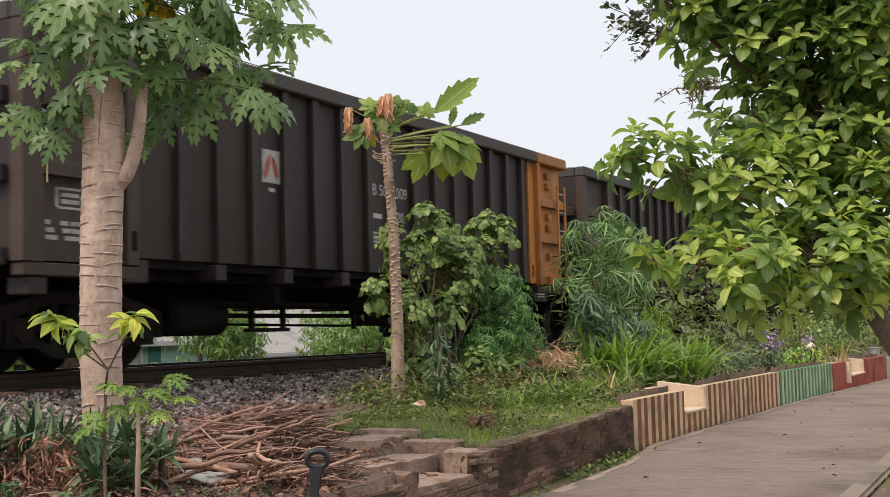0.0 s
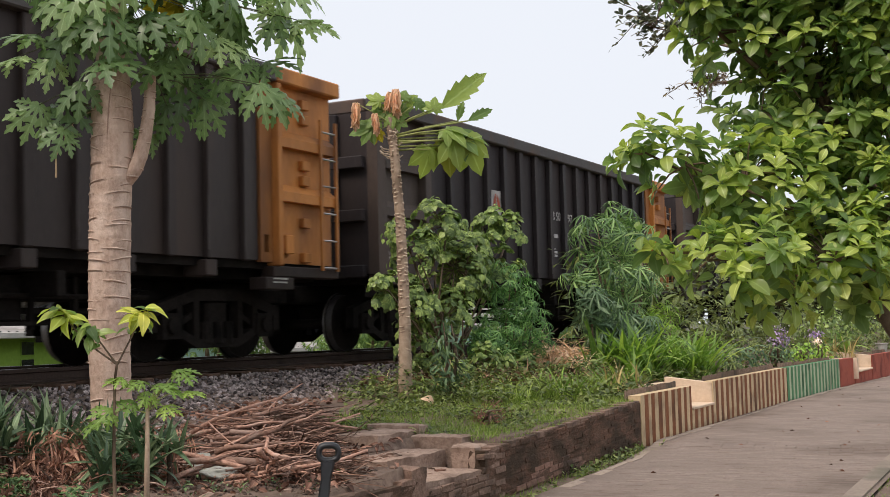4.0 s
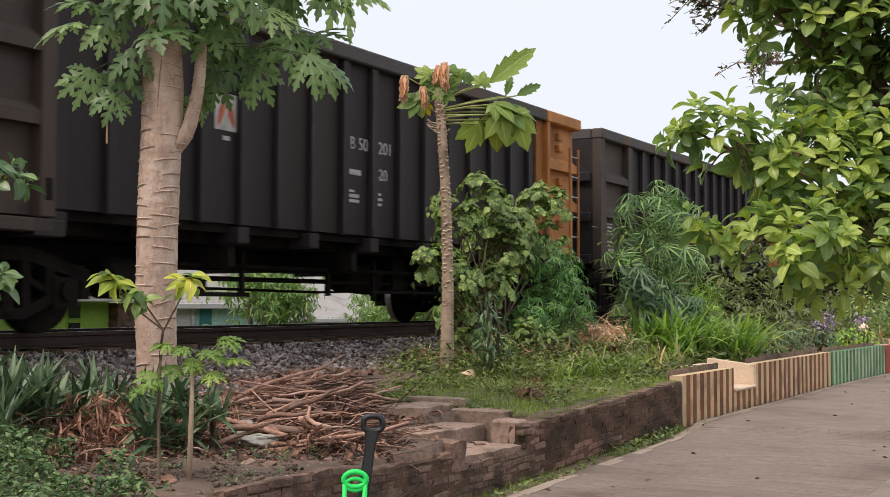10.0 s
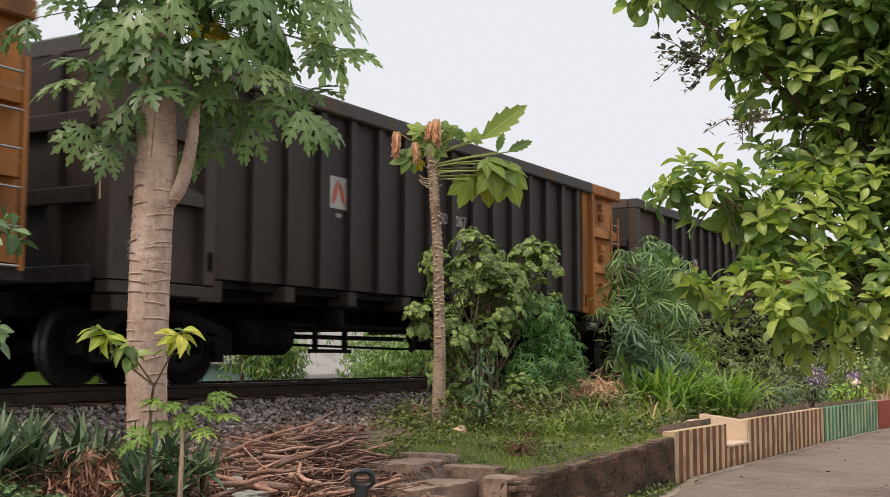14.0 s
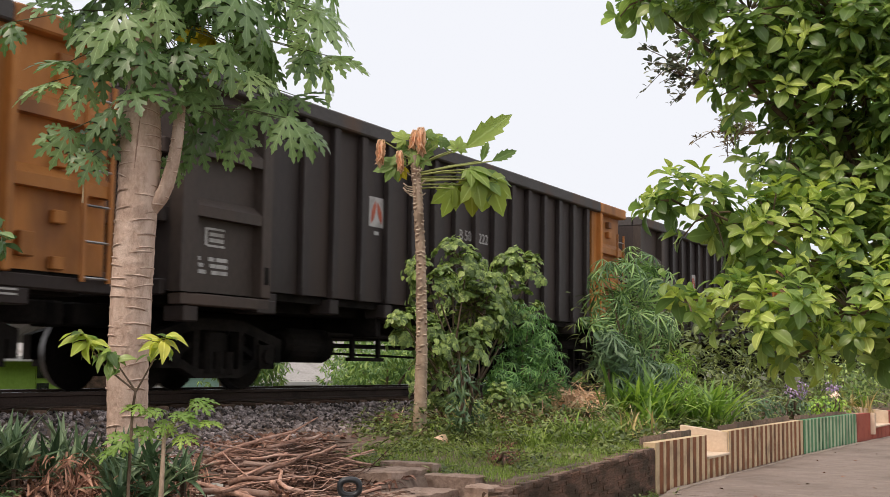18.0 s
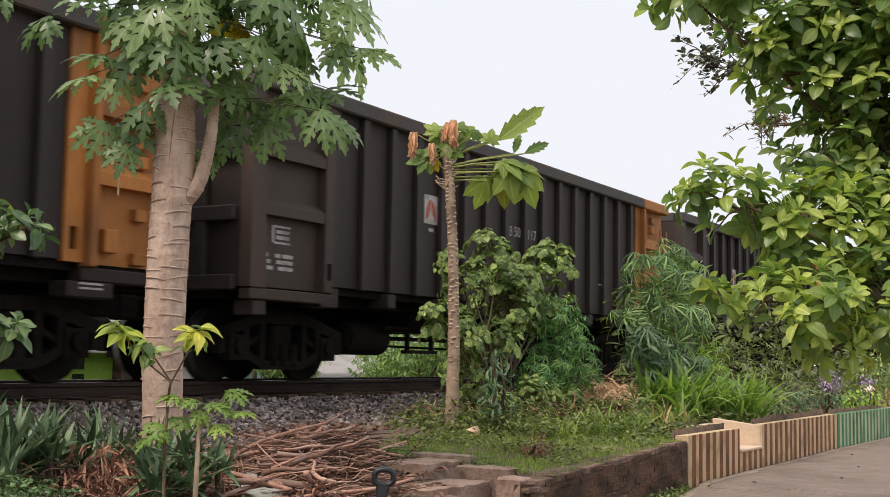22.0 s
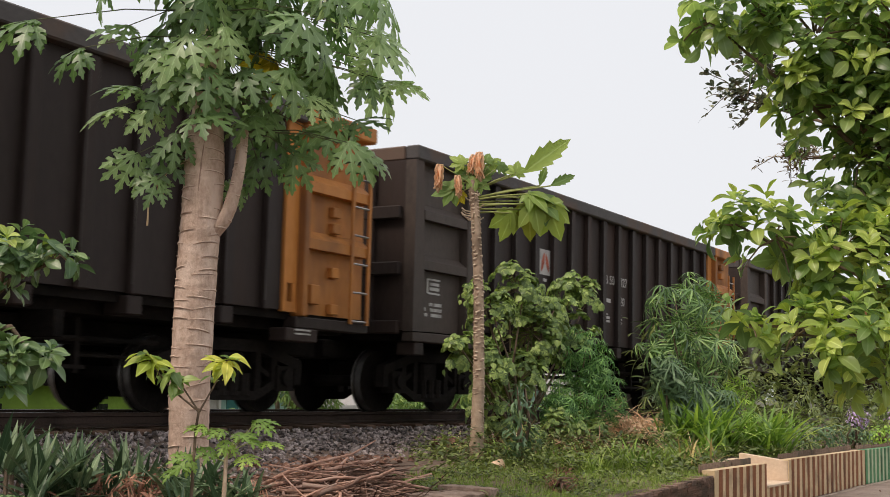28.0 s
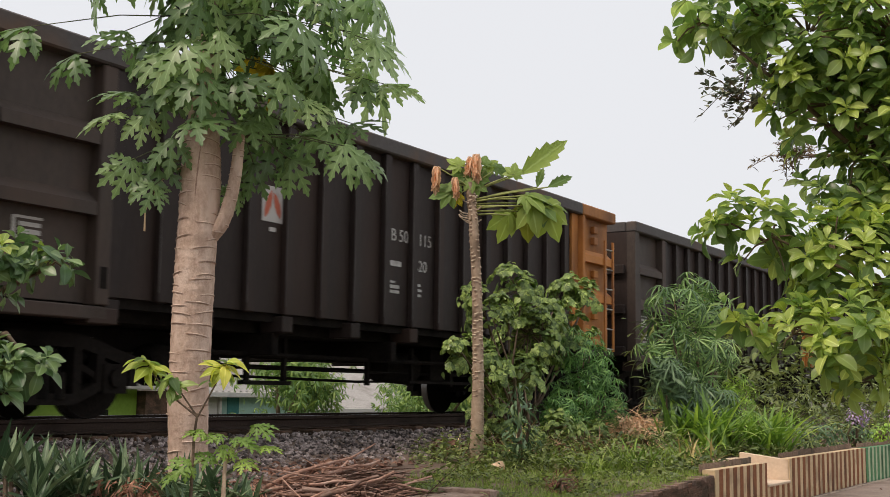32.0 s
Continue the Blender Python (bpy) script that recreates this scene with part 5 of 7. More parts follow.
# lower leaves: place along, outward and up; size; way of the tip along and up; face outward and up
for along, out, z, sz, wa, wu, fo, fu in (
        (0.57, 0.35, 3.77, 0.95, -0.3, -0.8, 0.6, 0.8), (1.03, 0.3, 3.26, 0.85, 0.1, -1, 0.75, 0.6), (-0.33, 0.12, 2.93, 0.6, -0.35, -1, 0.7, 0.4), (-0.07, 0.4, 3.38, 0.95, 0.3, -0.5, 0.35, 0.95), (-0.31, 0.2, 3.63, 0.9, -0.2, -0.8, 0.8, 0.5),
        (-0.5, 0.1, 3.11, 0.8, -0.3, -0.9, 0.9, 0.4), (-0.31, 0.05, 3.13, 0.75, 0.1, -1, 0.8, 0.5), (-0.52, 0, 3.64, 0.8, -1, -0.15, 0.15, 1), (-0.65, 0.1, 3.45, 0.75, -1, -0.1, 0.2, 1),
        (-0.41, 0.15, 3.44, 0.7, -0.5, -0.8, 0.8, 0.5), (0.4, -0.25, 3.19, 0.8, -0.1, -1, 0.8, 0.3), (0.68, -0.2, 3.23, 0.85, 0, -1, 0.9, 0.3), (0.53, -0.3, 3.4, 0.9, -0.2, -1, 0.8, 0.4),
        (0.34, 0.1, 3.45, 0.8, -0.2, -0.6, 0.5, 0.8), (0.74, 0.25, 3.59, 0.7, 0.5, -0.6, 0.6, 0.7), (0.96, 0, 3.46, 0.8, 0.3, -0.8, 0.7, 0.5), (1.18, 0.1, 3.82, 0.8, 0.2, -1, 0.4, 0.6),
        (1.35, 0.1, 3.8, 0.9, 0.9, -0.4, 0.1, 1), (1.14, -0.1, 3.52, 0.8, 0.8, -0.7, 0.3, 0.8), (0.26, -0.3, 3.01, 0.6, -0.1, -1, 0.9, 0.2), (0.81, -0.3, 3.46, 0.8, 0.2, -1, 0.8, 0.4),
        (-0.21, 0.2, 3.26, 0.8, -0.4, -0.7, 0.7, 0.6), (0.87, 0, 3.79, 0.85, 0.3, -0.8, 0.7, 0.5), (0.03, 0.3, 3.58, 0.8, 0.1, -0.8, 0.7, 0.6), (-0.17, 0.25, 3.75, 0.9, -0.3, -0.7, 0.6, 0.7),
        (0.2, -0.2, 3.84, 0.9, 0.1, -0.8, 0.6, 0.6), (0.43, -0.15, 3.61, 0.85, 0.2, -0.9, 0.7, 0.5),
        (-1.25, 0.1, 4.06, 1.15, -1, -0.15, 0.25, 1), (-0.92, 0.15, 3.86, 0.85, -0.9, -0.4, 0.35, 0.9), (-0.6, 0, 4.1, 0.8, -0.7, -0.5, 0.5, 0.8), (-0.16, 0.38, 3.95, 0.95, -0.2, -0.8, 0.7, 0.6), (0.1, 0.42, 4.02, 0.9, 0.2, -0.8, 0.7, 0.6),
        (-0.02, 0.4, 3.7, 0.9, 0.0, -0.9, 0.75, 0.6), (0.24, 0.35, 3.72, 0.85, 0.3, -0.7, 0.6, 0.7), (-0.05, 0.4, 4.28, 1.0, 0.0, -0.8, 0.7, 0.6), (-0.26, 0.3, 3.88, 0.9, -0.4, -0.7, 0.6, 0.7), (1.2, 0.15, 3.24, 0.75, 0.5, -0.8, 0.6, 0.7)):
    crown_leaf((-6.25, 6.72, min(z + 0.2, 4.4)) if along < 0 or z > 3.45 else (-5.985, 6.84, 3.34), Vector((BX, BY, z)) + RIGHT * along + OUT * out, sz,
               RIGHT * wa + Vector((0, 0, wu)) + OUT * LR.gauss(0.1, 0.15), OUT * fo + Vector((0, 0, fu)) + RIGHT * LR.gauss(0, 0.2))
# withered leaf and bare stalk hanging at the side
dry_mesh = shape_mesh("dry_leaf", together([moved(blade(0.3 - 0.03 * (q % 3), (0.04, 0.13, 0.17, 0.14, 0.18, 0.13, 0.16, 0.09, 0.02), 0.7, 0.25 + 0.1 * (q % 2), wave=0.05, across=4), pose(0.012 * q, 0, 0.01 * (q % 2), 0, 40 * q, 4 * q)) for q in (-2, -1, 0, 1, 2)]), L_DRY)
leaf_on_stalk(tree, (BX - 0.05, BY - 0.1, 3.15), (BX - 0.16, BY - 0.24, 2.98), dry_mesh, 0.6, 130, -80, 20, 0.007)
part("bare_stalk", rod([(BX - 0.06, BY - 0.12, 3.1), (BX - 0.2, BY - 0.26, 2.95), (BX - 0.25, BY - 0.3, 2.75), (BX - 0.25, BY - 0.3, 2.6)], [0.005, 0.005, 0.006, 0.008], 5), M_CREAM, tree)

PX, PY = -6.5, 11.38
small = empty("papaya_tree")
tagged(small, "slender papaya tree with withered top leaves", "tree")
SM_P = [(-6.49, 11.385, 0.6), (-6.497, 11.382, 0.73), (-6.487, 11.388, 1.63), (-6.505, 11.378, 2.55), (-6.547, 11.353, 3.35), (-6.573, 11.339, 3.6), (-6.573, 11.339, 3.74)]
SM_R = (0.088, 0.076, 0.06, 0.052, 0.05, 0.046, 0.035)
sm_trunk = scarred_trunk(small, SM_P, SM_R, 58, depth=0.09, mat=M_BARKS)
leaf_scars(sm_trunk, SM_P, SM_R, 66, 0.33, 0.97, M_BARKLINE, M_SCAR, 0.22, 1.7, 4)
leaf_scars(sm_trunk, SM_P, SM_R, 40, 0.05, 0.35, M_BARKLINE, M_SCAR, 0.2, 1.0, 3)
top = Vector((-6.573, 11.339, 3.62))
rightward, ahead_v = Vector((0.87, 0.49, 0)), Vector((-0.49, 0.87, 0))
TOCAM = Vector((0.5, -0.86, -0.1))


def young_leaf(start, along, up, size, way, mesh, nod=0.4, thick=0.01, stalk_mat=None, to=TOCAM):
    """A broad leaf on a stalk; along and up count from the top of the stem."""
    t = top + rightward * along * 1.1 + Vector((0, 0, up)) + ahead_v * LR.uniform(-0.08, 0.08)
    s = top + Vector((0, 0, start))
    mid = s.lerp(t, 0.5) + Vector((0, 0, 0.012))
    part("petiole", rod([s, mid, t], [thick * 1.1, thick, thick * 0.8], 7), stalk_mat or M_STEMG, small, smooth=True)
    lf = new("leaf", mesh)
    lf.parent = small
    lf.matrix_basis = facing(t, Vector(to) + Vector((LR.gauss(0, 0.15), LR.gauss(0, 0.15), nod)), rightward * way[0] + Vector((0, 0, way[1])), size)


for start, along, up, size, way, mesh, nod in ((0.0, 0.5, 0.22, 1.0, (0.8, 0.62), folded_mesh, 0.1), (0.0, 0.42, 0.2, 0.5, (0.1, 0.6), young_meshes[0], 0.5),
                                               (-0.08, 0.62, -0.06, 1.15, (1.0, 0.12), young_meshes[2], 1.3), (-0.08, 0.76, 0.06, 0.5, (0.9, 0.5), folded_mesh, 0.3), (-0.08, 0.66, 0.08, 0.4, (0.2, 0.8), folded_mesh, 0.3), (-0.1, 0.55, -0.03, 0.95, (0.9, 0.1), young_meshes[2], 1.6),
                                               (-0.14, 0.74, -0.16, 1.1, (0.4, -0.95), young_meshes[1], 0.2), (-0.2, 0.56, -0.2, 1.05, (0.05, -1.0), turn_mesh, 0.1), (-0.24, 0.38, -0.24, 0.9, (-0.3, -1.0), young_meshes[1], 0.2),
                                               (-0.17, 0.6, -0.14, 0.95, (0.2, -1.0), young_meshes[2], 0.5), (-0.12, 0.68, -0.1, 0.9, (0.7, -0.6), young_meshes[2], 0.8)):
    young_leaf(start, along, up, size, way, mesh, nod)
for along, up, size, way in ((-0.12, 0.3, 0.5, (-0.8, 0.6)), (0.04, 0.28, 0.42, (0.1, 1)), (0.17, 0.3, 0.45, (0.7, 0.7)), (0.26, 0.28, 0.42, (1, 0.1)), (-0.05, 0.2, 0.5, (-1, 0.1)), (0.1, 0.2, 0.5, (0.2, 0.6)), (0.05, 0.1, 0.45, (0.6, -0.4)), (-0.14, 0.1, 0.4, (-0.7, -0.5)),
                             (-0.2, 0.02, 0.75, (-1, -0.15)), (0.12, 0.34, 0.4, (0.3, 1)), (0.0, 0.14, 0.45, (0.2, -1))):
    young_leaf(0.05, along, up, size, way, young_meshes[0], 0.5, 0.006)
for along, up, size, way, mesh in ((-0.34, 0.3, 1.05, (-0.05, -1), dry_mesh), (0.05, 0.42, 1.1, (0.05, -1), dry_mesh), (0.0, 0.4, 0.9, (-0.2, -1), dry_mesh), (-0.16, 0.16, 0.85, (0.1, -1), dry_mesh), (-0.14, -0.02, 0.45, (-0.4, -1), turn_mesh)):
    young_leaf(0.04, along, up, size, way, mesh, 0.1, 0.006, M_STEMG)
for k in range(14):
    a = LR.uniform(0, 6.28)
    z0 = LR.uniform(-0.35, -0.05)
    part("stalk_stub", rod([top + Vector((0, 0, z0)), top + Vector((math.cos(a) * 0.09, math.sin(a) * 0.09, z0 + 0.02)), top + Vector((math.cos(a) * 0.13, math.sin(a) * 0.13, z0 + 0.05))], [0.01, 0.007, 0.009], 6), M_SCAR, small)

# ---------------------------------------------------------------- broad-leaved shrub beside the path
SPOON = (0.02, 0.075, 0.145, 0.21, 0.25, 0.24, 0.165, 0.015)
shrub_meshes = [shape_mesh("shrub_leaf", blade(0.19, SPOON, 0.25, b, wave=0.012), L_SHRUB) for b in (0.4, 0.8, 0.2)]
tip_meshes = [shape_mesh("shrub_new_leaf", blade(0.15, ELLIPTIC, 0.35, b, wave=0.01), L_TIP) for b in (0.5, 0.9)]
shrub_shapes = [blade(0.19, SPOON, 0.25, 0.5, wave=0.012), blade(0.18, SPOON, 0.3, 1.1, wave=0.016)]


def leafy_shrub(name, label, foot, lobes, parts_max, seed, size=1.0, joined_density=92, tips=0.42, twig=M_TWIG, leaf_mat=None):
    """Trunk and limbs to each lobe of the crown; leaves in rosettes at twig ends, fullest on the outside."""
    q = random.Random(seed)
    thing = empty(name)
    tagged(thing, label, "shrub")
    fx, fy, fz = foot
    cx, cy = sum(l[0] for l in lobes) / len(lobes), sum(l[1] for l in lobes) / len(lobes)
    zb = min(l[2] for l in lobes)
    fork = Vector((lerp(fx, cx, 0.5), lerp(fy, cy, 0.5), lerp(fz, zb + 0.4, 0.8)))
    part("trunk", rod([(fx, fy, fz - 0.1), (fx + 0.02, fy, lerp(fz, fork.z, 0.5)), fork], [0.07, 0.055, 0.045], 10), twig, thing, smooth=True)
    joined, joined_new, count = [], [], 0
    spots = []
    for (x, y, z, r) in lobes:
        c = Vector((x, y, z))
        mid = fork.lerp(c, 0.5) + Vector((q.uniform(-0.1, 0.1), q.uniform(-0.1, 0.1), 0.08))
        part("limb", rod([fork, mid, c], [0.016, 0.011, 0.005], 6), twig, thing, smooth=True)
        for k in range(max(3, int(r * r * joined_density * 6.5))):
            d = Vector((q.gauss(0, 1), q.gauss(0, 1), q.gauss(0, 1))).normalized()
            tip = c + d * r * q.uniform(0.55, 1.05)
            spots.append((tip, d, q.random()))
            if q.random() < 0.35:
                part("twig", rod([c.lerp(tip, 0.1), c.lerp(tip, 0.6) + Vector((0, 0, 0.02)), tip], [0.006, 0.004, 0.003], 5), twig, thing)
    up = Vector((0, 0, 1))
    for tip, d, u in spots:
        fresh = u < tips
        axis = (d * 0.75 + up * 0.7 + Vector((q.gauss(0, 0.2), q.gauss(0, 0.2), 0))).normalized()
        e1 = axis.orthogonal().normalized()
        e2 = axis.cross(e1)
        n = q.randint(7, 11)
        spin = q.uniform(0, 6.28)
        for k in range(n):
            inner = k / n
            a = spin + k * 2.4
            side = e1 * math.cos(a) + e2 * math.sin(a)
            off = radians(lerp(88, 22, inner) + q.uniform(-14, 14))
            way = axis * math.cos(off) + side * math.sin(off) - up * (0.22 * (1 - inner))
            nor = axis * math.sin(off) - side * math.cos(off) + up * 0.15
            sz = 0.67 * size * lerp(1.0, 0.5, inner) * q.uniform(0.7, 1.15)
            m = facing(tip + axis * 0.05 * inner, nor, way, sz)
            new_leaf = fresh and inner > 0.2
            if count < parts_max and d.y < 0.3 and q.random() < 0.5:
                lf = new("leaf", q.choice(tip_meshes if new_leaf else shrub_meshes))
                lf.parent, lf.matrix_basis = thing, m
                count += 1
            else:
                (joined_new if new_leaf else joined).append((q.randrange(2), m))
    scatter("foliage", shrub_shapes, joined, leaf_mat or L_SHRUB_J, thing, kind="stuff")
    scatter("new_foliage", shrub_shapes, joined_new, L_TIP_J, thing, "bright new leaves", "stuff")
    return thing


L_TIP_J = foliage("shrub_new_leaf_joined", (0.149, 0.23, 0.05), (0.221, 0.315, 0.079), (0.306, 0.405, 0.122), 0.36, 0.42)
leafy_shrub("garden_shrub", "large broad-leaved shrub with bright new leaves beside the path", (-0.7, 6.3, 0.2),
            ((-1.88, 5.29, 3.17, 0.15), (-1.68, 5.42, 3.22, 0.15), (-1.49, 5.64, 3.15, 0.32), (-1.11, 5.74, 3.11, 0.36), (-0.78, 5.81, 3.02, 0.36), (-1.52, 5.52, 2.92, 0.12),
             (-1.42, 5.75, 2.83, 0.26), (-1.09, 5.82, 2.81, 0.36), (-0.8, 5.88, 2.73, 0.36), (-1.34, 5.73, 2.42, 0.18), (-1.13, 5.9, 2.36, 0.34)), 120, 3, tips=0.3)
leafy_shrub("garden_shrub", "broad-leaved shrub with fresh yellow-green leaf tips over the path", (-0.55, 5.9, 0.2),
            ((-0.83, 5.95, 2.34, 0.34), (-1.72, 5.15, 2.2, 0.11), (-1.56, 5.21, 2.14, 0.16), (-1.34, 5.38, 2.06, 0.22), (-1.1, 5.65, 1.99, 0.29), (-0.83, 5.8, 1.93, 0.3),
             (-1.62, 5.01, 1.75, 0.09), (-1.44, 5.07, 1.71, 0.14), (-1.22, 5.13, 1.7, 0.2), (-0.99, 5.38, 1.7, 0.24), (-0.81, 5.61, 1.78, 0.24), (-1.18, 5.14, 1.52, 0.08), (-0.92, 5.6, 1.56, 0.1)), 160, 4, tips=0.62)
leafy_shrub("garden_shrub", "soft green broad-leaved shrub at the edge of the bed", (-3.95, 2.6, 0.3),
            ((-3.44, 2.9, 1.86, 0.07), (-3.56, 2.8, 1.87, 0.1), (-3.72, 2.75, 1.86, 0.08), (-3.44, 2.85, 1.53, 0.08), (-3.54, 2.75, 1.49, 0.12), (-3.7, 2.7, 1.6, 0.13)), 0, 5, size=0.8, tips=0.04, joined_density=190,
            leaf_mat=foliage("dark_shrub_leaf", (0.035, 0.08, 0.032), (0.07, 0.135, 0.05), (0.12, 0.2, 0.08), 0.35, 0.25, spec=0.5))

# dark feathery branches behind the shrub
feather = empty("feathery_tree")
tagged(feather, "dark small-leaved tree branch against the sky", "tree")
FR = random.Random(5)
part("trunk", rod([(-0.9, 7.6, 0.1), (-0.95, 7.5, 1.6), (-1.2, 7.3, 2.6)], [0.06, 0.045, 0.03], 8), M_TWIG, feather, smooth=True)
L_SPRIG = foliage("brown_sprig_leaf", (0.056, 0.051, 0.032), (0.112, 0.106, 0.064), (0.192, 0.178, 0.112), 0.6, 0.15)
fm, sprigs = [], []
for (x, y, z, spiky) in ((-2.24, 7.02, 3.22, 0), (-2.0, 7.1, 2.87, 1), (-2.12, 7.08, 3.22, 0), (-2.16, 7.1, 3.44, 0), (-1.92, 7.14, 2.86, 1)):
    c = Vector((x, y, z))
    part("twig", rod([(-1.2, 7.3, 2.6), Vector((-1.2, 7.3, 2.6)).lerp(c, 0.6) + Vector((0, 0, 0.1)), c], [0.018, 0.01, 0.004], 5), M_TWIG, feather)
    for k in range(9):
        wide = 0.07 if spiky else 0.11
        e = c + Vector((FR.gauss(-0.06, wide), FR.gauss(0, 0.1), FR.gauss(0, wide)))
        bow = c.lerp(e, 0.5) + Vector((0, 0, 0.03))
        part("twig", rod([c, bow, e], [0.004, 0.003, 0.002], 4), M_TWIG, feather)
        for j in range(24):
            u = FR.uniform(0.15, 1.05)
            p = c.lerp(e, u) + Vector((FR.gauss(0, 0.006), FR.gauss(0, 0.006), 0.03 * 4 * u * (1 - u)))
            (sprigs if spiky else fm).append((0, aim(p, FR.uniform(0, 360), FR.uniform(-30, 60), FR.uniform(-40, 40), FR.uniform(0.6, 1.1))))
scatter("foliage", [blade(0.052, OBOVATE, 0.2, 0.3)], fm, L_DARK, feather, kind="stuff")
scatter("sprig", [blade(0.06, (0.01, 0.08, 0.09, 0.004), 0.3, 0.5)], sprigs, L_SPRIG, feather, "brownish narrow leaves", "stuff")


# ---------------------------------------------------------------- plants of the bed
def bushy(name, label, category, foot, blobs, shapes, material, size, per, seed, stem=M_TWIG, stems=6, sag=-0.5, outer=0.55, kindname="foliage", rise=0.45):
    """Stems from one foot, leaves spread through blobs."""
    q = random.Random(seed)
    thing = empty(name)
    tagged(thing, label, category)
    fx, fy, fz = foot
    fz = fz - 0.03
    for k in range(stems):
        b = q.choice(blobs)
        c = Vector(b[:3]) + Vector((q.gauss(0, b[3] * 0.4), q.gauss(0, b[3] * 0.4), q.uniform(0, b[3] * 0.4)))
        s = Vector((fx + q.uniform(-0.12, 0.12), fy + q.uniform(-0.12, 0.12), fz))
        part("stem", rod([s, s.lerp(c, 0.5) + Vector((q.uniform(-0.08, 0.08), q.uniform(-0.08, 0.08), 0.05)), c], [0.022, 0.014, 0.005], 6), stem, thing, smooth=True)
    mats = []
    for (x, y, z, r) in blobs:
        for k in range(int(per * r * r)):
            d = Vector((q.gauss(0, 1), q.gauss(0, 1), q.gauss(0, 1))).normalized()
            p = Vector((x, y, z)) + d * r * (outer + (1.05 - outer) * q.random())
            nor = d * 0.8 + Vector((q.gauss(0, 0.35), q.gauss(0, 0.35), rise + q.gauss(0, 0.25)))
            mats.append((q.randrange(len(shapes)), facing(p, nor, (d.x + q.gauss(0, 0.6), d.y + q.gauss(0, 0.6), sag + q.gauss(0, 0.4)), size * q.uniform(0.65, 1.25))))
    scatter(kindname, shapes, mats, material, thing, kind="stuff")
    return thing


def clumped(name, label, category, foot, blobs, shapes, material, size, tufts, leaves, seed, reach=0.13, stems=10):
    """A bush whose leaves stand in flat tufts at the twig ends, with gaps of shade between the tufts."""
    q = random.Random(seed)
    thing = empty(name)
    tagged(thing, label, category)
    root = Vector(foot) - Vector((0, 0, 0.03))
    up = Vector((0, 0, 1))
    for k in range(stems):
        b = blobs[k % len(blobs)]
        c = Vector(b[:3]) + Vector((q.gauss(0, b[3] * 0.3), q.gauss(0, b[3] * 0.3), 0))
        s = root + Vector((q.uniform(-0.15, 0.15), q.uniform(-0.15, 0.15), 0))
        part("stem", rod([s, s.lerp(c, 0.5) + Vector((q.uniform(-0.1, 0.1), q.uniform(-0.1, 0.1), 0.05)), c], [0.022, 0.014, 0.006], 6), M_TWIG, thing, smooth=True)
    mats, twigs = [], bmesh.new()
    for (x, y, z, r) in blobs:
        c = Vector((x, y, z))
        for k in range(int(tufts * r * r) + 2):
            d = Vector((q.gauss(0, 1), q.gauss(0, 1), q.gauss(0.35, 0.8))).normalized()
            tip = c + d * r * q.uniform(0.55, 1.05)
            tube(twigs, [c.lerp(tip, 0.15), c.lerp(tip, 0.6) + Vector((0, 0, 0.02)), tip], [0.005, 0.004, 0.003], 4)
            axis = (d * 0.55 + up * 0.8).normalized()
            e1 = axis.orthogonal().normalized()
            e2 = axis.cross(e1)
            n = q.randint(int(leaves * 0.7), int(leaves * 1.3))
            spin = q.uniform(0, 6.28)
            for j in range(n):
                inner = j / n
                a = spin + 2.4 * j
                side = e1 * math.cos(a) + e2 * math.sin(a)
                p = tip + side * reach * (1 - inner) * q.uniform(0.4, 1.0) + axis * (0.06 * inner - 0.04 * (1 - inner))
                nor = axis * 0.9 + side * 0.55 + d * 0.5 + Vector((q.gauss(0, 0.3), q.gauss(0, 0.3), 0.1))
                mats.append((q.randrange(len(shapes)), facing(p, nor, side - up * 0.25, size * lerp(1.1, 0.6, inner) * q.uniform(0.75, 1.2))))
    tagged(part("twig", twigs, M_TWIG, thing), kind="stuff")
    scatter("foliage", shapes, mats, material, thing, kind="stuff")
    return thing


heart = blade(0.095, (0.07, 0.33, 0.42, 0.4, 0.3, 0.16, 0.01), 0.2, 0.6, wave=0.03)
lobed_round = fan(7, 135, 0.085, (0.12, 0.28, 0.38, 0.34, 0.1), 0.15, 0.12, 0.35, 0.15)
palm5 = fan(7, 110, 0.2, NARROW, 0.4, 0.2, 0.5, 0.2)
ovate_s = blade(0.11, OVATE, 0.2, 0.4)
lance_s = blade(0.22, LANCE, 0.2, 0.7)
clumped("rounded_bush", "leafy green bush with rounded lobed leaves beside the papaya", "bush", (-7.0, 13.3, 0.75),
        ((-7.0, 13.3, 2.72, 0.36), (-7.0, 13.9, 2.55, 0.3), (-7.0, 14.7, 2.86, 0.24), (-7.0, 15.25, 2.78, 0.26), (-7.05, 12.6, 2.4, 0.28), (-7.0, 13.6, 2.2, 0.5), (-7.0, 14.5, 2.2, 0.48), (-7.1, 12.35, 2.62, 0.17),
         (-7.0, 12.4, 1.75, 0.36), (-7.0, 13.3, 1.6, 0.42), (-7.05, 12.9, 1.25, 0.34), (-7.1, 11.98, 1.92, 0.24)), [lobed_round, lobed_round, heart], L_BUSH, 0.85, 130, 13, 31, 0.15, 22)
bushy("ferny_bush", "low feathery blue-green bush with narrow fingered leaves", "bush", (-6.6, 14.6, 0.75),
      ((-6.6, 14.3, 2.0, 0.34), (-6.6, 14.5, 1.75, 0.4), (-6.6, 14.8, 1.4, 0.42), (-6.6, 14.0, 1.4, 0.4), (-6.55, 13.5, 1.25, 0.3)), [palm5], L_FERNY, 0.72, 620, 32, stems=8)
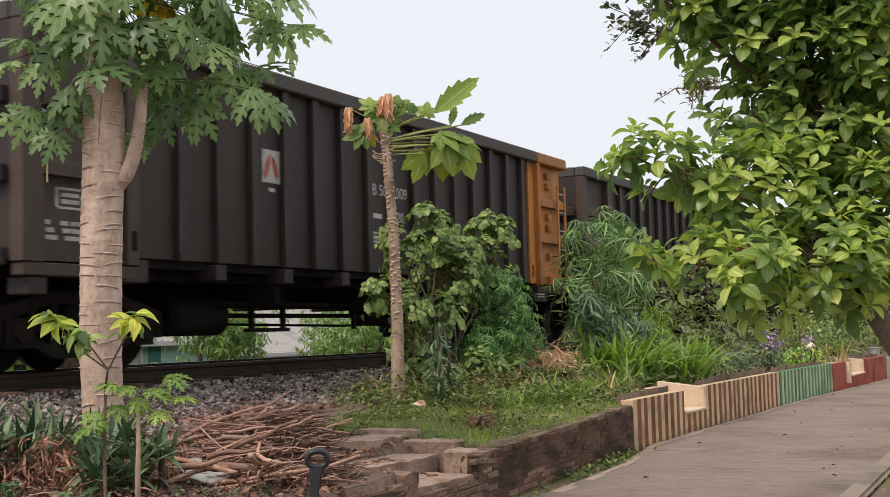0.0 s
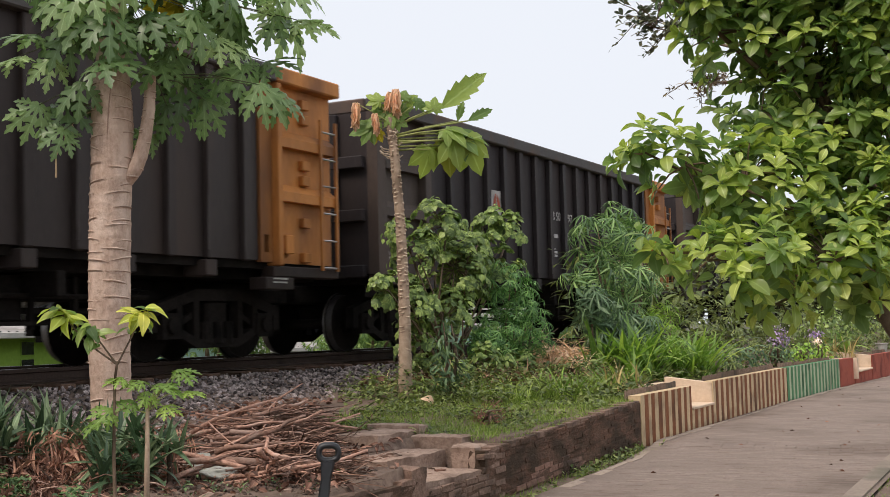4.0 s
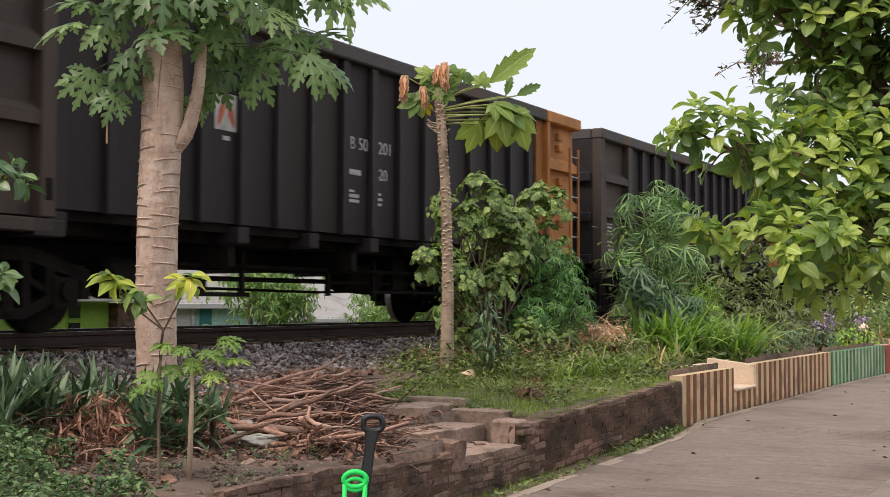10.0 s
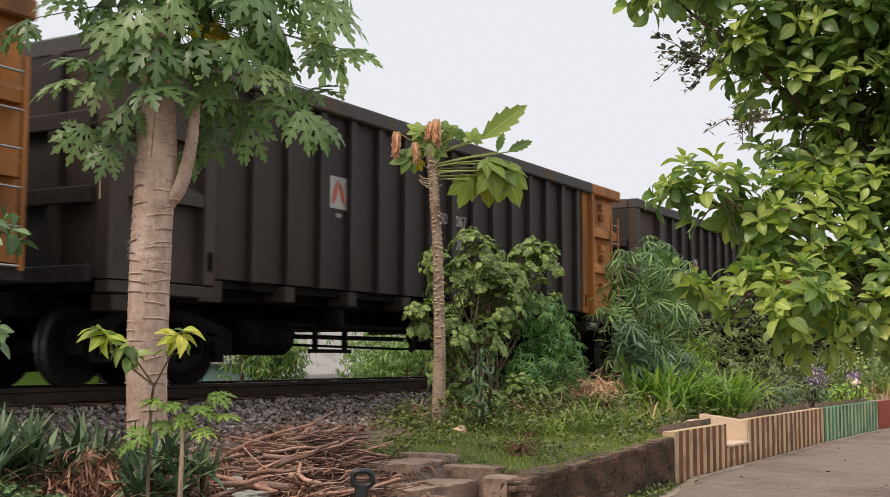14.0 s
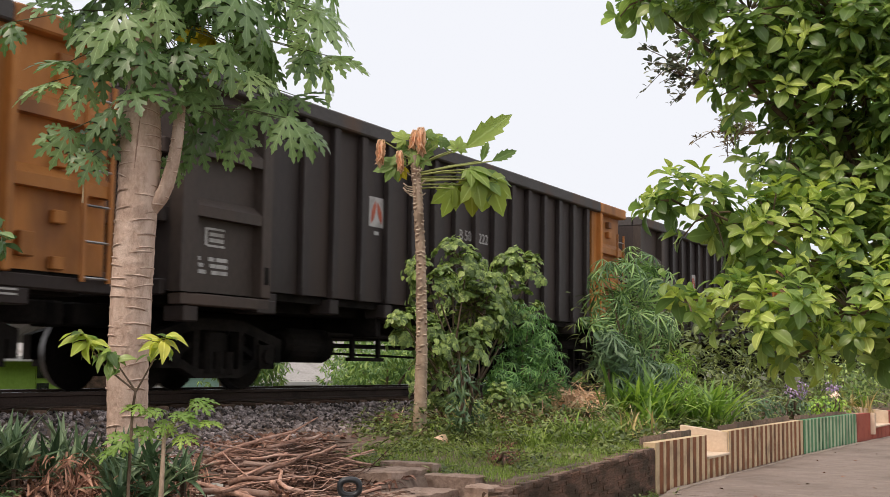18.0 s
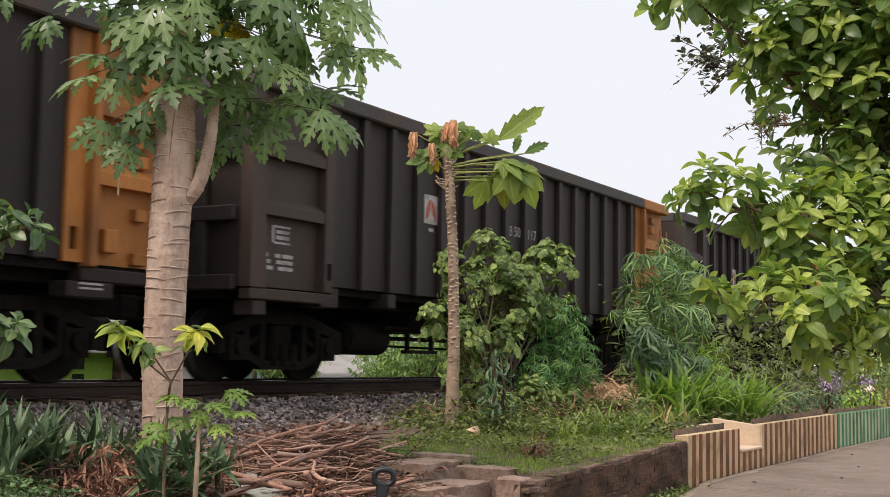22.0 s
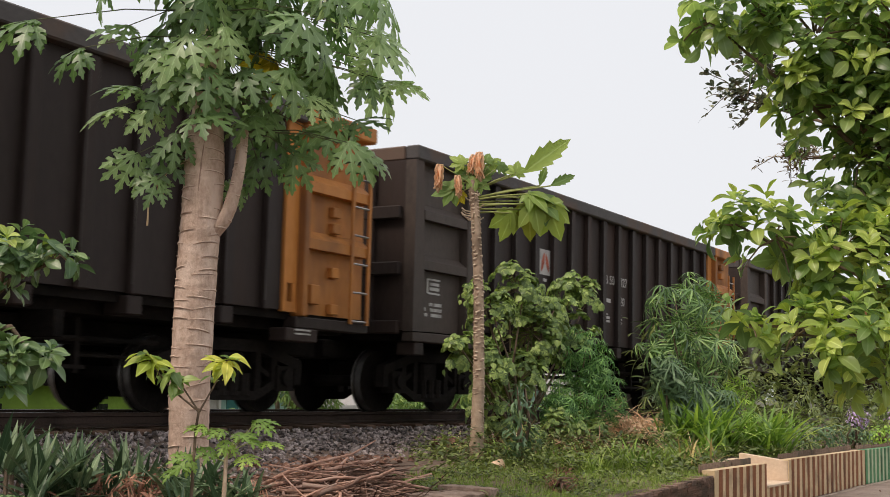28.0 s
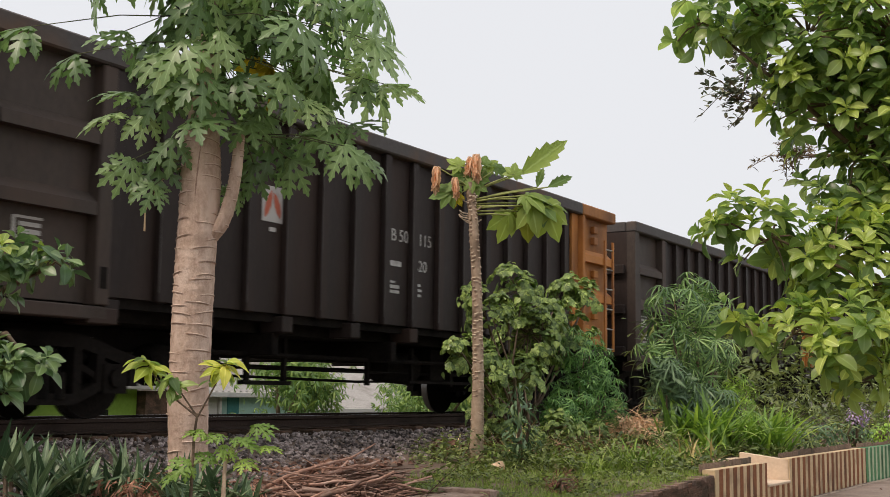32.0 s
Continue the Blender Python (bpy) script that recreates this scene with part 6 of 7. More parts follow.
SLIM = (0.008, 0.036, 0.043, 0.035, 0.003)
star = fan(12, 170, 0.32, SLIM, 0.25, 0.15, 0.8, 0.12)
star_s = fan(10, 165, 0.26, SLIM, 0.4, 0.15, 1.0, 0.15)
bushy("umbrella_plant", "tall plant with drooping fingered leaves", "plant", (-6.2, 17.2, 0.75),
      ((-6.2, 16.28, 2.72, 0.4), (-6.2, 17.28, 2.87, 0.45), (-6.2, 18.08, 2.82, 0.35), (-6.2, 16.28, 2.17, 0.45), (-6.2, 17.38, 2.17, 0.55), (-6.2, 18.08, 1.97, 0.45), (-6.2, 16.98, 1.57, 0.5), (-6.2, 17.98, 1.37, 0.4)),
      [star, star, star_s], L_TALL, 1.0, 100, 33, stems=14, sag=-0.3, rise=0.6)
bushy("dark_shrub", "dark shrub with long pointed leaves", "bush", (-6.0, 15.9, 0.72),
      ((-6.0, 15.7, 1.75, 0.3), (-6.0, 16.2, 1.45, 0.35), (-5.9, 15.9, 1.15, 0.32), (-5.8, 16.8, 1.3, 0.4)), [lance_s, star_s], L_OYSTER, 1.0, 620, 34, stems=6)


def strappy(name, label, foot, count, length, seed, material, spread=(25, 58), profile=STRAP, bend=(0.5, 1.4), girth=0.12, width=1.0):
    """A tuft of strap leaves from one foot."""
    q = random.Random(seed)
    thing = empty(name)
    tagged(thing, label, "plant")
    meshes = [shape_mesh("strap", blade(length, tuple(w * width for w in profile), 0.35, lerp(*bend, k / 3)), material) for k in range(4)]
    for k in range(count):
        yaw = q.uniform(0, 360)
        lf = new("leaf", q.choice(meshes))
        lf.parent = thing
        lf.matrix_basis = aim((foot[0] + q.uniform(-girth, girth), foot[1] + q.uniform(-girth, girth), foot[2] - 0.02), yaw, 90 - q.uniform(spread[0] * 0.2, spread[1] - 15), q.uniform(-20, 20), q.uniform(0.6, 1.1))
    return thing


strappy("strap_lily", "clump of bright green strap leaves in the planter", (-5.5, 15.6, 0.7), 140, 0.95, 41, L_STRAP_P := foliage("strap_leaf_single", (0.055, 0.12, 0.025), (0.105, 0.205, 0.04), (0.2, 0.32, 0.07), 0.42, 0.35, islands=False), girth=0.4, width=0.66, spread=(5, 44), bend=(0.6, 1.9))
strappy("strap_lily", "clump of bright green strap leaves in the planter", (-4.85, 16.5, 0.68), 75, 0.85, 42, L_STRAP_P, girth=0.24, width=0.62, spread=(5, 48), bend=(0.6, 1.4))
strappy("strap_lily", "yellowish strap-leaved plant in the planter", (-4.6, 26.5, 0.68), 24, 0.8, 43, L_STRAP_P, girth=0.2)
strappy("strap_lily", "arching grassy tuft in the bed", (-5.2, 12.6, 0.62), 70, 0.5, 44, L_STRAP_P, width=0.4, girth=0.22, spread=(10, 80))
OYS = foliage("oyster_leaf_single", (0.022, 0.05, 0.027), (0.05, 0.097, 0.05), (0.12, 0.185, 0.108), 0.4, 0.12, islands=False)
for k, (x, y) in enumerate(((-6.45, 5.62), (-6.58, 5.85), (-6.42, 6.12), (-6.5, 6.42), (-6.8, 5.75), (-7.0, 6.25), (-6.75, 6.5), (-6.25, 5.32), (-7.2, 6.0), (-6.62, 5.4), (-6.6, 6.62), (-6.3, 5.72), (-6.72, 6.1), (-6.52, 5.95), (-6.9, 6.7), (-6.4, 5.5), (-7.05, 5.8))):
    s, zt = LR.uniform(0.9, 1.2), LR.uniform(0.62, 0.88)
    strappy("oyster_plant", "stiff dark green sword-leaved plant on bare stems", (x, y, zt), LR.randint(15, 21), 0.4 * s, 50 + k, OYS, profile=SWORD, width=LR.uniform(0.6, 0.88), spread=(20, LR.uniform(80, 115)), bend=(-0.1, 0.6), girth=0.05)
    o = scene.objects["oyster_plant" if k == 0 else f"oyster_plant.{k:03d}"]
    part("stem", rod([(x, y, ground_z(x, y) - 0.04), (x + LR.uniform(-0.03, 0.03), y, zt * 0.8), (x, y, zt + 0.02)], [0.02, 0.017, 0.015], 6), M_TWIG, o)
swords = 17
for x, y, n, s, zt in ((-5.78, 6.12, 30, 0.36, 0.7), (-5.62, 5.98, 30, 0.38, 0.66), (-5.5, 6.2, 26, 0.36, 0.72), (-5.88, 6.35, 26, 0.36, 0.7), (-5.48, 5.85, 26, 0.34, 0.58), (-5.38, 6.05, 26, 0.38, 0.62), (-5.66, 6.25, 24, 0.36, 0.8), (-5.35, 6.25, 20, 0.4, 0.72)):
    strappy("oyster_plant", "dark green sword-leaved plant at the papaya foot", (x, y, zt), n, s, 58 + round(100 * zt), OYS, profile=SWORD, width=0.6, girth=0.07, spread=(20, 118), bend=(0.0, 1.1))
    o = scene.objects[f"oyster_plant.{swords:03d}"]
    part("stem", rod([(x, y, ground_z(x, y) - 0.04), (x + LR.uniform(-0.03, 0.03), y, zt * 0.8), (x, y, zt + 0.02)], [0.02, 0.018, 0.016], 6), M_TWIG, o)
    swords += 1

# yellowing sapling before the trunk
sap = empty("sapling")
tagged(sap, "thin sapling with yellow-green leaves", "sapling")
YS = random.Random(9)
ROUNDED = (0.015, 0.08, 0.165, 0.21, 0.22, 0.2, 0.15, 0.08, 0.01)
yel = [shape_mesh("yellow_leaf", blade(0.14, ROUNDED, f, b, wave=wv), L_YELLOW) for b, f, wv in ((0.5, 0.2, 0.03), (1.1, 0.3, 0.045), (1.6, 0.15, 0.03))]
grn = [shape_mesh("sapling_leaf", blade(0.105, ROUNDED, 0.25, 0.8, wave=0.02), L_SHRUB)]
sx, sy = -4.85, 5.22
part("stem", rod([(sx, sy, 0.4), (sx - 0.01, sy, 0.8), (sx, sy, 1.2), (sx + 0.02, sy, 1.32)], [0.011, 0.01, 0.008, 0.007], 6), M_TWIG, sap)
for tx, ty, tz in ((-5.06, 5.0, 1.62), (-4.72, 5.32, 1.6), (-4.95, 5.1, 1.52)):
    part("twig", rod([(sx + 0.02, sy, 1.3), (lerp(sx, tx, 0.5), lerp(sy, ty, 0.5), 1.43), (tx, ty, tz)], [0.006, 0.005, 0.004], 5), M_TWIG, sap)
    tip, base = Vector((tx, ty, tz)), Vector((sx + 0.02, sy, 1.3))
    for k in range(20):
        u = YS.uniform(0.84, 1.0) if k < 11 else YS.uniform(0.45, 0.95)
        p = base.lerp(tip, u) + Vector((YS.gauss(0, 0.012), YS.gauss(0, 0.012), 0.01))
        turn = 2.4 * k + YS.gauss(0, 0.3)
        way = Vector((0.74, 0.68, 0)) * math.cos(turn) + Vector((0.68, -0.74, 0)) * math.sin(turn) * 0.8 + Vector((0, 0, YS.gauss(-0.4, 0.5)))
        lf = new("leaf", YS.choice(yel if u > 0.8 and tz > 1.55 and YS.random() < 0.8 else grn))
        lf.parent, lf.matrix_basis = sap, facing(p, Vector((0.3, -0.35, 0.9)) + Vector((YS.gauss(0, 0.45), YS.gauss(0, 0.45), 0)), way, YS.uniform(0.75, 1.2))

# papaya seedling
seed_p = empty("papaya_seedling")
tagged(seed_p, "young papaya seedling with light green lobed leaves", "sapling")
qx, qy = -4.74, 5.34
L_SEED = foliage("seedling_leaf", (0.1, 0.19, 0.045), (0.15, 0.26, 0.06), (0.21, 0.34, 0.08), 0.5, 0.35, islands=False)
seedling_meshes = [shape_mesh("seedling_leaf", papaya_shape(0.15, d, b, seed=30 + k), L_SEED) for k, (d, b) in enumerate(((0.1, 0.4), (0.4, 0.8), (0.25, 0.6)))]


def lacy_seedling(thing, foot, zs, radius, leaves):
    x0, y0 = foot
    part("stem", rod([(x0, y0, 0.38), (x0 + 0.012, y0, lerp(0.38, zs, 0.5)), (x0 + 0.02, y0, zs)], [radius, radius * 0.85, radius * 0.6], 8), M_TWIG if radius < 0.012 else M_BARKS, thing, smooth=True)
    for along, dz, sz, way in leaves:
        t = Vector((x0 + 0.02, y0, zs + dz)) + Vector((0.74, 0.68, 0)) * along
        s = Vector((x0 + 0.02, y0, zs - YS.uniform(0, 0.06)))
        part("petiole", rod([s, s.lerp(t, 0.5) + Vector((0, 0, 0.02)), t], [0.004, 0.003, 0.002], 5), M_STEMG, thing)
        lf = new("leaf", YS.choice(seedling_meshes))
        lf.parent, lf.matrix_basis = thing, facing(t, (0.16 + YS.gauss(0, 0.25), -0.2 + YS.gauss(0, 0.25), 1.0), Vector((0.74, 0.68, 0)) * way[0] + Vector((0, 0, way[1])), sz)


lacy_seedling(seed_p, (qx, qy), 1.08, 0.017, ((-0.2, -0.03, 1.0, (-0.9, -0.3)), (-0.26, -0.08, 0.9, (-0.7, -0.7)), (-0.14, 0.15, 0.85, (-0.9, 0.1)), (-0.03, 0.12, 0.8, (-0.2, 0.4)), (0.06, 0.1, 0.9, (0.4, 0.2)), (0.0, 0.06, 0.8, (0.1, -0.5)),
                                            (0.17, 0.18, 1.0, (0.95, 0.2)), (0.12, 0.09, 0.9, (0.8, -0.2)), (0.22, 0.06, 0.8, (0.5, -0.8)), (0.1, -0.02, 0.75, (0.3, -0.9)), (-0.09, 0.02, 0.8, (-0.4, -0.6))))

# ---------------------------------------------------------------- low cover, grass, litter
CR = random.Random(12)


def in_bed(n, xr, yr, lift=0.0):
    for _ in range(n):
        x, y = CR.uniform(*xr), CR.uniform(*yr)
        yield x, y, ground_z(x, y) + lift


cover = []
for x, y, z in in_bed(15000, (-6.5, -4.42), (3.4, 5.75)):
    swell = noise.noise((x * 1.9, y * 1.9, 7)) + 0.35 * noise.noise((x * 5, y * 5, 8)) - 0.35 * lerp(0, 1, (x + 4.9) / 0.4)
    if swell > -0.3 and y < 4.95 - 0.4 * (x + 4.5) + 0.3 * noise.noise((x * 3, y * 3, 5)):
        h = 0.05 + 0.28 * min(swell + 0.3, 0.7)
        cover.append((CR.randrange(2), aim((x, y, z + h * (1 - CR.random() ** 2)), CR.uniform(0, 360), CR.uniform(-40, 30), CR.uniform(-35, 35), CR.uniform(0.6, 1.15))))
tagged(scatter("ground_cover", [blade(0.05, ROUNDED, 0.2, 0.5), blade(0.042, OVATE, 0.2, 0.7)], cover, L_GCOVER), "low mounds of small-leaved green ground cover on bare soil", "ground cover", kind="stuff")
grass = [(CR.randrange(2), aim((x, y, z - 0.01), CR.uniform(0, 360), 90 - abs(CR.gauss(0, 38)), 0, CR.uniform(0.3, 0.8))) for x, y, z in in_bed(30000, (-6.3, -4.33), (8.9, 13.2))]
grass += [(CR.randrange(2), aim((x, y, wall_top(y) - 0.03), CR.uniform(0, 360), 90 - abs(CR.gauss(0, 38)), 0, CR.uniform(0.3, 0.7))) for x, y, z in in_bed(5200, (-4.4, -4.24), (8.95, 12.25))]
grass += [(CR.randrange(2), aim((x, y, path_z(y) - 0.04), CR.uniform(0, 360), 90 - abs(CR.gauss(0, 32)), 0, CR.uniform(0.3, 0.8))) for x, y, z in in_bed(2600, (-4.2, -3.95), (6.6, 12.3)) if noise.noise((x * 4, y * 1.7, 31)) > -0.15]
grass += [(CR.randrange(2), aim((x, y, z - 0.01), CR.uniform(0, 360), 90 - abs(CR.gauss(0, 32)), 0, CR.uniform(0.4, 1.0))) for x, y, z in in_bed(5000, (-1.55, 1.0), (5.5, 14.0))]
tagged(scatter("grass", [blade(0.11, (0.03, 0.03, 0.025, 0.004), 0.3, 0.6, across=1), blade(0.08, (0.045, 0.05, 0.035, 0.004), 0.3, 1.0, across=1)], grass, L_GRASS), "short green grass on the raised bed", "grass", kind="stuff")
tall = [(CR.randrange(2), aim((x, y, z - 0.01), CR.uniform(0, 360), 90 - abs(CR.gauss(0, 24)), 0, CR.uniform(0.5, 1.1))) for x, y, z in in_bed(2600, (-6.2, -4.75), (11.2, 13.9)) if noise.noise((x * 2.2, y * 2.2, 61)) > 0.05]
tagged(scatter("tall_grass", [blade(0.3, (0.016, 0.02, 0.018, 0.012, 0.003), 0.3, 0.9, across=1), blade(0.24, (0.02, 0.026, 0.022, 0.014, 0.003), 0.3, 1.4, across=1)], tall, L_GRASS), "taller tufts of light green grass in the bed", "grass", kind="stuff")
weeds = []
for x, y, z in in_bed(420, (-5.6, -4.5), (11.8, 17.2)):
    if not (14.0 < y < 15.3 and x > -5.0):
        for k in range(4):
            weeds.append((CR.randrange(3), aim((x + CR.gauss(0, 0.05), y + CR.gauss(0, 0.05), z + CR.uniform(0.01, 0.16)), CR.uniform(0, 360), CR.uniform(-20, 60), CR.uniform(-30, 30), CR.uniform(0.4, 0.8))))
for x, y, z in in_bed(760, (-7.2, -5.2), (11.0, 15.8)):
    h = CR.uniform(0.1, 0.3) + 0.35 * max(0, noise.noise((x * 1.4, y * 1.4, 21)))
    for k in range(9):
        weeds.append((CR.randrange(3), aim((x + CR.gauss(0, 0.06), y + CR.gauss(0, 0.06), z + h * (k + 0.5) / 9), CR.uniform(0, 360), CR.uniform(-30, 40), CR.uniform(-30, 30), CR.uniform(0.28, 0.6))))
for x, y, z in in_bed(900, (-7.6, -5.7), (9.3, 11.6)):
    if x > -0.64 * y and noise.noise((x * 1.5, y * 1.5, 51)) > -0.2:
        weeds.append((CR.randrange(3), aim((x, y, z + CR.uniform(0, 0.16)), CR.uniform(0, 360), CR.uniform(-20, 60), CR.uniform(-30, 30), CR.uniform(0.3, 0.6))))
for x, y, z in in_bed(1100, (-4.2, -3.93), (7.6, 12.2)):
    if noise.noise((x * 4, y * 1.3, 33)) > -0.05:
        weeds.append((0, aim((x, y, path_z(y) - 0.03 + CR.uniform(0, 0.07)), CR.uniform(0, 360), CR.uniform(-20, 50), CR.uniform(-30, 30), CR.uniform(0.25, 0.6))))
tagged(scatter("weeds", [ovate_s, lance_s, blade(0.14, OVATE, 0.2, 0.5)], weeds, L_COVER), "mixed green weeds round the papaya foot", "weeds", kind="stuff")
far_bed = []
for k in range(3400):
    y = 14 + 26 * CR.random() ** 1.3
    x = wall_x(y) - CR.uniform(0.35, 3.2)
    if y < 17.6:
        continue
    h = CR.uniform(0, 1) * stage(x - wall_x(y), (-3.2, -1.6, -0.3), (1.5, 0.9, 0.35))
    far_bed.append((CR.randrange(3), aim((x, y, 0.68 + h), CR.uniform(0, 360), CR.uniform(-40, 40), CR.uniform(-30, 30), CR.uniform(0.6, 1.2))))
tagged(scatter("bed_plants", [ovate_s, lance_s, palm5], far_bed, L_COVER), "dense mixed green plants filling the planters", "plants", kind="stuff")
hedge = []
for k in range(5200):
    y = 20 + 45 * CR.random() ** 1.2
    x = wall_x(y) - 2.4 - CR.uniform(0, 2.0)
    if x < -8.4:
        continue
    hedge.append((CR.randrange(2), aim((x, y, 0.7 + CR.uniform(0, 2.3)), CR.uniform(0, 360), CR.uniform(-40, 40), CR.uniform(-30, 30), CR.uniform(1.0, 2.0))))
tagged(scatter("hedge", [ovate_s, lance_s], hedge, L_COVER), "tall green hedge plants along the railway", "hedge", kind="stuff")
litter = [(CR.randrange(2), aim((x, y, z + CR.uniform(0.0, 0.03)), CR.uniform(0, 360), CR.uniform(-25, 25), CR.uniform(-60, 60), CR.uniform(0.5, 1.2))) for x, y, z in in_bed(3600, (-8.2, -4.7), (5.0, 10.8)) if noise.noise((x, y, 2)) > -0.1 and (y < 8.6 or x < -6.2)]
tagged(scatter("leaf_litter", [blade(0.1, OVATE, 0.6, 1.0), blade(0.13, LANCE, 0.7, 1.4)], litter, L_LITTER), "brown dead leaves on the soil", "litter", kind="stuff")
path_l = [(0, aim((wall_x(y) + CR.uniform(0.2, 2.3), y, path_z(y) + 0.005), CR.uniform(0, 360), 0, CR.uniform(-30, 30), CR.uniform(0.4, 0.8))) for y in [7 + 18 * CR.random() ** 1.5 for _ in range(34)]]
tagged(scatter("fallen_leaves", [blade(0.1, OVATE, 0.6, 1.0)], path_l, L_LITTER), "a few dry leaves on the path", "litter", kind="stuff")

withered = []
for x, y, z in in_bed(1500, (-7.0, -5.5), (5.1, 6.7)):
    if noise.noise((x * 1.5, y * 1.5, 9)) > -0.2:
        withered.append((CR.randrange(2), aim((x, y, z + CR.uniform(0.0, 0.14)), CR.uniform(0, 360), CR.uniform(-70, 50), CR.uniform(-60, 60), CR.uniform(0.35, 0.85))))
tagged(scatter("withered_leaves", [blade(0.14, (0.05, 0.12, 0.08, 0.13, 0.05, 0.02), 0.9, 2.2, wave=0.05), blade(0.24, (0.014, 0.02, 0.026, 0.02, 0.016, 0.006), 0.8, 1.7, wave=0.03)], withered, L_LITTER), "curled reddish-brown withered leaves round the plants", "litter", kind="stuff")
drooped = []
for k in range(680):
    x, y = CR.gauss(-6.25, 0.3), CR.gauss(6.3, 0.32)
    drooped.append((CR.randrange(2), aim((x, y, ground_z(x, y) + 0.3 * CR.random() ** 1.5), CR.uniform(0, 360), CR.uniform(-80, 30), CR.uniform(-60, 60), CR.uniform(0.4, 0.85))))
tagged(scatter("drooped_leaves", [blade(0.26, (0.03, 0.06, 0.05, 0.065, 0.04, 0.015), 0.9, 1.6, wave=0.03), blade(0.3, (0.016, 0.03, 0.035, 0.028, 0.018, 0.006), 0.8, 1.2, wave=0.03)], drooped,
               foliage("withered_strap", (0.11, 0.06, 0.044), (0.21, 0.125, 0.09), (0.36, 0.235, 0.175), 0.85, 0.1)), "tan withered strap leaves heaped at the papaya foot", "litter", kind="stuff")
straw = [(CR.randrange(2), aim((x, y, z + CR.uniform(0, 0.1)), CR.uniform(0, 360), CR.gauss(35, 35), CR.uniform(-40, 40), CR.uniform(0.5, 1.2))) for x, y, z in in_bed(900, (-7.4, -5.4), (12.2, 17.2)) if noise.noise((x * 1.1, y * 1.1, 4)) > -0.1]
heap = [(CR.randrange(2), aim((x, y, z + CR.uniform(0, 0.16)), CR.uniform(0, 360), CR.gauss(10, 30), CR.uniform(-50, 50), CR.uniform(0.7, 1.5))) for x, y, z in in_bed(2600, (-7.6, -5.5), (12.3, 17.4)) if noise.noise((x * 0.9, y * 0.9, 14)) > -0.25]
straw += [(CR.randrange(2), aim((x, y, z + CR.uniform(0, 0.4)), CR.uniform(0, 360), CR.gauss(10, 30), CR.uniform(-50, 50), CR.uniform(0.7, 1.5))) for x, y, z in in_bed(900, (-6.9, -6.1), (14.9, 16.3))]
tagged(scatter("dead_heap", [blade(0.3, (0.012, 0.016, 0.013, 0.004), 0.5, 0.7), blade(0.12, OVATE, 0.7, 1.3)], heap, L_LITTER), "brown dead stems and leaves heaped under the bushes", "litter", kind="stuff")
tagged(scatter("dry_stalks", [blade(0.34, (0.012, 0.014, 0.012, 0.003), 0.4, 0.8), blade(0.16, LANCE, 0.6, 1.4)], straw, L_DRY), "dry straw and dead leaves under the bushes", "litter", kind="stuff")

lawn = [(CR.randrange(2), aim((x, y, z + CR.uniform(0.0, 0.05)), CR.uniform(0, 360), CR.uniform(-10, 50), CR.uniform(-30, 30), CR.uniform(0.5, 1.1))) for x, y, z in in_bed(5200, (-6.3, -4.34), (8.9, 13.0)) if noise.noise((x * 1.6, y * 1.6, 11)) > -0.05]
tagged(scatter("lawn_weeds", [blade(0.06, OVATE, 0.2, 0.5), blade(0.1, LANCE, 0.3, 0.8)], lawn, L_COVER), "broad-leaved weeds growing in the grass", "weeds", kind="stuff")
twigs = []
for k in range(1300):
    y = CR.uniform(6.4, 9.9)
    x = y * (-0.72 + 0.095 * CR.gauss(0, 0.55))
    twigs.append((CR.randrange(3), aim((x, y, ground_z(x, y) + CR.uniform(0.01, 0.2) * max(0.1, 1 - abs(x / y + 0.72) / 0.09)), CR.uniform(0, 360), CR.uniform(-25, 25), CR.uniform(-60, 60), CR.uniform(0.5, 1.2))))
tagged(scatter("dead_leaves", [blade(0.09, OVATE, 0.7, 1.2, wave=0.04), blade(0.3, (0.012, 0.014, 0.012, 0.004), 0.5, 0.3), blade(0.1, LANCE, 0.7, 1.4)], twigs, L_LITTER), "brown dead leaves and twigs among the cut sticks", "litter", kind="stuff")

fallen = new("fallen_leaf", shape_mesh("fallen_leaf", blade(0.27, OVATE, 0.9, 1.6, wave=0.08), L_DRY))
fallen.matrix_basis = aim((-5.95, 10.7, ground_z(-5.95, 10.7) + 0.07), -50, -8, 25)
tagged(fallen, "pale dry curled leaf fallen in the weeds", "leaf")

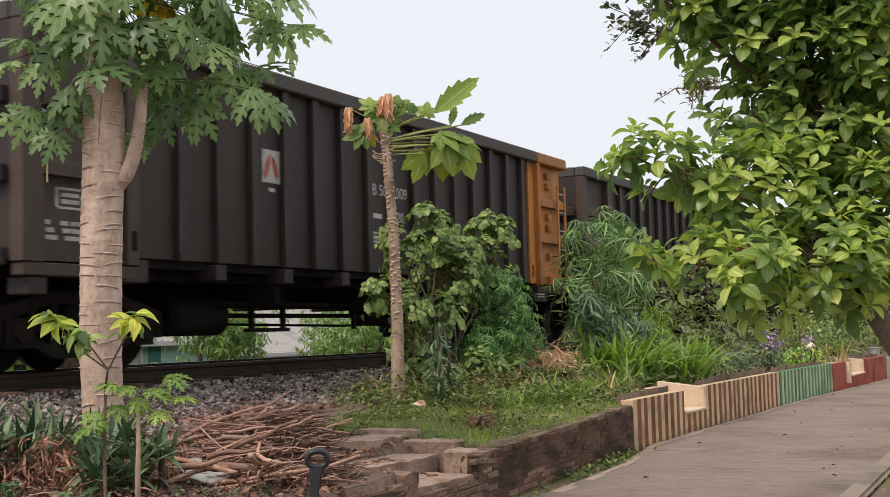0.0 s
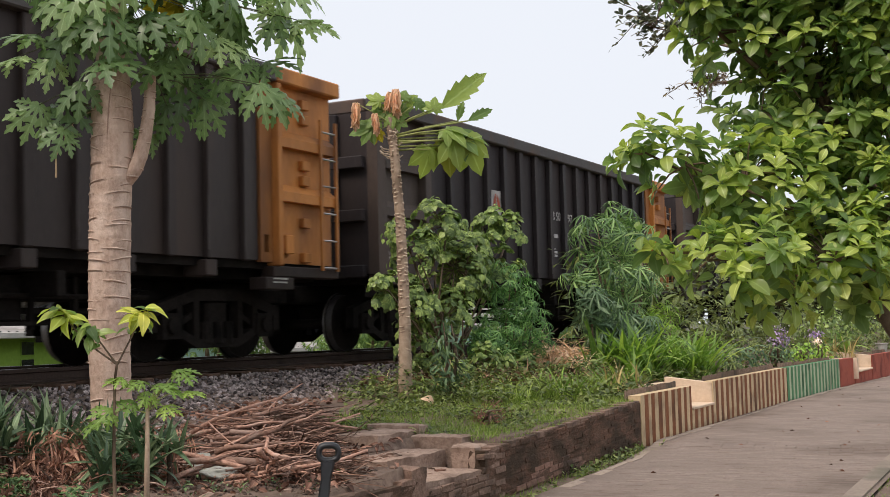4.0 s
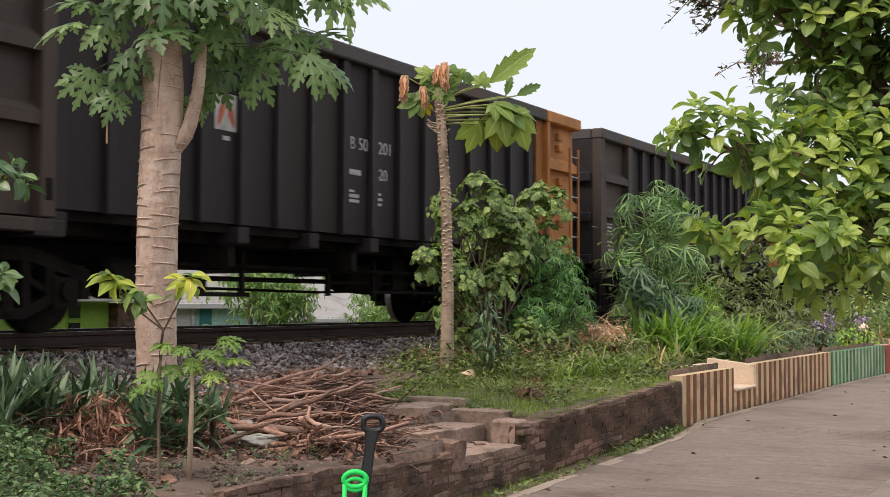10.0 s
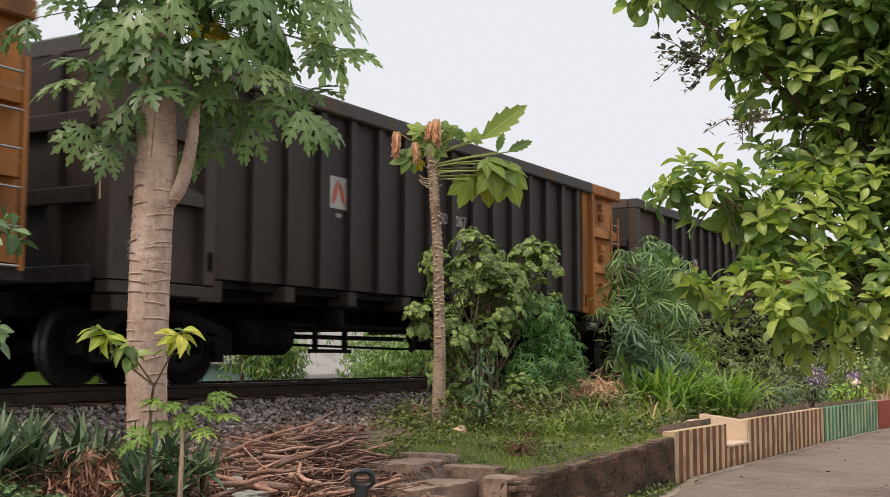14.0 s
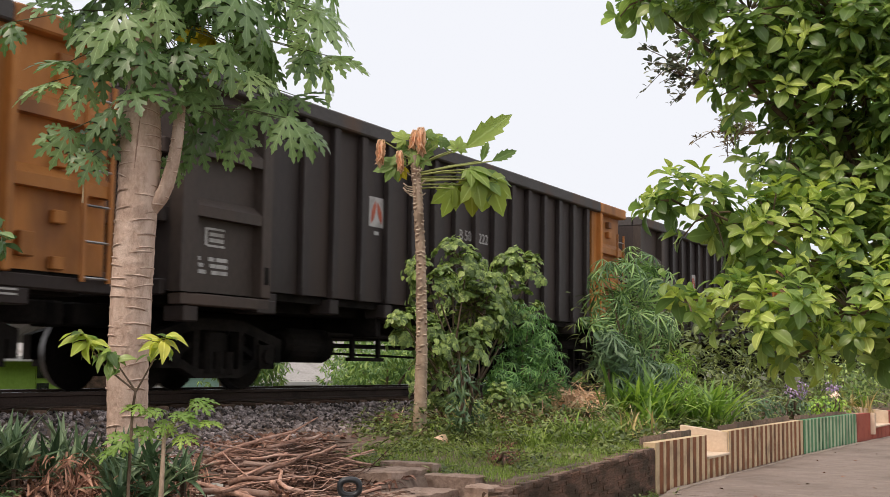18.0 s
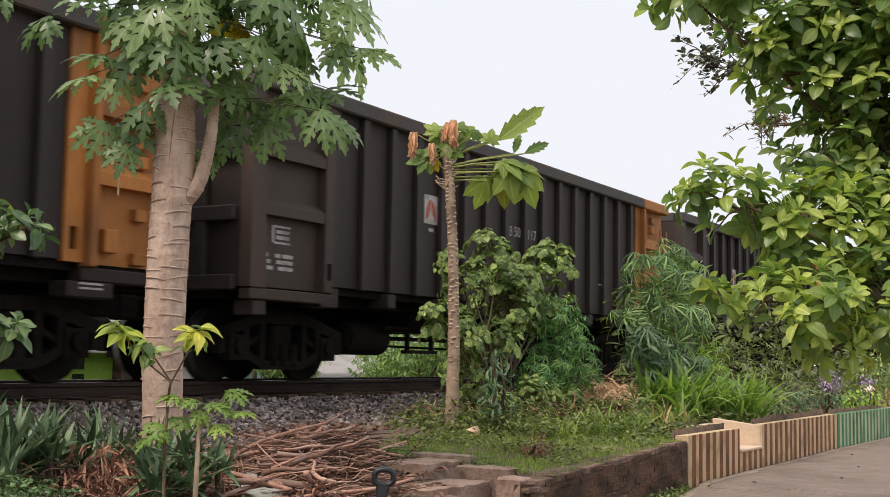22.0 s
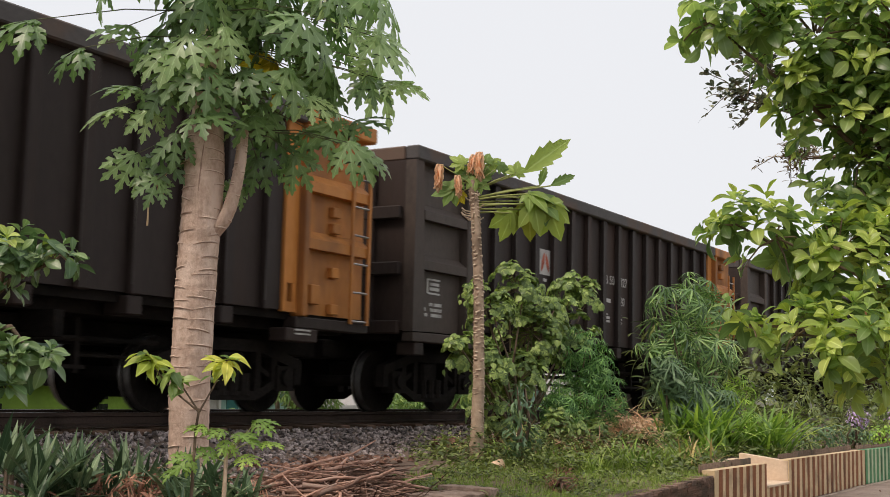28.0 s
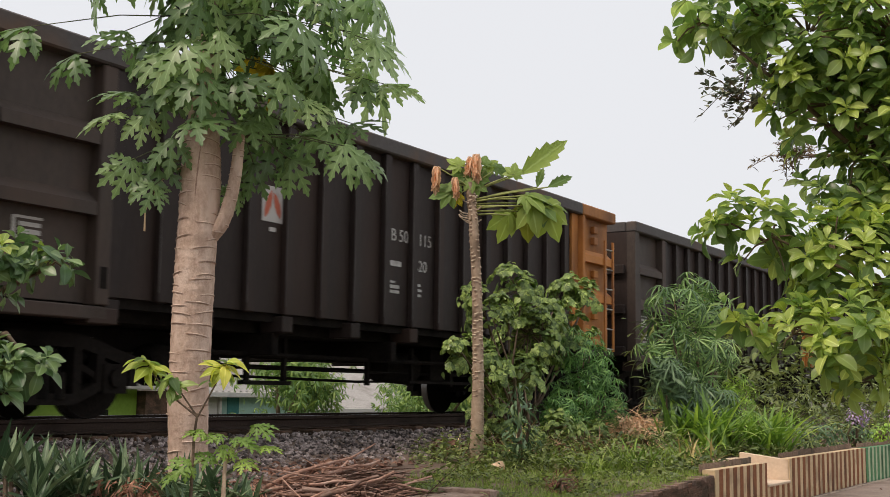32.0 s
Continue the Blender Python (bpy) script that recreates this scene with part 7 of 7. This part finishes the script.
# brush pile
pile = empty("brush_pile")
tagged(pile, "heap of cut brown sticks and dry branches", "brush pile")
BR = random.Random(17)
for k in range(150):
    y = BR.uniform(6.7, 8.75)
    v = max(-1.0, min(1.0, BR.gauss(0, 0.5)))
    x = y * (-0.72 + 0.085 * v)
    ln = BR.uniform(0.4, 1.5) * (1 - 0.3 * abs(v))
    yaw = BR.gauss(-44, 26) if BR.random() < 0.6 else BR.uniform(-150, 50)
    a = radians(yaw)
    base = ground_z(x, y) + 0.03 + BR.random() * 0.34 * (1 - abs(v)) * (1 - 0.5 * abs(y - 7.6) / 1.6)
    d = Vector((-math.sin(a), math.cos(a), BR.gauss(0.09, 0.11)))
    c = Vector((x, y, base))
    r = 0.005 + 0.017 * BR.random() ** 1.8
    side = Vector((d.y, -d.x, 0))
    bow, lift, phase = BR.gauss(0, 0.1) * ln, BR.gauss(0, 0.03) * ln, BR.uniform(0, 3)
    pts = []
    for j in range(7):
        u = j / 6 - 0.5
        pts.append(c + d * ln * u + side * (bow * (1 - 4 * u * u) + 0.028 * math.sin(phase + 9 * u)) + Vector((0, 0, lift * (1 - 4 * u * u) + 0.01 * math.sin(phase * 2 + 11 * u))))
    for p in pts:
        p.z = max(p.z, ground_z(p.x, p.y) + r * 0.6)
    if any(p.x > -0.612 * p.y or (p.x > -5.2 and p.y > 7.5) for p in pts):
        continue
    part("stick", rod(pts, [r * (1.05 - 0.09 * j) for j in range(7)], 6), M_STICK, pile, smooth=True)
part("stick", rod([(-4.55, 7.0, 0.56), (-4.9, 6.85, 0.57), (-5.25, 6.75, 0.6), (-5.6, 6.7, 0.58)], [0.03, 0.028, 0.025, 0.014], 8), M_STICK, pile, "thick cut branch", smooth=True)
part("stick", rod([(-6.53, 7.9, 0.66), (-6.35, 8.0, 0.77), (-6.18, 8.2, 0.85), (-6.01, 8.4, 0.91), (-5.84, 8.5, 1.03)], [0.022, 0.019, 0.015, 0.011, 0.005], 6), M_STICK, pile, "long crooked branch", smooth=True)
# fine twigs filling the heap, coloured dark for the shade of its deep gaps
twiggy = []
for k in range(1800):
    y = BR.uniform(6.7, 8.9)
    v = max(-1.0, min(1.0, BR.gauss(0, 0.5)))
    x = y * (-0.72 + 0.085 * v)
    if x > -5.25 and y > 7.4:
        continue
    deep = 0.26 * (1 - abs(v)) * (1 - 0.5 * abs(y - 8.0) / 1.6)
    twiggy.append((BR.randrange(2), aim((x, y, ground_z(x, y) + 0.01 + BR.random() * deep), BR.gauss(-44, 50), BR.gauss(0, 14), BR.uniform(-60, 60), BR.uniform(0.5, 1.3))))
scatter("fine_twig", [blade(0.4, (0.008, 0.01, 0.009, 0.004), 0.8, 0.3), blade(0.28, (0.012, 0.014, 0.011, 0.004), 0.8, 0.6)], twiggy,
        foliage("shade_dark_twig", (0.025, 0.016, 0.012), (0.06, 0.039, 0.029), (0.14, 0.093, 0.07), 0.9, 0.02), pile, "tangle of fine twigs darkened for the shade inside the heap", "stuff")
roots = empty("dry_roots")
tagged(roots, "tangle of dry stalks and withered leaves on the soil", "dead plants")
for k in range(50):
    x, y = BR.gauss(-5.8, 0.28), BR.gauss(5.75, 0.3)
    z = ground_z(x, y)
    p, a, tilt = Vector((x, y, z)), BR.uniform(0, 6.28), BR.uniform(0.2, 1.2)
    pts = [p]
    for j in range(4):
        a, tilt = a + BR.gauss(0, 0.6), tilt - BR.uniform(0.05, 0.6)
        p = p + Vector((math.cos(a) * math.cos(tilt), math.sin(a) * math.cos(tilt), math.sin(tilt))) * BR.uniform(0.04, 0.11)
        p.z = max(p.z, ground_z(p.x, p.y) + 0.01)
        pts.append(p)
    r = BR.uniform(0.003, 0.008)
    part("stalk", rod(pts, [r, r, r * 0.9, r * 0.8, r * 0.5], 5), M_STICK, roots)

# crumbs of soil and gravel, seedlings between the sticks and the wall
crumbs, sprouts = [], []
for k in range(2600):
    x, y = BR.uniform(-5.6, -4.38), BR.uniform(5.0, 7.5)
    if noise.noise((x * 2.5, y * 2.5, 41)) > -0.3:
        s = 0.006 + 0.02 * BR.random() ** 3
        crumbs.append((BR.randrange(4), pose(x, y, ground_z(x, y) + s * 0.2, BR.uniform(-40, 40), BR.uniform(-40, 40), BR.uniform(0, 360)) @ Matrix.Scale(s, 4)))
for k in range(60):
    x, y = BR.uniform(-5.4, -4.4), BR.uniform(5.2, 7.2)
    for j in range(BR.randint(4, 9)):
        sprouts.append((BR.randrange(2), aim((x + BR.gauss(0, 0.02), y + BR.gauss(0, 0.02), ground_z(x, y) + BR.uniform(0, 0.06)), BR.uniform(0, 360), BR.uniform(0, 70), BR.uniform(-30, 30), BR.uniform(0.25, 0.6))))
tagged(scatter("soil_crumbs", stones, crumbs, M_CRUMB), "crumbs of earth and gravel on the bare soil", "soil", kind="stuff")
tagged(scatter("sprouts", [blade(0.06, OVATE, 0.2, 0.5), blade(0.1, LANCE, 0.3, 0.8)], sprouts, L_GCOVER), "small green sprouts on the bare soil", "weeds", kind="stuff")

# plastic litter
bag = bmesh.new()
bmesh.ops.create_icosphere(bag, subdivisions=4, radius=0.1)
for v in bag.verts:
    v.co = Vector((v.co.x * 1.3, v.co.y * 0.9, v.co.z * 0.5)) * (1 + 0.45 * noise.noise(v.co * 14))
tagged(part("plastic_bag", bag, M_BAG, None, m=pose(-5.22, 6.62, ground_z(-5.22, 6.62) + 0.04, 0, 0, 20)), "crumpled white plastic bag on the soil", "litter")

for x, y, sz, tw in ((-5.72, 7.0, 0.08, 10), (-5.55, 6.9, 0.06, 60), (-5.84, 7.14, 0.09, 130), (-5.42, 6.74, 0.07, 200), (-5.62, 6.82, 0.06, 280)):
    bm = bmesh.new()
    bmesh.ops.create_grid(bm, x_segments=7, y_segments=5, size=sz)
    for v in bm.verts:
        v.co.z = 0.35 * sz * (1 + noise.noise(v.co * 13 + Vector((tw, 0, 0)))) + 0.12 * sz * noise.noise(v.co * 40)
        v.co.x *= 1 + 0.4 * noise.noise(v.co * 9)
    tagged(part("plastic_scrap", bm, M_BAG, None, smooth=True, m=pose(x, y, ground_z(x, y) + 0.02, 0, 0, tw)), "torn scrap of dirty white plastic on the soil", "litter", "plastic scraps")

# purple and white flowers, dark red plant
for k, (x, y, z, r) in enumerate(((-4.6, 20.7, 1.18, 0.2), (-4.6, 23.8, 1.14, 0.16))):
    bushy("purple_flower_plant", "plant with pale purple flower heads in the planter", "flower", (x, y, 0.68), ((x, y, z, r),), [blade(0.05, OVATE, 0.2, 0.4)], L_PURPLE, 1.1, 3600, 60 + k, stems=4, kindname="petals")
    bushy("flower_foliage", "dark leafy base of a flowering plant", "plant", (x, y, 0.68), ((x, y, z - 0.22, r * 1.15), (x, y, z - 0.36, r * 1.2)), [ovate_s], L_OYSTER, 0.6, 2200, 64 + k, stems=3)
bushy("white_flower", "white bloom on a planter shrub", "flower", (-4.4, 23.0, 0.68), ((-4.4, 23.0, 1.05, 0.075),), [blade(0.05, OVATE, 0.3, 0.5)], L_WHITE, 1.0, 7000, 66, stems=2, kindname="petals")
bushy("yellow_green_shrub", "clipped yellow-green shrub in the planter", "bush", (-4.5, 22.2, 0.68), ((-4.45, 21.4, 0.86, 0.22), (-4.45, 22.2, 0.88, 0.24), (-4.45, 23.0, 0.86, 0.22), (-4.45, 23.6, 0.82, 0.18)), [ovate_s], L_STRAP, 0.7, 1300, 67, stems=4)
bushy("round_shrub", "dense round green shrub farther along the planters", "bush", (-5.0, 28.0, 0.7), ((-5.0, 26.0, 1.15, 0.5), (-5.0, 27.4, 1.3, 0.55), (-5.0, 28.8, 1.3, 0.55), (-5.0, 30.4, 1.25, 0.6)), [ovate_s], L_BUSH, 0.9, 900, 92, stems=8, sag=-0.1)
bushy("leafy_clump", "soft feathery green clump behind the lilies", "plant", (-5.6, 18.2, 0.7), ((-5.6, 17.6, 1.05, 0.4), (-5.5, 18.6, 0.95, 0.4), (-5.4, 19.6, 0.95, 0.35), (-6.0, 18.6, 1.4, 0.45)), [palm5, lance_s], L_STRAP, 0.6, 800, 93, stems=6)
bushy("leafy_clump", "dark leafy clump beside the purple flowers", "plant", (-4.9, 19.0, 0.7), ((-4.85, 18.4, 0.9, 0.24), (-4.8, 19.2, 0.92, 0.26), (-4.8, 19.9, 0.9, 0.24)), [ovate_s, lance_s], L_OYSTER, 0.6, 1500, 94, stems=6)
STRAW = foliage("straw_leaf", (0.14, 0.13, 0.06), (0.22, 0.2, 0.09), (0.32, 0.28, 0.13), 0.6, 0.3, islands=False)
strappy("dry_tuft", "straggly half-dry tuft leaning over the planter", (-4.8, 13.4, 0.66), 26, 0.5, 97, STRAW, girth=0.25, width=0.45, spread=(10, 80))
strappy("strap_lily", "small green tuft beside the bench niche", (-5.0, 13.9, 0.66), 34, 0.55, 98, L_STRAP_P, girth=0.2, width=0.6, spread=(10, 70))
strappy("dry_tuft", "tuft of dry straw-coloured leaves in the planter", (-4.42, 25.75, 0.68), 34, 0.55, 95, STRAW, girth=0.3, width=0.5, spread=(10, 60))
for x, y, n, sz, seed, coat, label in ((-6.35, 11.75, 18, 0.5, 101, L_STRAP_P, "yellowish grassy plant under the bush"), (-6.5, 12.3, 18, 0.55, 102, STRAW, "pale dry stalks standing under the bush"), (-6.3, 12.8, 16, 0.45, 103, STRAW, "pale dry stalks standing under the bush"),
                                       (-6.2, 13.6, 14, 0.42, 104, STRAW, "dry tuft at the foot of the feathery bush"), (-6.1, 14.5, 14, 0.4, 105, L_STRAP_P, "green grassy tuft at the foot of the feathery bush")):
    strappy("undergrowth_tuft", label, (x, y, ground_z(x, y)), n, sz, seed, coat, girth=0.2, width=0.5, spread=(10, 65))
clumped("low_bush", "low leafy green bush under the taller one", "bush", (-6.4, 13.2, 0.65),
        ((-6.4, 13.1, 1.05, 0.24), (-6.4, 13.6, 0.98, 0.26), (-6.45, 12.5, 0.95, 0.2), (-6.35, 14.1, 0.95, 0.22)), [lobed_round, ovate_s], L_BUSH, 0.7, 170, 11, 106, 0.1, 6)
pot = bmesh.new()
tube(pot, [(0, 0, 0.0), (0, 0, 0.18), (0, 0, 0.2), (0, 0, 0.22)], [0.1, 0.13, 0.15, 0.15], 14)
tagged(part("plant_pot", pot, M_HOUSEW, None, m=pose(-4.07, 28.5, 0.665)), "small white pot standing on the planter wall", "pot")
bushy("dark_red_plant", "small dark red leafy plant in the grass", "plant", (-4.8, 9.95, 0.62), ((-4.8, 9.95, 0.66, 0.17),), [blade(0.07, NARROW, 0.3, 0.7)], L_REDPL, 0.9, 9500, 68, stems=3, sag=0.5)
bushy("leafy_stem_plant", "upright leafy plant beside the slender papaya", "plant", (-6.05, 11.5, 0.7), ((-6.05, 11.5, 1.0, 0.2), (-6.05, 11.5, 1.3, 0.14), (-6.05, 11.5, 1.5, 0.08)), [lance_s], L_OYSTER, 0.6, 2600, 69, stems=3)

# hand tool with a looped black handle and a bright green grip
tool = empty("garden_tool")
tagged(tool, "upright black tool handle with neon green loop grip", "garden tool")
AX = Vector((math.cos(radians(32)), math.sin(radians(32)), 0))      # across the tool
AY = Vector((-AX.y, AX.x, 0))


def flat_bar(stations, name, mat, label=""):
    """A bar of rounded oblong section; stations give centre, width, thickness."""
    bm = bmesh.new()
    rings = []
    for c, w, th in stations:
        c = Vector(c)
        rings.append([bm.verts.new(c + AX * (w / 2 * a) + AY * (th / 2 * b)) for a, b in ((-1, -0.5), (-0.7, -1), (0.7, -1), (1, -0.5), (1, 0.5), (0.7, 1), (-0.7, 1), (-1, 0.5))])
    for r0, r1 in zip(rings, rings[1:]):
        for k in range(8):
            bm.faces.new((r0[k], r0[(k + 1) % 8], r1[(k + 1) % 8], r1[k]))
    bm.faces.new(rings[0][::-1]), bm.faces.new(rings[-1])
    return part(name, bm, mat, tool, label, smooth=False)


def loop(c, rx, rz, r, power=2.0, seg=28, thick=1.0):
    """A closed ring of squarish outline, its section drawn out across the ring."""
    bm = bmesh.new()
    rings = []
    for k in range(seg):
        t = 2 * math.pi * k / seg
        ct, st = math.cos(t), math.sin(t)
        px, pz = math.copysign(abs(ct) ** (2 / power), ct), math.copysign(abs(st) ** (2 / power), st)
        ring = []
        for j in range(8):
            a = 2 * math.pi * j / 8
            k_out = r * math.cos(a)
            ring.append(bm.verts.new(Vector(c) + AX * (px * (rx + k_out)) + Vector((0, 0, pz * (rz + k_out))) + AY * (r * thick * math.sin(a))))
        rings.append(ring)
    for k in range(seg):
        r0, r1 = rings[k], rings[(k + 1) % seg]
        for j in range(8):
            bm.faces.new((r0[j], r0[(j + 1) % 8], r1[(j + 1) % 8], r1[j]))
    return bm


flat_bar((((-1.73, 2.50, 0.0), 0.03, 0.025), ((-1.715, 2.53, 0.8), 0.03, 0.025), ((-1.708, 2.54, 1.02), 0.029, 0.024), ((-1.702, 2.552, 1.1), 0.025, 0.022), ((-1.699, 2.558, 1.142), 0.036, 0.024)), "shaft", M_GUNMETAL)
part("handle_loop", loop((-1.698, 2.56, 1.161), 0.0235, 0.0185, 0.0075, power=2.6, thick=1.6), M_GUNMETAL, tool, "black oval loop handle", smooth=True)
GX, GY, GZ = -1.7, 2.485, 1.035
part("grip_loop", loop((GX, GY, GZ), 0.027, 0.018, 0.0065), M_NEON, tool, "neon green oval grip", smooth=True)
part("grip_loop", loop((GX, GY, GZ - 0.012), 0.022, 0.014, 0.005), M_NEON, tool, smooth=True)
for d in (-0.024, 0.024):
    o = Vector((GX, GY, 0)) + AX * d
    part("grip_bar", rod([(o.x, o.y, GZ - 0.01), (o.x - 0.01, o.y - 0.01, 0.6)], 0.006, 8), M_NEON, tool, smooth=True)

# ---------------------------------------------------------------- beyond the track
def shed(name, label, x0, x1, y0, y1, z0, z1, wall_mat, roof_mat, ridge=0.9, over=0.5):
    h = empty(name)
    tagged(h, label, "house")
    part("wall", boxed(x0, x1, y0, y1, z0, z1), wall_mat, h)
    xm = (x0 + x1) / 2
    for sgn in (1, -1):
        bm = bmesh.new()
        xe = (x1 + over) if sgn > 0 else (x0 - over)
        n = round((y1 - y0 + 2 * over) / 0.14)
        top_v, low_v = [], []
        for k in range(n + 1):
            yy = y0 - over + (y1 - y0 + 2 * over) * k / n
            dz = 0.06 if k % 2 else 0.0
            top_v.append(bm.verts.new((xm, yy, z1 + ridge + dz)))
            low_v.append(bm.verts.new((xe, yy, z1 - 0.06 + dz)))
        for k in range(n):
            bm.faces.new((low_v[k], low_v[k + 1], top_v[k + 1], top_v[k]))
        part("roof", bm, roof_mat, h, "corrugated roof sheet")
    part("gutter", boxed(x1 + over - 0.04, x1 + over + 0.1, y0 - over, y1 + over, z1 - 0.2, z1 - 0.03, 0.02), M_HOUSEW, h)
    return h


h1 = shed("green_house", "lime green house with a grey sheet roof behind the railway", -31, -25.6, 17, 25.5, -1.4, 1.68, M_LIME, M_ROOF, 0.3, 0.6)
for yy in (23.97, 20.4):
    for zz in (1.03, 0.55):
        wn = part("window", boxed(-25.59, -25.57, yy - 0.03, yy + 0.45, zz - 0.03, zz + 0.38), M_LIME, h1)
        part("pane", boxed(-25.568, -25.55, yy, yy + 0.42, zz, zz + 0.35), M_GLASSD, wn)
part("lean_to_wall", boxed(-25.9, -25.3, 25.55, 26.6, -1.2, 1.45), M_MORTAR, h1, "dark grey lean-to beside the lime wall")
h2 = shed("pale_house", "pale house with a sheet roof and a teal door", -31, -25.4, 26.8, 33.5, -1.4, 1.47, M_HOUSEW, M_ROOF, 1.9, 0.35)
part("post", boxed(-25.39, -25.3, 28.7, 28.8, -1.0, 1.42), M_HOUSEW, h2, "white door post")
part("wall_panel", boxed(-25.39, -25.36, 28.81, 29.1, -1.0, 1.4), M_MINT, h2, "mint painted wall beside the door")
part("door_panel", boxed(-25.39, -25.34, 29.11, 29.65, -1.0, 1.35), M_TEAL, h2, "teal painted door")
part("wall_panel", boxed(-25.39, -25.36, 29.66, 32.4, -1.0, 1.4), M_MINT, h2, "mint painted wall beside the door")
shed("far_house", "house with a broad weathered grey roof", -40, -28.5, 36, 52, -1.5, 0.9, M_HOUSEW, M_ROOF, 2.4, 1.0)
shed("far_house", "pale green house standing behind the nearer roofs", -48, -40, 18, 46, -1.5, 3.3, M_MINT, M_ROOF, 1.2, 0.6)
shed("far_house", "pale green house with a grey roof", -44, -30, 60, 90, -1.5, 1.6, M_MINT, M_ROOF, 2.2, 1.0)
shed("far_house", "cream house with a grey roof far along the railway", -40, -28, -6, 12, -1.5, 1.6, M_CREAM, M_ROOF, 2.0, 1.0)


def far_tree(name, label, foot, hgt, spread, seed, leaves=1500, material=None, low=0.35):
    q = random.Random(seed)
    t = empty(name)
    tagged(t, label, "tree")
    x, y, z = foot
    part("trunk", rod([(x, y, z), (x + 0.1, y, z + hgt * 0.3), (x, y + 0.1, z + hgt * 0.6)], [0.16, 0.13, 0.07], 8), M_TWIG, t, smooth=True)
    mats = []
    for b in range(14):
        a = q.uniform(0, 6.28)
        c = Vector((x + math.cos(a) * spread * q.uniform(0.2, 0.9), y + math.sin(a) * spread * q.uniform(0.2, 0.9), z + hgt * q.uniform(low, 0.95)))
        part("limb", rod([(x, y, z + hgt * 0.35), Vector((x, y, z + hgt * 0.45)).lerp(c, 0.6), c], [0.07, 0.04, 0.015], 6), M_TWIG, t, smooth=True)
        for k in range(leaves // 14):
            p = c + Vector((q.gauss(0, 1), q.gauss(0, 1), q.gauss(0, 0.7))) * spread * 0.28
            mats.append((q.randrange(2), aim(p, q.uniform(0, 360), q.uniform(-70, 30), q.uniform(-40, 40), q.uniform(0.6, 1.1))))
    scatter("crown", [fan(6, 140, 0.3, (0.02, 0.1, 0.1, 0.004), 0.7, 0.2, 0.7, 0.2), blade(0.3, (0.02, 0.1, 0.1, 0.004), 0.2, 0.6)], mats, material or L_MANGO, t, kind="stuff")
    return t


far_tree("mango_tree", "mango tree with long drooping leaves behind the railway", (-20.0, 25.0, -1.1), 3.3, 1.5, 71, 1500)
far_tree("mango_tree", "young mango tree with hanging leaves beyond the track", (-18.5, 30.5, -1.0), 3.0, 1.4, 72, 1200)
far_tree("mango_tree", "leafy tree beside the far houses", (-20.0, 33.0, -1.1), 4.0, 2.2, 73)
far_tree("mango_tree", "leafy tree along the railway", (-19.0, 44.0, -1.1), 4.5, 2.6, 74)
far_tree("mango_tree", "leafy tree along the railway", (-22.0, 60.0, -1.1), 5.0, 3.2, 75)
for k, (x, y, s) in enumerate(((-3.5, 75, 3.5), (1.5, 62, 3.0), (5.0, 48, 3.0), (3.2, 30, 2.2), (-1.0, 90, 4.0))):
    far_tree("path_tree", "green tree at the far end of the path", (x, y, 0.0), s * 1.5, s, 80 + k, 2000, L_BUSH, 0.2)
bushy("garden_bush", "green bush on the far side of the path", "bush", (0.2, 12.0, 0.2), ((0.2, 12.0, 1.0, 0.8), (0.5, 13.5, 0.9, 0.8), (0.2, 15.5, 0.8, 0.8)), [ovate_s, lance_s], L_BUSH, 1.2, 420, 90)

# the nearest paving blocks, one by one
for m in near_pavers:
    hang(new("paver", paver_me), pavement, m=m)

motions()
